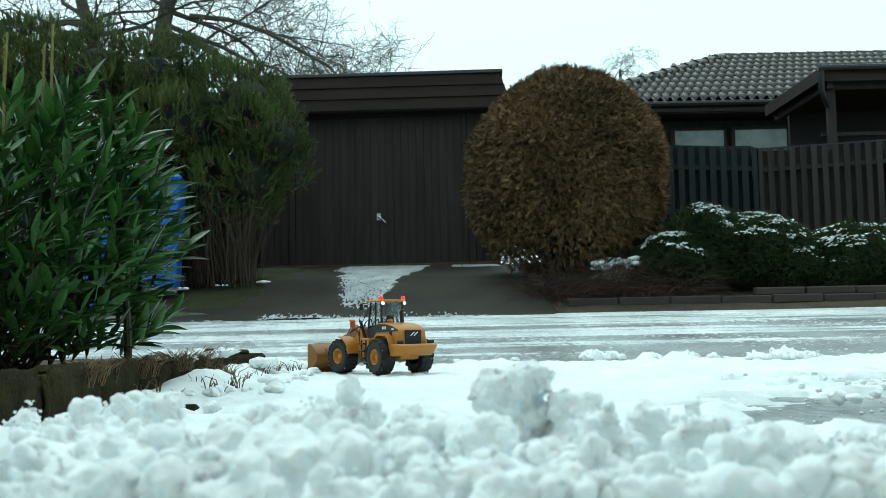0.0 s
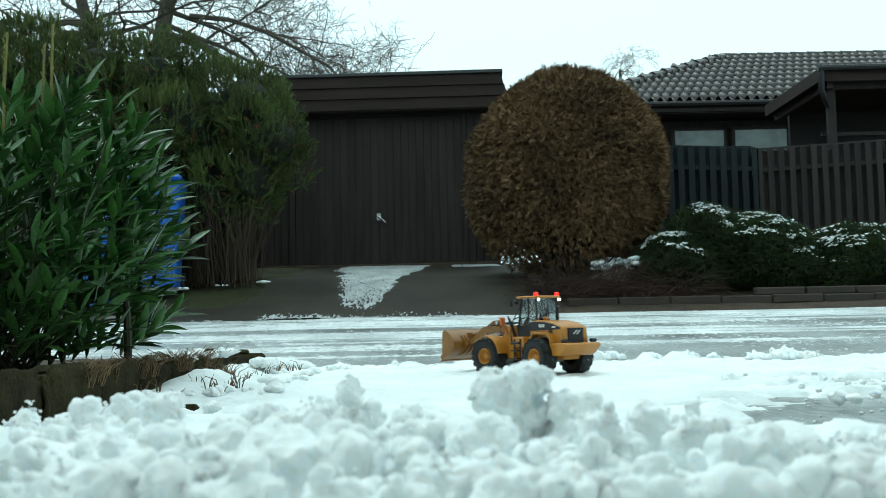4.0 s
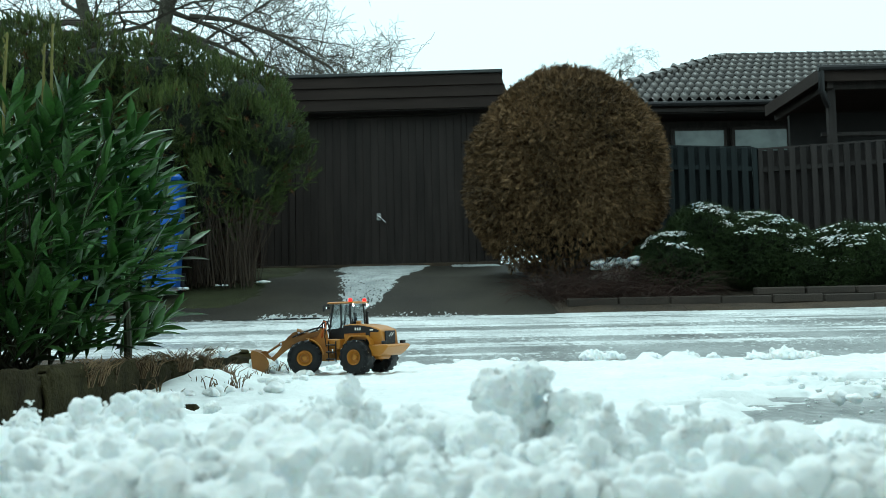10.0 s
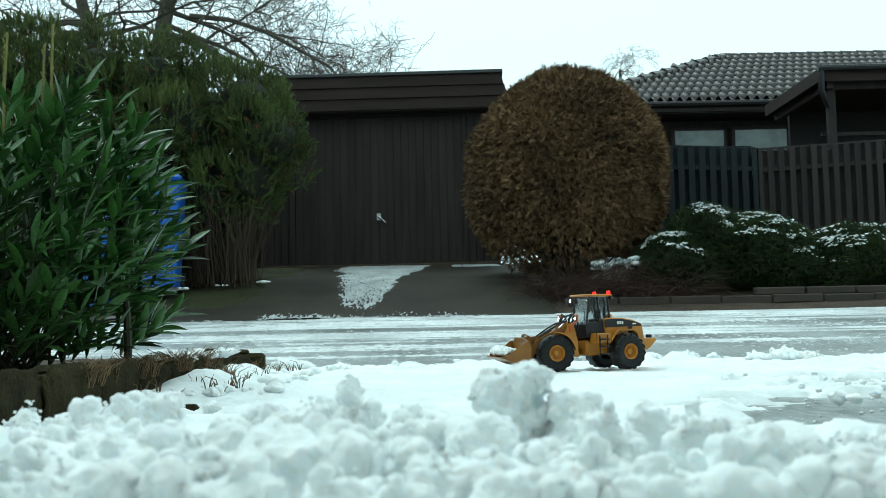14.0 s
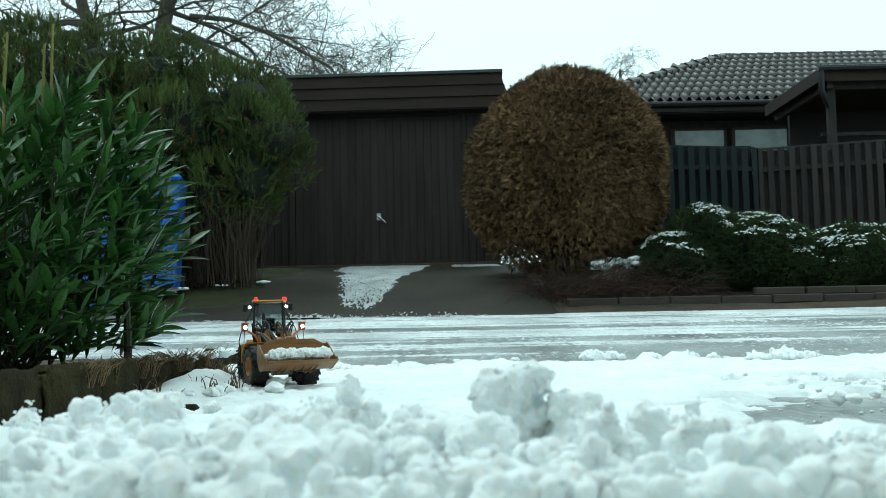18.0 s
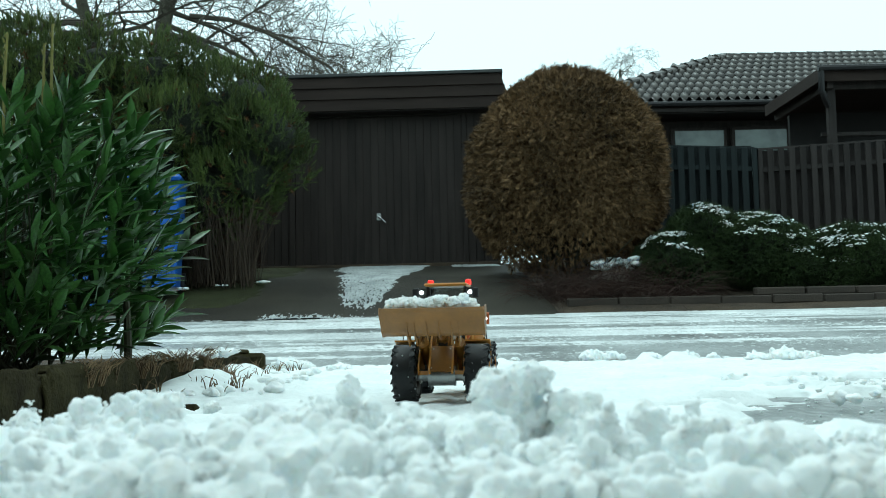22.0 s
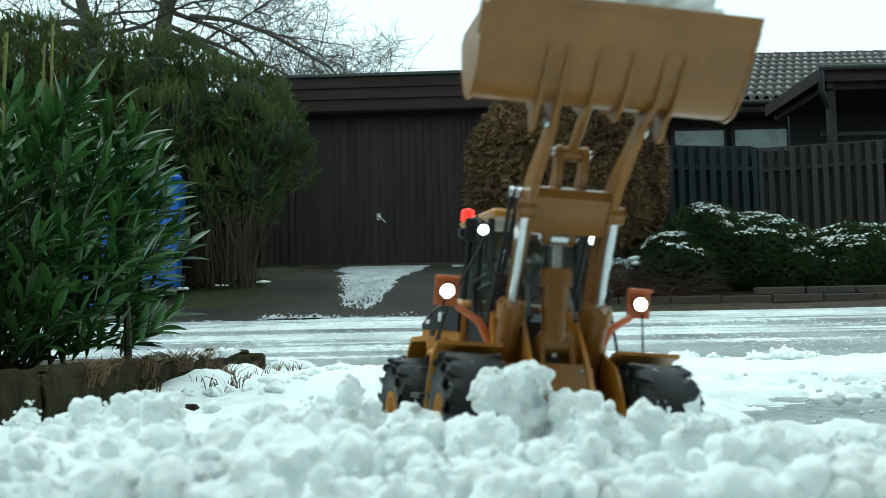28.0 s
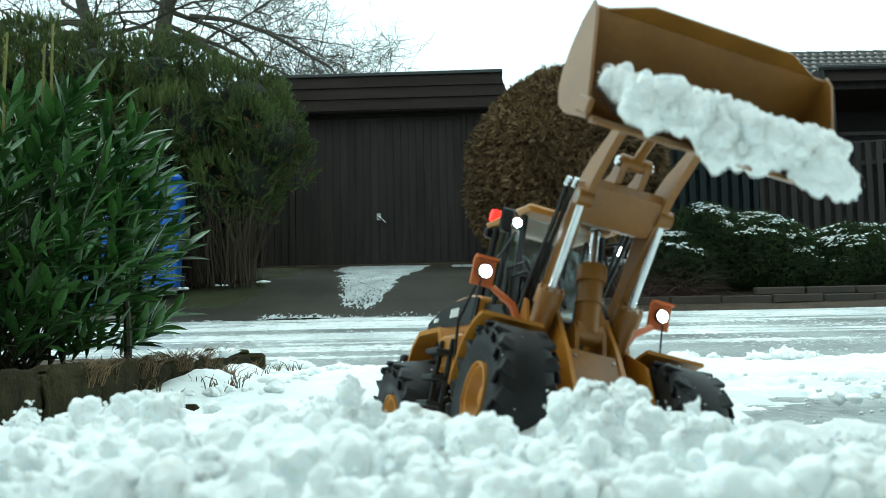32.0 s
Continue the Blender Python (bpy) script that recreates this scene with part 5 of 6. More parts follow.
    for y in (-0.017, 0.017):
        for q in (0.12, 0.88):
            bx, bz = 0.112 + 0.043 * q, 0.114 - 0.05 * q
            add("bolt", Geo().tube([(bx - 0.001, y * (1 + 0.15 * q), bz - 0.001), (bx + 0.0012, y * (1 + 0.15 * q), bz + 0.001)], 0.0013, 8), STEEL_GREY, "", front)
    for y in (-0.0125, 0.0125):
        add("tilt_bracket", Geo().prism([(0.07, 0.1), (0.084, 0.133), (0.093, 0.139), (0.101, 0.134), (0.11, 0.11), (0.106, 0.1)], y - 0.0018, y + 0.0018), YELLOW_WORN_SHADED, "", front)
    fa = Geo().tube([(AXLE, -0.058, WHEEL_Z - 0.006), (AXLE, 0.058, WHEEL_Z - 0.006)], 0.0115, 18).tube([(AXLE, -0.024, WHEEL_Z - 0.008), (AXLE, 0.024, WHEEL_Z - 0.008)], 0.019, 22)
    for y in (-0.026, 0.026, -0.045, 0.045):
        fa.tube([(AXLE, y - 0.002, WHEEL_Z - 0.007), (AXLE, y + 0.002, WHEEL_Z - 0.007)], 0.021 if abs(y) < 0.03 else 0.015, 20)
    add("front_axle", fa, STEEL_GREY, "bare grey metal front axle", front)
    for s in (-1, 1):
        arc = []
        for k in range(9):
            a = radians(172 - k * 9.5)
            arc.append((AXLE + 0.066 * math.cos(a), WHEEL_Z + 0.068 * math.sin(a)))
        inner = [(AXLE + (x - AXLE) * 0.955, WHEEL_Z + (z - WHEEL_Z) * 0.955) for x, z in reversed(arc)]
        add("front_wing", Geo().prism(arc + inner, s * 0.047, s * 0.1), YELLOW, "yellow mudguard over the front wheel", front)
        add("wing_web", Geo().prism([(0.052, 0.06), (0.055, 0.1), (0.07, 0.118), (0.085, 0.108), (0.07, 0.06)], s * 0.03, s * 0.038), YELLOW, "", front)
        br = Geo().tube([(0.062, s * 0.048, 0.128), (0.06, s * 0.058, 0.146), (0.055, s * 0.077, 0.158)], [0.004, 0.0035, 0.003], 8)
        br.prism([(0.047, 0.158), (0.047, 0.181), (0.051, 0.184), (0.058, 0.183), (0.058, 0.181), (0.0515, 0.18), (0.051, 0.158)], s * 0.0758, s * 0.0958)
        lb = add("headlight", br, ORANGE, "headlight on an orange bracket", front)
        add("lamp_cup", Geo().lathe([(0.0, -0.001), (0.006, -0.001), (0.0068, 0.001), (0.0066, 0.004), (0.0058, 0.0042), (0.0056, 0.001)], 20, pose(0.0525, s * 0.0858, 0.17, 0, 0, -90)), BLACK, "", lb)
        lens = Geo().lathe([(0.0, 0.0055), (0.0035, 0.005), (0.0058, 0.0025)], 18, pose(0.0525, s * 0.0858, 0.17, 0, 0, -90))
        add("lens", lens, WHITE_LAMP, "lit white headlight lens", lb)
        hose = [(0.045, s * 0.012, 0.15), (0.03, s * 0.014, 0.165), (0.035, s * 0.016, 0.185), (0.06, s * 0.018, 0.178), (0.085, s * 0.02, 0.15)]
        add("hydraulic_hose", Geo().tube(hose, 0.002, 6), BLACK, "black rubber hydraulic hose", front)
        for q in (0.0, 0.006):
            loop = [(0.04, s * (0.031 + q), 0.118), (0.034, s * (0.05 + q), 0.146), (0.042, s * (0.056 + q), 0.174 + q), (0.056, s * (0.046 + q), 0.181 + q), (0.062, s * (0.034 + q), 0.168), (0.056, s * 0.03, 0.142)]
            add("hydraulic_hose", Geo().tube(loop, 0.0022, 7), BLACK, "black rubber hydraulic hose", front)
        add("wing_antenna", Geo().tube([(0.055, s * 0.09, 0.125), (0.054, s * 0.088, 0.162)], 0.0009, 5), BLACK, "", front)
    P["front"] = front
    P["wheels"] = []
    for x in (AXLE, -AXLE):
        for s in (1, -1):
            P["wheels"].append((wheel_parts(L, s), x, s))
    # lift arms, local to the arm pivot
    spine = [(0.0, 0.0, 0.008), (0.04, -0.011, 0.009), (0.08, -0.023, 0.0125), (0.108, -0.034, 0.0145), (0.128, -0.048, 0.0115), (0.15, -0.07, 0.0075), (PIN.x, PIN.z, 0.0065)]
    up, lo = [], []
    for i, (x, z, w) in enumerate(spine):
        a, b = spine[max(i - 1, 0)], spine[min(i + 1, len(spine) - 1)]
        d = Vector((b[0] - a[0], b[1] - a[1])).normalized()
        up.append((x - d.y * w, z + d.x * w))
        lo.append((x + d.y * w, z - d.x * w))
    tipc = [(PIN.x + 0.005, PIN.z - 0.008)]
    arm = Geo()
    for s in (-1, 1):
        arm.prism(up + tipc + lo[::-1], s * 0.0305, s * 0.037)
    arm.prism([(0.082, -0.021), (0.088, -0.018), (0.114, -0.028), (0.121, -0.036), (0.12, -0.045), (0.113, -0.05), (0.102, -0.048), (0.083, -0.036)], -0.0305, 0.0305)
    for y in (-0.019, 0.019):
        arm.prism([(0.09, -0.02), (0.104, -0.012), (0.116, -0.016), (0.12, -0.03)], y - 0.0022, y + 0.0022)
    P["arm"] = add("lift_arm", arm, YELLOW_WORN_SHADED, "pair of curved yellow lift arms with a cross tube")
    for px, pz in ((0, 0), (PIN.x, PIN.z), (LIFT_ARM.x, LIFT_ARM.z)):
        for s in (-1, 1):
            add("pivot_pin", Geo().tube([(px, s * 0.036, pz), (px, s * (0.043 if px == LIFT_ARM.x else 0.0395), pz)], 0.0048, 14), STEEL, "bright steel pivot pin", P["arm"])
    for s in (-1, 1):
        run = [(0.0, s * 0.024, 0.01), (0.03, s * 0.026, 0.006), (0.06, s * 0.027, -0.004), (0.09, s * 0.027, -0.016), (0.104, s * 0.02, -0.022)]
        add("arm_hose", Geo().tube([(x, y, z + 0.006) for x, y, z in run], 0.0018, 6), BLACK, "black hose along the lift arm", P["arm"])
        add("arm_hose", Geo().tube([(x, y * 0.86, z + 0.0085) for x, y, z in run], 0.0016, 6), BLACK, "black hose along the lift arm", P["arm"])
        cap = Geo().tube([(LIFT_ARM.x, s * 0.03, LIFT_ARM.z), (LIFT_ARM.x, s * 0.043, LIFT_ARM.z)], 0.0075, 16)
        add("tube_cap", cap, YELLOW_WORN_SHADED, "", P["arm"])
        add("grease_nipple", Geo().tube([(0.06, s * 0.041, 0.0), (0.06, s * 0.0435, 0.0)], 0.002, 8), STEEL, "", P["arm"])
    def plate_outline(stations):
        """Round-ended plate about a bent centre line of (x, z, half width)."""
        left, right = [], []
        for i, (x, z, w) in enumerate(stations):
            a, b = stations[max(i - 1, 0)], stations[min(i + 1, len(stations) - 1)]
            d = Vector((b[0] - a[0], b[1] - a[1])).normalized()
            left.append((x - d.y * w, z + d.x * w))
            right.append((x + d.y * w, z - d.x * w))
        d = Vector((stations[-1][0] - stations[-2][0], stations[-1][1] - stations[-2][1])).normalized()
        x, z, w = stations[-1]
        tip = [(x + w * (d.x * math.cos(q) - d.y * math.sin(q)), z + w * (d.y * math.cos(q) + d.x * math.sin(q))) for q in (0.9, 0.45, 0.0, -0.45, -0.9)]
        d = Vector((stations[0][0] - stations[1][0], stations[0][1] - stations[1][1])).normalized()
        x, z, w = stations[0]
        tail = [(x + w * (d.x * math.cos(q) - d.y * math.sin(q)), z + w * (d.y * math.cos(q) + d.x * math.sin(q))) for q in (0.9, 0.45, 0.0, -0.45, -0.9)]
        return left + tip + right[::-1] + tail

    crank = Geo()
    for y in (-0.0105, 0.0105):
        crank.prism(plate_outline([(0, -CRANK_DOWN, 0.0068), (-0.006, -0.02, 0.0085), (-0.004, 0.0, 0.0115), (0.002, 0.02, 0.009), (0, CRANK_UP, 0.007)]), y - 0.0028, y + 0.0028)
    crank.tube([(0, -0.0145, CRANK_UP), (0, 0.0145, CRANK_UP)], 0.005, 14).tube([(-0.004, -0.016, 0), (-0.004, 0.016, 0)], 0.0085, 18).tube([(0, -0.0145, -CRANK_DOWN), (0, 0.0145, -CRANK_DOWN)], 0.005, 14)
    crank.box((-0.003, 0, 0.01), (0.011, 0.018, 0.014), 0.002)
    for q in (0.0, 0.005):
        hose = [(-0.034, -0.046 - q, -0.02), (-0.02, -0.046 - q, 0.004), (0.02, -0.0425 - q, 0.006), (0.06, -0.041 - q, -0.006), (0.09, -0.0405 - q, -0.016), (0.112, -0.0405 - q, -0.026 + q)]
        add("hydraulic_hose", Geo().tube(hose, 0.0021, 8), BLACK, "black rubber hydraulic hose", P["arm"])
        add("hose_fitting", Geo().tube([(0.11, -0.0405 - q, -0.025 + q), (0.117, -0.0405 - q, -0.029 + q)], 0.0026, 8), STEEL, "", P["arm"])
    P["crank"] = add("bell_crank", crank, YELLOW_WORN_SHADED, "yellow forked tilt bell crank")
    for y in (-1, 1):
        for z in (CRANK_UP, -CRANK_DOWN):
            add("crank_pin", Geo().tube([(0, y * 0.013, z), (0, y * 0.0165, z)], 0.0042, 14), STEEL, "bright steel pin", P["crank"])
    link = Geo().box((LINK / 2, 0, 0), (LINK, 0.008, 0.008), 0.002).tube([(0, -0.009, 0), (0, 0.009, 0)], 0.006, 12).tube([(LINK, -0.009, 0), (LINK, 0.009, 0)], 0.006, 12)
    P["link"] = add("tilt_link", link, YELLOW_WORN_SHADED)

    def ram(name, length, r, collar):
        g = Geo().tube([(0, 0, 0), (length, 0, 0)], r, 18).tube([(length - 0.012, 0, 0), (length + 0.002, 0, 0)], r * 1.22, 18).tube([(0, -r * 1.1, 0), (0, r * 1.1, 0)], r * 0.9, 12)
        for k in range(8):
            a = 0.785 * k
            g.tube([(length - 0.004, r * math.cos(a), r * math.sin(a)), (length + 0.004, r * math.cos(a), r * math.sin(a))], r * 0.16, 6)
        if collar:
            g.tube([(length * 0.45, 0, 0), (length * 0.5, 0, 0)], r * 1.12, 18)
        return add(name, g, YELLOW_WORN_SHADED, "yellow hydraulic cylinder")

    def rod(name, length, r):
        g = Geo().tube([(0, 0, 0), (-length, 0, 0)], r, 14).tube([(0, -r * 1.8, 0), (0, r * 1.8, 0)], r * 1.9, 12)
        return add(name, g, STEEL, "polished steel piston rod")

    P["tilt_ram"] = ram("tilt_cylinder", 0.058, 0.011, True)
    P["tilt_rod"] = rod("tilt_piston_rod", 0.1, 0.004)
    P["lift_ram"] = [ram("lift_cylinder", 0.086, 0.0098, False) for s in (1, -1)]
    P["lift_rod"] = [rod("lift_piston_rod", 0.098, 0.0033) for s in (1, -1)]
    # bucket, local to its pin, floor level at zero curl
    W = 0.0975
    outer = [(0.104, 0.004), (0.048, 0.002), (0.032, 0.006), (0.022, 0.016), (0.017, 0.032), (0.019, 0.05), (0.025, 0.067), (0.034, 0.082)]
    inner = [(0.036, 0.080), (0.028, 0.065), (0.022, 0.049), (0.0205, 0.033), (0.025, 0.018), (0.034, 0.0095), (0.048, 0.006), (0.104, 0.0065)]
    outer, inner = [(x - 0.008, z - 0.014) for x, z in outer], [(x - 0.008, z - 0.014) for x, z in inner]
    bk = add("bucket", Geo().prism(outer + inner, -W, W), YELLOW_WORN_SHADED, "wide yellow loader bucket")
    for s in (-1, 1):
        side = Geo().prism([(0.090, -0.0105), (0.04, -0.013), (0.023, -0.009), (0.012, 0.002), (0.0075, 0.018), (0.01, 0.037), (0.016, 0.054), (0.027, 0.07), (0.038, 0.064), (0.068, 0.022)], s * W, s * (W + 0.0025))
        add("side_plate", side, YELLOW_WORN_SHADED, "", bk)
        add("corner_guard", Geo().box((0.078, s * (W + 0.002), -0.002), (0.024, 0.004, 0.012), 0.001), YELLOW_WORN_SHADED, "", bk)
    add("cutting_edge", Geo().prism([(0.092, -0.0125), (0.1, -0.011), (0.1, -0.0098), (0.092, -0.01)], -W - 0.001, W + 0.001), YELLOW_WORN_SHADED, "worn cutting edge", bk)
    add("top_lip", Geo().add([(0.025, -0.09, 0.067), (0.025, 0.09, 0.067), (0.038, 0.058, 0.078), (0.038, -0.058, 0.078), (0.027, -0.09, 0.066), (0.027, 0.09, 0.066), (0.04, 0.058, 0.077), (0.04, -0.058, 0.077)],
                             [(0, 1, 2, 3), (7, 6, 5, 4), (0, 4, 5, 1), (1, 5, 6, 2), (2, 6, 7, 3), (3, 7, 4, 0)]), YELLOW_WORN_SHADED, "spill guard on the bucket", bk, False)
    for y in (-0.05, -0.036, -0.012, 0.012, 0.036, 0.05):
        rib = Geo().prism([(0.066, -0.0125), (0.038, -0.0155), (0.02, -0.0125), (0.006, -0.003), (0.0035, 0.018), (0.007, 0.036), (0.0095, 0.034), (0.0085, 0.018), (0.0125, 0.003), (0.023, -0.008), (0.04, -0.0115)], y - 0.0012, y + 0.0012)
        add("rib", rib, YELLOW_WORN_SHADED, "", bk)
    for y in (-0.0417, 0.0417):
        ear = Geo()
        for o in (-0.0075, 0.0075):
            ear.prism([(-0.007, -0.005), (-0.002, -0.008), (0.024, -0.011), (0.012, 0.0), (0.01, 0.014), (-0.005, 0.007)], y + o - 0.0015, y + o + 0.0015)
        add("hinge_ear", ear, YELLOW_WORN_SHADED, "", bk)
    lug = Geo()
    for o in (-0.011, 0.011):
        lug.prism([(LUG.x - 0.008, LUG.z - 0.008), (LUG.x - 0.008, LUG.z + 0.007), (LUG.x + 0.006, LUG.z + 0.016), (LUG.x + 0.003, LUG.z - 0.014)], o - 0.0015, o + 0.0015)
    add("link_lug", lug, YELLOW_WORN_SHADED, "", bk)
    P["bucket"] = bk
    return L, P


LOADER, LP = build_loader()

# ---- snow bank in front of the camera ----
CLODS = np.random.default_rng(90)
CLOD_X, CLOD_Y = -0.75 + 1.55 * CLODS.random(520), 0.18 + 1.1 * CLODS.random(520) ** 1.2
CLOD_R = 0.014 + 0.044 * CLODS.random(520) ** 2


def bank_shape(x, y):
    crest = 0.062 + 0.012 * (fractal(x * 6, y * 5, 3, 91) - 0.5) * 2 - 0.012 * smoothstep(0.17, 0.32, x)
    ridge = crest * smoothstep(1.0, 0.78, y) * (0.86 + 0.14 * smoothstep(0.4, 0.6, y))
    left = 0.055 * np.exp(-((y - 0.92) / 0.18) ** 2) * smoothstep(-0.1, -0.24, x)
    return np.maximum(ridge, left)


def bank_height(x, y):
    h = bank_shape(x, y)
    out = h - 0.012
    cz = bank_shape(CLOD_X, CLOD_Y)
    for cx, cy, c, r in zip(CLOD_X, CLOD_Y, cz, CLOD_R):
        d2 = (x - cx) ** 2 + (y - cy) ** 2
        near = d2 < r * r
        if near.any():
            top = c - 0.45 * r + np.sqrt(np.maximum(r * r - d2, 0))
            out = np.where(near, np.maximum(out, top), out)
    out = out + 0.014 * (fractal(x * 34, y * 34, 3, 95) - 0.5) + 0.005 * fractal(x * 60, y * 60, 3, 92) + 0.0025 * (fractal(x * 190, y * 190, 2, 94) - 0.5)
    near = smoothstep(1.3, 0.85, y) * smoothstep(0.3, 0.37, y) * smoothstep(0.76, 0.62, np.abs(x))
    return out * near - 0.03 * (1 - near)


tagged(sheet("snow_bank", np.linspace(-0.75, 0.8, 620), np.linspace(0.3, 1.4, 360), bank_height, SNOW),
       "heap of soft clumped white snow", "snow", kind="stuff")


def crumbly(shape, seed, low, freq):
    """A ball broken up into knobs with creases between them."""
    v, f = shape
    o = Vector((seed * 3.7, seed * 1.3, seed * 0.9))
    out = np.empty(len(v))
    for i, p in enumerate(v):
        q = Vector(p)
        out[i] = 0.84 + low * noise.noise(q * freq + o) + 0.30 * abs(noise.noise(q * 2.6 * freq + o)) + 0.16 * abs(noise.noise(q * 6.0 * freq + o)) + 0.10 * noise.noise(q * 13 * freq + o) + 0.05 * noise.noise(q * 30 * freq + o)
    return v * out[:, None], f


def lobed(cells, seed, crumb=1.0):
    """Overlapping rounded lobes, large to small, on a few ellipsoids; a voxel skin melts them into one lump of snow."""
    r = np.random.default_rng(seed)
    vs, fs, k = [], [], 0

    def ball(c, size, shape, square=0.0):
        nonlocal k
        v, f = shape
        if square:
            v = np.sign(v) * np.abs(v) ** (1 - square)
        vs.append(v * size + np.asarray(c))
        fs.append(f + k)
        k += len(v)

    for c, size, square in cells:
        c, size = np.array(c, float), np.array(size, float)
        w = size.min()
        ball(c, size * 0.88, ICO3, square)
        for level, count, small, large in ((0, 16, 0.26, 0.46), (1, int(44 * crumb), 0.11, 0.24), (2, int(110 * crumb), 0.05, 0.11)):
            for n in range(count):
                d = r.normal(size=3)
                d /= np.linalg.norm(d)
                if square:
                    d = np.sign(d) * np.abs(d) ** (1 - square)
                if level and d[2] < -0.5:
                    continue
                rad = w * (small + (large - small) * r.random())
                out = (0.86, 0.95, 1.02)[level] + 0.06 * r.normal()
                ball(c + d * size * out, rad * (0.85 + 0.3 * r.random(3)), ICO2 if level == 0 else ICO1)
    return np.concatenate(vs), np.concatenate(fs)


GRIT = bpy.data.textures.new("snow_grit", "CLOUDS")
GRIT.noise_scale, GRIT.noise_depth = 0.006, 3
SWELL = bpy.data.textures.new("snow_swell", "CLOUDS")
SWELL.noise_scale, SWELL.noise_depth = 0.022, 2


def clump(label, cells, seed, place, turn=0, voxel=0.0011, crumb=1.0, swelling=0.012):
    v, f = lobed(cells, seed, crumb)
    ob = fast_mesh("snow_clump", v, f, SNOW, smooth=True)
    skin = ob.modifiers.new("melt", "REMESH")
    skin.mode, skin.voxel_size, skin.use_smooth_shade = "VOXEL", voxel, True
    swell = ob.modifiers.new("swell", "DISPLACE")
    swell.texture, swell.strength, swell.texture_coords = SWELL, swelling, "GLOBAL"
    grit = ob.modifiers.new("grit", "DISPLACE")
    grit.texture, grit.strength, grit.texture_coords = GRIT, 0.0034, "GLOBAL"
    ob.matrix_basis = pose(*place, 0, 0, turn)
    return tagged(ob, label, "snow", group="clumps of ploughed snow")


def crumb(label, c, s, seed, turn=0, low=0.4, freq=1.3, shape=ICO3):
    """A small knobbly lump of snow."""
    v, f = crumbly(shape, seed, low, freq)
    ob = fast_mesh("snow_crumb", v * np.array(s), f, SNOW, smooth=True)
    ob.matrix_basis = pose(*c, 0, 0, turn)
    return tagged(ob, label, "snow", group="crumbs of ploughed snow")


CHUNK = clump("large ragged overhanging lump of snow on the heap", [((-0.004, 0, 0.012), (0.023, 0.019, 0.015), 0), ((0.012, -0.002, 0.018), (0.014, 0.015, 0.012), 0), ((0.006, 0, -0.014), (0.015, 0.016, 0.026), 0), ((0.017, 0, -0.006), (0.014, 0.012, 0.012), 0)],
              31, (0.045, 0.70, 0.103), 0, 0.0011, 1.3)
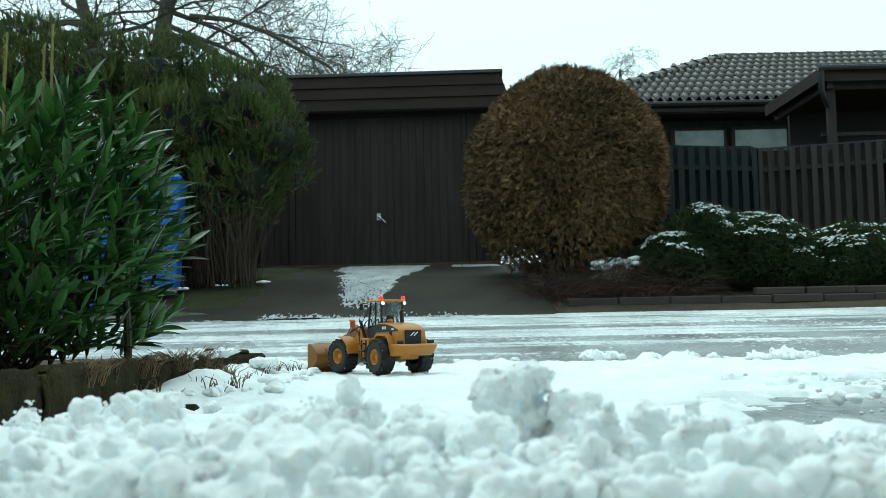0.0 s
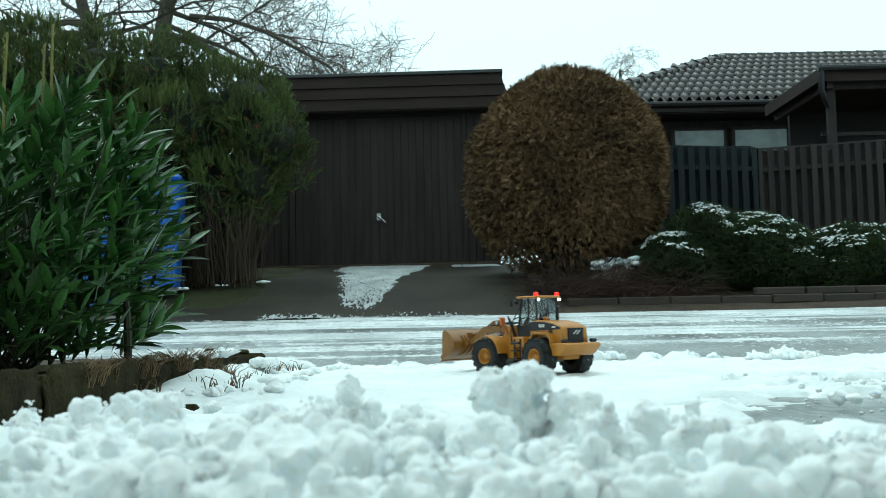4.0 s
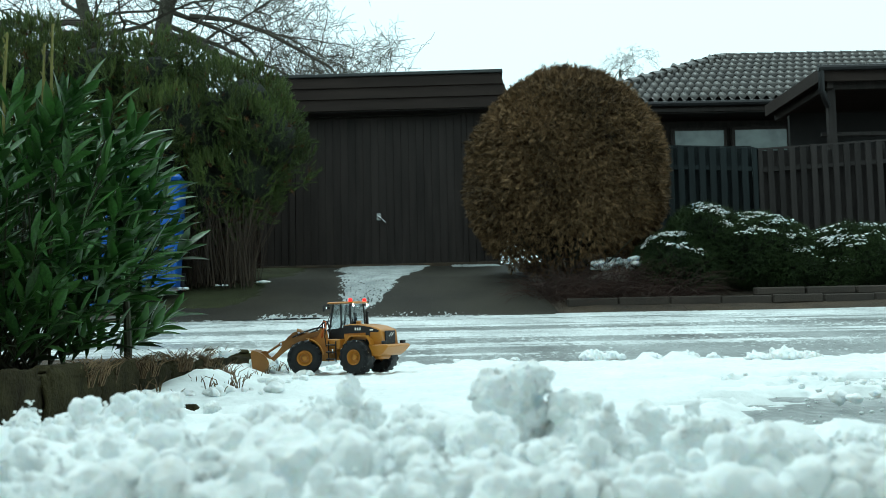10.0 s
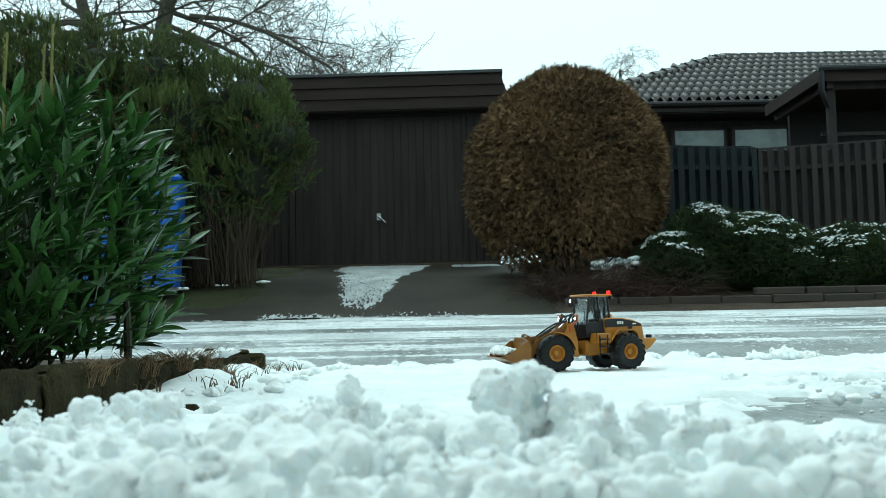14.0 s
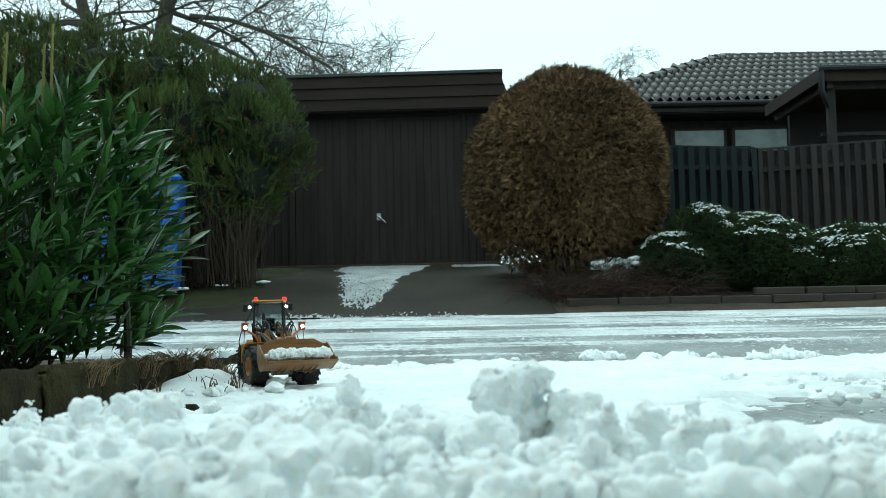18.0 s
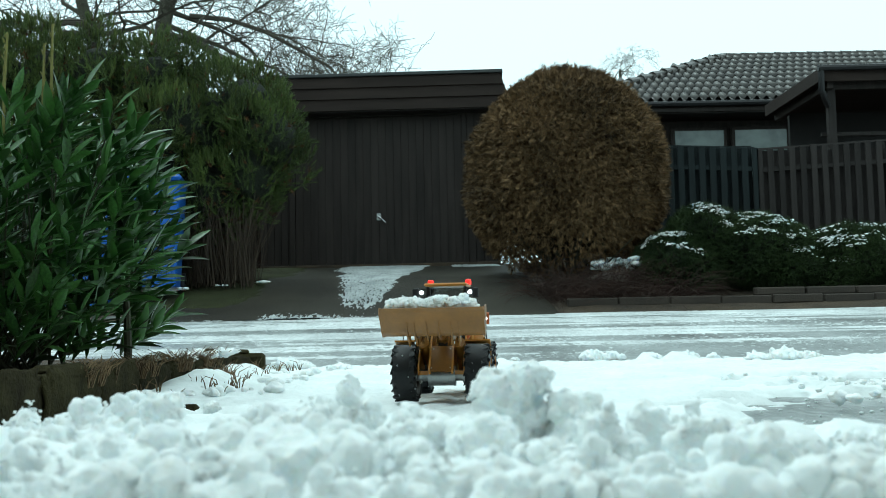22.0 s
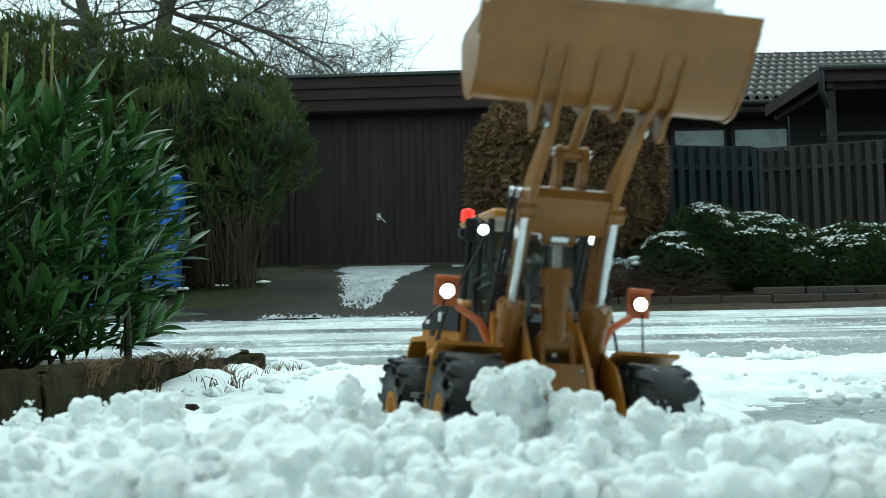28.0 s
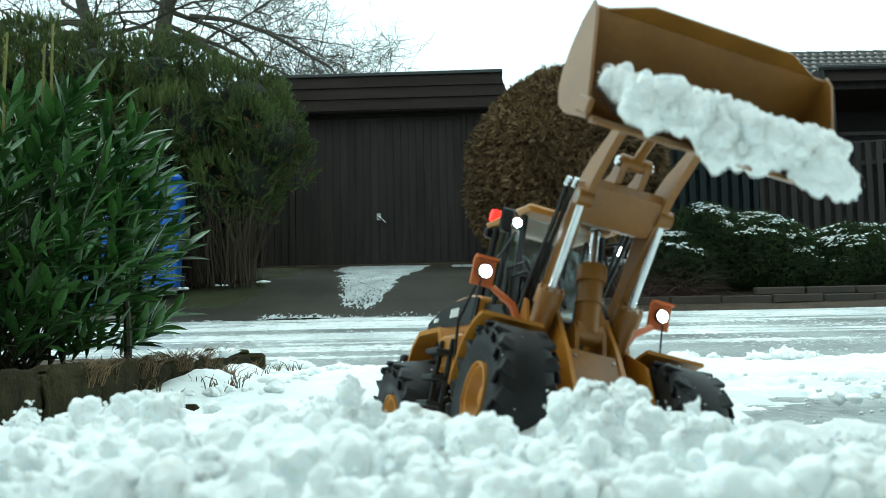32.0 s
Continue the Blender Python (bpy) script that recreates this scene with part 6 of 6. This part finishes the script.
# x, y, z, half width, half height, kind of clump
HEAPS = (
    (-0.360, 0.880, 0.075, 0.014, 0.026, 0),
    (-0.325, 0.860, 0.070, 0.015, 0.021, 0),
    (-0.373, 0.850, 0.069, 0.022, 0.020, 0),
    (-0.291, 0.840, 0.075, 0.023, 0.026, 0),
    (-0.256, 0.820, 0.080, 0.023, 0.031, 0),
    (-0.223, 0.800, 0.082, 0.019, 0.033, 1),
    (-0.238, 0.720, 0.073, 0.041, 0.024, 0),
    (-0.277, 0.700, 0.072, 0.029, 0.023, 0),
    (-0.181, 0.500, 0.075, 0.015, 0.026, 0),
    (-0.165, 0.540, 0.075, 0.025, 0.026, 0),
    (-0.213, 0.520, 0.075, 0.018, 0.026, 0),
    (-0.122, 0.500, 0.075, 0.015, 0.026, 0),
    (-0.178, 0.660, 0.073, 0.030, 0.024, 0),
    (-0.140, 0.660, 0.075, 0.026, 0.026, 0),
    (-0.192, 0.450, 0.073, 0.016, 0.024, 0),
    (-0.145, 0.440, 0.074, 0.016, 0.025, 0),
    (-0.121, 0.440, 0.072, 0.016, 0.023, 0),
    (-0.130, 0.760, 0.076, 0.028, 0.027, 0),
    (-0.095, 0.750, 0.079, 0.024, 0.030, 0),
    (-0.070, 0.740, 0.090, 0.013, 0.042, 2),
    (-0.054, 0.730, 0.080, 0.013, 0.031, 0),
    (-0.073, 0.520, 0.079, 0.036, 0.030, 1),
    (-0.104, 0.540, 0.075, 0.019, 0.026, 0),
    (-0.046, 0.550, 0.073, 0.019, 0.024, 0),
    (-0.020, 0.660, 0.075, 0.023, 0.026, 1),
    (-0.007, 0.490, 0.076, 0.019, 0.027, 0),
    (-0.015, 0.430, 0.073, 0.012, 0.024, 0),
    (-0.044, 0.440, 0.073, 0.018, 0.024, 0),
    (-0.087, 0.440, 0.073, 0.016, 0.024, 0),
    (0.021, 0.640, 0.076, 0.025, 0.027, 1),
    (0.008, 0.460, 0.076, 0.016, 0.027, 0),
    (0.026, 0.440, 0.073, 0.018, 0.024, 0),
    (0.054, 0.560, 0.073, 0.018, 0.024, 0),
    (0.090, 0.690, 0.081, 0.026, 0.032, 0),
    (0.086, 0.600, 0.079, 0.017, 0.030, 1),
    (0.128, 0.640, 0.080, 0.014, 0.031, 1),
    (0.147, 0.615, 0.083, 0.009, 0.034, 0),
    (0.140, 0.575, 0.078, 0.017, 0.029, 1),
    (0.101, 0.600, 0.074, 0.018, 0.025, 0),
    (0.168, 0.600, 0.073, 0.018, 0.024, 0),
    (0.153, 0.500, 0.075, 0.021, 0.026, 0),
    (0.198, 0.570, 0.071, 0.019, 0.022, 0),
    (0.227, 0.590, 0.072, 0.021, 0.023, 0),
    (0.260, 0.610, 0.072, 0.022, 0.023, 0),
    (0.072, 0.480, 0.073, 0.016, 0.024, 0),
    (0.089, 0.450, 0.072, 0.015, 0.023, 0),
    (0.115, 0.460, 0.071, 0.018, 0.022, 0),
    (0.173, 0.480, 0.070, 0.018, 0.021, 0),
    (0.198, 0.480, 0.071, 0.018, 0.022, 0),
    (0.050, 0.440, 0.072, 0.016, 0.023, 0),
)
KINDS = ("rounded clump of soft ploughed snow", "blunt square-edged clump of packed snow", "tall tapering spire of crumbly snow")
for k, (x, y, z, sx, sz, q) in enumerate(HEAPS):
    if y < 0.56:
        sx, sz = sx * 1.45, sz * 1.08
    if q == 2:
        cells = [((0, 0, -0.4 * sz), (sx * 1.3, sx * 1.2, sz * 0.6), 0), ((0, 0, 0.1 * sz), (sx, sx, sz * 0.5), 0), ((sx * 0.1, 0, 0.55 * sz), (sx * 0.6, sx * 0.6, sz * 0.42), 0)]
    else:
        cells = [((0, 0, 0), (sx, sx * 0.85, sz), 0.3 * q if q or y > 0.56 else 0.18)]
    clump(KINDS[q], cells, 400 + k, (x, y, z), 0, 0.0011 if sx < 0.025 else 0.0014, 0.3 if y < 0.56 else 0.8, 0.021 if y < 0.56 else 0.012)
r6 = np.random.default_rng(66)
for k in range(70):
    x, y = -0.45 + 0.9 * r6.random(), 0.42 + 0.75 * r6.random()
    s = 0.005 + 0.007 * r6.random() ** 2
    crumb("small loose clump of snow", (x, y, float(bank_height(np.array([x]), np.array([y]))[0]) + 0.2 * s), (s, s * 1.1, s * 0.9), 100 + k, 360 * r6.random(), 0.4, 1.3, ICO3)
# loose lumps along the ploughed edge by the street
for x, y, s in ((-0.64, 4.12, 0.05), (-0.58, 4.12, 0.035), (-0.69, 4.2, 0.03), (-0.43, 3.85, 0.022), (-0.40, 3.9, 0.03), (0.62, 4.35, 0.05), (0.72, 4.4, 0.04), (0.87, 4.35, 0.035), (1.02, 4.3, 0.035), (1.33, 4.0, 0.055), (1.22, 4.0, 0.04), (1.44, 4.05, 0.035), (1.1, 4.2, 0.025), (0.3, 4.4, 0.02), (0.05, 4.3, 0.018), (-0.2, 4.1, 0.02),
                (0.88, 2.6, 0.014), (1.0, 2.4, 0.012), (1.12, 2.5, 0.018), (1.2, 2.45, 0.02), (1.24, 2.6, 0.016), (0.75, 2.75, 0.01), (-0.47, 2.05, 0.018)):
    if s >= 0.03:
        clump("ragged lump of ploughed snow on the forecourt", [((0, 0, 0), (s * 1.2, s, s * 0.62), 0), ((s * 0.9, 0, -0.1 * s), (s * 0.7, s * 0.7, s * 0.42), 0)], int(500 + x * 100), (x, y, 0.3 * s), 0, s / 16, 0.6, s * 0.25)
    else:
        crumb("lump of ploughed snow on the forecourt", (x, y, 0.35 * s), (s, s * 0.9, s * 0.75), int(500 + x * 100), 0, 0.45, 1.4, ICO4)

for k in range(46):
    x, y = 0.72 + 0.75 * r6.random(), 1.75 + 1.2 * r6.random()
    s = 0.006 + 0.013 * r6.random() ** 2
    crumb("crumb of snow on the bare wet patch", (x, y, 0.004), (s * 1.2, s, s * 0.8), 800 + k, 360 * r6.random(), 0.45, 1.4, ICO3)

for k in range(60):
    x, y = -0.76 + 0.34 * r6.random(), 2.45 + 1.25 * r6.random()
    s = 0.007 + 0.016 * r6.random() ** 2
    crumb("rough lump of old snow beside the edging", (x, y, 0.012 * r6.random()), (s * 1.3, s, s * 0.8), 900 + k, 360 * r6.random(), 0.45, 1.4, ICO3)

for x, y, z, w in ((-3.06, 11.5, 0.64, 0.1), (-2.95, 11.55, 0.64, 0.06), (-2.62, 11.75, 0.68, 0.035), (-2.53, 11.75, 0.68, 0.04), (-2.12, 12.0, 0.72, 0.07), (-2.2, 12.05, 0.72, 0.04)):
    crumb("scrap of snow at the foot of the pine", (x, y, z), (w, w * 0.5, w * 0.3), int(700 + 40 * x), 0, 0.45, 1.4, ICO3)

# ice crumbs in the slush and on the wet ground

def crumbs(name, label, n, xs, ys, smallest, largest, seed, mat):
    r = np.random.default_rng(seed)
    y = ys[0] + (ys[1] - ys[0]) * r.random(n)
    x = (xs[0] + (xs[1] - xs[0]) * r.random(n)) * np.where(ys[0] > 4, y / ys[1], 1)
    keep = fractal(x * 0.9, y * 3.0, 4, seed) + 0.25 * r.random(n) > 0.56
    x, y = x[keep], y[keep]
    z = road_z(y) + (0.001 if ys[0] > 4 else -0.019)
    s = smallest + (largest - smallest) * r.random(len(x)) ** 3
    m = frames_along(np.stack([np.ones(len(x)), 0.6 * r.normal(size=len(x)), np.zeros(len(x))], 1), np.zeros(len(x)), s, np.stack([x, y, z], 1))
    v, f = strewn(bumpy(ICO1, seed, 0.4, 2.0)[0] * np.array([1.5, 1.0, 0.75]), ICO1[1], m)
    tagged(fast_mesh(name, v, f, mat, smooth=True), label, "slush", kind="stuff")


crumbs("ice_crumbs", "grains of grey-white ice in the street slush", 10000, (-4.6, 4.6), (4.6, 9.6), 0.003, 0.011, 71, SLUSH)
crumbs("ice_crumbs", "fine grains of ice on the bare wet ground", 1500, (0.2, 2.2), (1.4, 3.5), 0.0008, 0.0042, 72, SNOW_OLD)

# ---- roof tiles of the house ----
def roof_tiles():
    ye, ze = HOUSE_EAVE
    yr, zr = HOUSE_RIDGE
    slope = math.atan2(zr - ze, yr - ye)
    length, rows, width = math.hypot(zr - ze, yr - ye), 9, 0.188
    step = length / rows
    tv, tf = pan_tile(width, step * 1.12)
    places = []
    for j in range(rows):
        s = j * step
        y, z = ye + s * math.cos(slope), ze + s * math.sin(slope)
        hip = 2.4 + 4.5 * s / length
        x = 2.45
        while x < 12.6:
            if x > hip + 0.05:
                places.append((x, y, z + 0.004 * random.random(), j))
            x += width
    shared, rest = None, Geo()
    for n, (x, y, z, j) in enumerate(sorted(places, key=lambda q: abs(q[0] - 6.2))):
        m = pose(x, y, z, math.degrees(slope), 0, 0)
        if n < 300:
            if shared is None:
                ob = linked("tile", tv, tf, TILE, HOUSE_ROOF, sharp=0)
                shared = ob.data
            else:
                ob = new("tile", shared)
                ob.parent = HOUSE_ROOF
            ob.matrix_basis = m
        else:
            rest.add(tv, tf, m)
    tagged(part("tile_rest", rest, TILE, HOUSE_ROOF), kind="stuff")


roof_tiles()

# ---- movement ----
def bucket_snow():
    out = []
    r = np.random.default_rng(77)
    for k in range(84):
        y = -0.076 + 0.152 * (k % 21) / 20
        row = k // 21
        s = ((0.015 + 0.006 * r.random()) * (1 - 0.13 * row), 0.011 + 0.005 * r.random(), 0.0095 + 0.004 * r.random())
        v, f = lobed([((0, 0, 0), np.array(s) * 1.08, 0)], 200 + k, 0.45)
        ob = fast_mesh("snow_lump", v, f, SNOW, smooth=True)
        skin = ob.modifiers.new("melt", "REMESH")
        skin.mode, skin.voxel_size, skin.use_smooth_shade = "VOXEL", 0.0011, True
        tagged(ob, "lump of scooped white snow", "snow", group="snow in the bucket")
        out.append((ob, Vector((0.041 + 0.0145 * row + 0.004 * r.normal(), y + 0.003 * r.normal(), 0.0195 - 0.001 * row + 0.002 * r.normal())), r.random(3)))
    return out


LOAD = bucket_snow()


def smooth_track(rows, t, k):
    """Monotone cubic through column k of rows."""
    ts = [q[0] for q in rows]
    if t <= ts[0]:
        return rows[0][k]
    if t >= ts[-1]:
        return rows[-1][k]
    i = max(j for j in range(len(ts)) if ts[j] <= t)

    def slope(j):
        if j == 0 or j == len(ts) - 1:
            return 0.0
        a = (rows[j][k] - rows[j - 1][k]) / (ts[j] - ts[j - 1])
        b = (rows[j + 1][k] - rows[j][k]) / (ts[j + 1] - ts[j])
        return 0.0 if a * b <= 0 else 2 * a * b / (a + b)

    h = ts[i + 1] - ts[i]
    s = (t - ts[i]) / h
    return ((2 * s ** 3 - 3 * s * s + 1) * rows[i][k] + (s ** 3 - 2 * s * s + s) * h * slope(i)
            + (3 * s * s - 2 * s ** 3) * rows[i + 1][k] + (s ** 3 - s * s) * h * slope(i + 1))


def aim(p, q):
    """A pose at p whose x axis points to q and whose y axis lies level."""
    x = (q - p).normalized()
    y = Vector((0, 1, 0))
    z = x.cross(y).normalized()
    y = z.cross(x)
    return Matrix(((x.x, y.x, z.x, p.x), (x.y, y.y, z.y, p.y), (x.z, y.z, z.z, p.z), (0, 0, 0, 1)))


def crank_angle(centre, lug, last):
    """Turn of the bell crank at which its lower end is one link away from the bucket's lug."""
    best, turn = 1e9, last
    for k in range(-80, 81):
        a = last + radians(k * 0.75)
        low = centre + Vector((math.sin(a) * -CRANK_DOWN, 0, -math.cos(a) * CRANK_DOWN))
        e = abs((lug - low).length - LINK) + 0.00002 * abs(k)
        if e < best:
            best, turn = e, a
    return turn


def motions():
    # seconds, x, y, z, heading, nose up, lean, articulation
    drive = [
        (0.0, -0.219, 3.514, 0.003, 123.5, 0.2, 0.2, 8.1),
        (1.0, -0.354, 3.643, 0.005, 134.1, -0.1, -0.1, -1.5),
        (2.0, -0.274, 3.567, 0.004, 141.6, 0.0, -0.0, 1.7),
        (3.0, 0.016, 3.440, 0.001, 131.6, -0.0, -0.0, 3.7),
        (3.5, 0.152, 3.384, -0.000, 124.7, -0.0, 0.0, 9.3),
        (5.5, 0.563, 3.056, -0.001, 126.4, 0.0, 0.1, 6.4),
        (6.0, 0.524, 3.112, 0.000, 128.9, -0.3, -0.1, 5.9),
        (7.0, 0.285, 3.197, -0.001, 130.9, 0.2, 0.1, 4.0),
        (8.0, 0.069, 3.339, -0.001, 128.9, 0.2, 0.2, 7.6),
        (9.0, -0.174, 3.508, 0.003, 134.1, -0.0, -0.1, -4.8),
        (10.0, -0.367, 3.583, 0.001, 150.5, -0.1, -0.2, 35.9),
        (11.0, -0.365, 3.568, 0.001, 151.6, -0.1, -0.2, 33.5),
        (12.0, -0.253, 3.531, 0.003, 157.1, -0.3, -0.2, 14.4),
        (13.0, 0.108, 3.415, 0.003, 176.2, -0.0, 0.1, -9.2),
        (14.0, 0.461, 3.402, 0.005, 204.5, 0.1, 0.0, -13.3),
        (14.5, 0.400, 3.426, 0.005, 198.8, 0.0, 0.1, -7.6),
        (16.5, -0.313, 3.389, 0.000, 206.7, 0.0, 0.0, 25.1),
        (17.0, -0.452, 3.213, -0.001, 227.0, 0.2, 0.1, 32.6),
        (18.0, -0.520, 3.022, -0.003, 275.5, 0.2, 0.4, 20.9),
        (19.0, -0.336, 2.770, -0.003, 301.6, 0.2, -0.4, 2.8),
        (20.0, -0.116, 2.660, 0.000, 304.1, -0.2, 0.0, -9.5),
        (21.0, 0.028, 2.413, 0.001, 285.8, 0.1, -0.2, -14.2),
        (22.0, 0.005, 2.243, 0.004, 264.1, 0.1, -0.1, 0.4),
        (23.0, -0.019, 2.044, 0.004, 267.4, 0.1, -0.2, 0.6),
        (24.0, -0.019, 1.788, 0.005, 266.7, 0.2, -0.1, 7.4),
        (24.5, 0.006, 1.654, 0.006, 269.0, 0.2, -0.4, 3.2),
        (25.0, 0.014, 1.585, 0.005, 270.6, 0.4, -0.2, -3.5),
        (25.5, 0.003, 1.472, 0.005, 269.2, 0.1, -0.2, -3.7),
        (27.5, 0.036, 1.024, 0.003, 285.5, -1.0, 0.5, -6.0),
        (28.0, 0.066, 0.930, 0.012, 285.0, 0.6, -4.9, -6.6),
        (28.5, 0.104, 0.823, 0.030, 285.5, 9.8, -16.4, -4.4),
        (29.0, 0.115, 0.807, 0.028, 285.2, 8.5, -16.5, -3.4),
        (30.0, 0.092, 0.858, 0.024, 289.3, 6.8, -15.8, -3.4),
        (30.5, 0.079, 0.893, 0.020, 289.4, 5.6, -15.2, -2.9),
        (31.0, 0.065, 0.925, 0.018, 288.7, 4.0, -15.0, -2.1),
        (31.5, 0.063, 0.924, 0.018, 289.0, 3.8, -14.6, -2.4),
        (32.0, 0.064, 0.926, 0.017, 289.1, 3.5, -14.3, -2.5),
    ]
    # seconds, arm lift, bucket curl
    reach = [
        (0.0, 1.5, -35.0), (1.0, 1.5, -35.0), (2.0, 1.5, -34.0), (2.6, 6.0, -33.0), (3.0, 14.0, -32.0), (5.5, 15.0, -32.0), (6.0, 13.0, -32.0), (6.6, 4.0, -33.0), (7.0, -1.5, -34.0), (9.0, -1.5, -37.0), (10.0, 0.0, -42.0), (10.4, -1.5, -39.0), (10.9, -14.0, 13.0), (12.0, -15.0, 24.0), (13.0, -16.0, 28.0), (14.0, -11.0, 20.0), (14.5, -10.0, 15.0), (16.5, -7.5, 26.0), (17.0, -5.0, 23.0), (18.0, -3.0, 23.0), (19.0, 2.0, 26.0), (20.0, 6.0, 37.0), (21.0, 13.5, 42.0), (22.0, 21.5, 46.0), (23.0, 30.0, 48.0), (24.0, 39.0, 52.0), (24.5, 44.0, 55.0), (25.0, 52.5, 59.0), (25.5, 59.0, 59.0), (27.5, 74.5, 46.0), (28.0, 77.0, 51.5), (29.0, 77.5, 51.0), (30.0, 77.0, 52.0), (30.5, 77.5, 48.5), (31.0, 78.0, 24.0), (31.5, 77.5, 13.5), (31.7, 77.5, 5.5), (32.0, 77.5, -24.0)]
    steps = [0.1 * k for k in range(321)]
    body, keys = [], {}
    spin = {id(w[0]): 0.0 for w in LP["wheels"]}
    last_spot, crank_turn = {}, 0.3
    names = ["front", "arm", "crank", "link", "tilt_ram", "tilt_rod", "bucket"]
    rows = {n: [] for n in names}
    lift = [[], [], [], []]
    wheel_rows, axle_rows = [[] for _ in LP["wheels"]], []
    bucket_world = []
    for t in steps:
        x, y, z, head, nose, lean, art = [smooth_track(drive, t, k) for k in range(1, 8)]
        th, be = radians(smooth_track(reach, t, 1)), radians(smooth_track(reach, t, 2))
        root = Matrix.Translation((x, y, z)) @ Matrix.Rotation(radians(head), 4, "Z") @ Matrix.Rotation(-radians(nose), 4, "Y") @ Matrix.Rotation(radians(lean), 4, "X")
        body.append((t, root))
        G = Matrix.Rotation(radians(art), 4, "Z")
        rows["front"].append((t, G))
        A = Matrix.Translation(PIVOT) @ Matrix.Rotation(-th, 4, "Y")
        rows["arm"].append((t, G @ A))
        pin = A @ PIN
        B = Matrix.Translation(pin) @ Matrix.Rotation(-be, 4, "Y")
        rows["bucket"].append((t, G @ B))
        bucket_world.append(root @ G @ B)
        centre, lug = A @ CRANK, B @ LUG
        crank_turn = crank_angle(centre, lug, crank_turn)
        K = Matrix.Translation(centre) @ Matrix.Rotation(crank_turn, 4, "Y")
        rows["crank"].append((t, G @ K))
        rows["link"].append((t, G @ aim(K @ Vector((0, 0, -CRANK_DOWN)), lug)))
        top = K @ Vector((0, 0, CRANK_UP))
        rows["tilt_ram"].append((t, G @ aim(TILT_BASE, top)))
        rows["tilt_rod"].append((t, G @ Matrix.Translation(top - TILT_BASE) @ aim(TILT_BASE, top)))
        for i, s in enumerate((1, -1)):
            off = Vector((0, s * 0.037, 0))
            p, q = LIFT_BASE + off, A @ LIFT_ARM + off
            lift[i].append((t, G @ aim(p, q)))
            lift[2 + i].append((t, G @ Matrix.Translation(q - p) @ aim(p, q)))
        hub = Matrix.Translation((-AXLE, 0, WHEEL_Z))
        swing = hub @ Matrix.Rotation(-radians(lean), 4, "X") @ hub.inverted()
        axle_rows.append((t, swing))
        for i, (w, wx, s) in enumerate(LP["wheels"]):
            local = (G if wx > 0 else swing) @ Matrix.Translation((wx, s * TRACK, WHEEL_Z))
            spot = (root @ local).translation
            fwd = (root @ local).to_3x3() @ Vector((1, 0, 0))
            if i in last_spot:
                spin[id(w)] += (spot - last_spot[i]).dot(fwd) / WHEEL_R
            last_spot[i] = spot
            wheel_rows[i].append((t, local @ Matrix.Rotation(spin[id(w)], 4, "Y")))
    walk(LOADER, body)
    walk(LP["rear_axle"], axle_rows)
    for n in names:
        walk(LP[n], rows[n])
    for i in (0, 1):
        walk(LP["lift_ram"][i], lift[i])
        walk(LP["lift_rod"][i], lift[2 + i])
    for (w, wx, s), r in zip(LP["wheels"], wheel_rows):
        walk(w, r)
    # scooped snow: lies on the ground, rides in the bucket, slides out at the end
    scoop = 108
    for ob, place, chance in LOAD:
        lie = bucket_world[scoop].copy()
        r = []
        for k, t in enumerate(steps):
            m = bucket_world[max(k, scoop)] @ Matrix.Translation(place)
            u = t - 31.66 - 0.14 * chance[0]
            if u > 0:
                m = Matrix.Translation((0.02 * u, -0.03 * u, -0.22 * u * u * (0.2 + chance[1]))) @ m @ Matrix.Translation((0.045 * u * (0.3 + chance[2]), 0, 0))
            r.append((t, m))
        walk(ob, r)
    # the lump that the front wheel pushes over
    here = CHUNK.matrix_basis.copy()
    there = pose(0.103, 0.675, 0.093, 6, 10, 20)
    walk(CHUNK, [(0.0, here), (28.0, here), (28.25, here.lerp(there, 0.6)), (28.5, there), (32.0, there)])


motions()
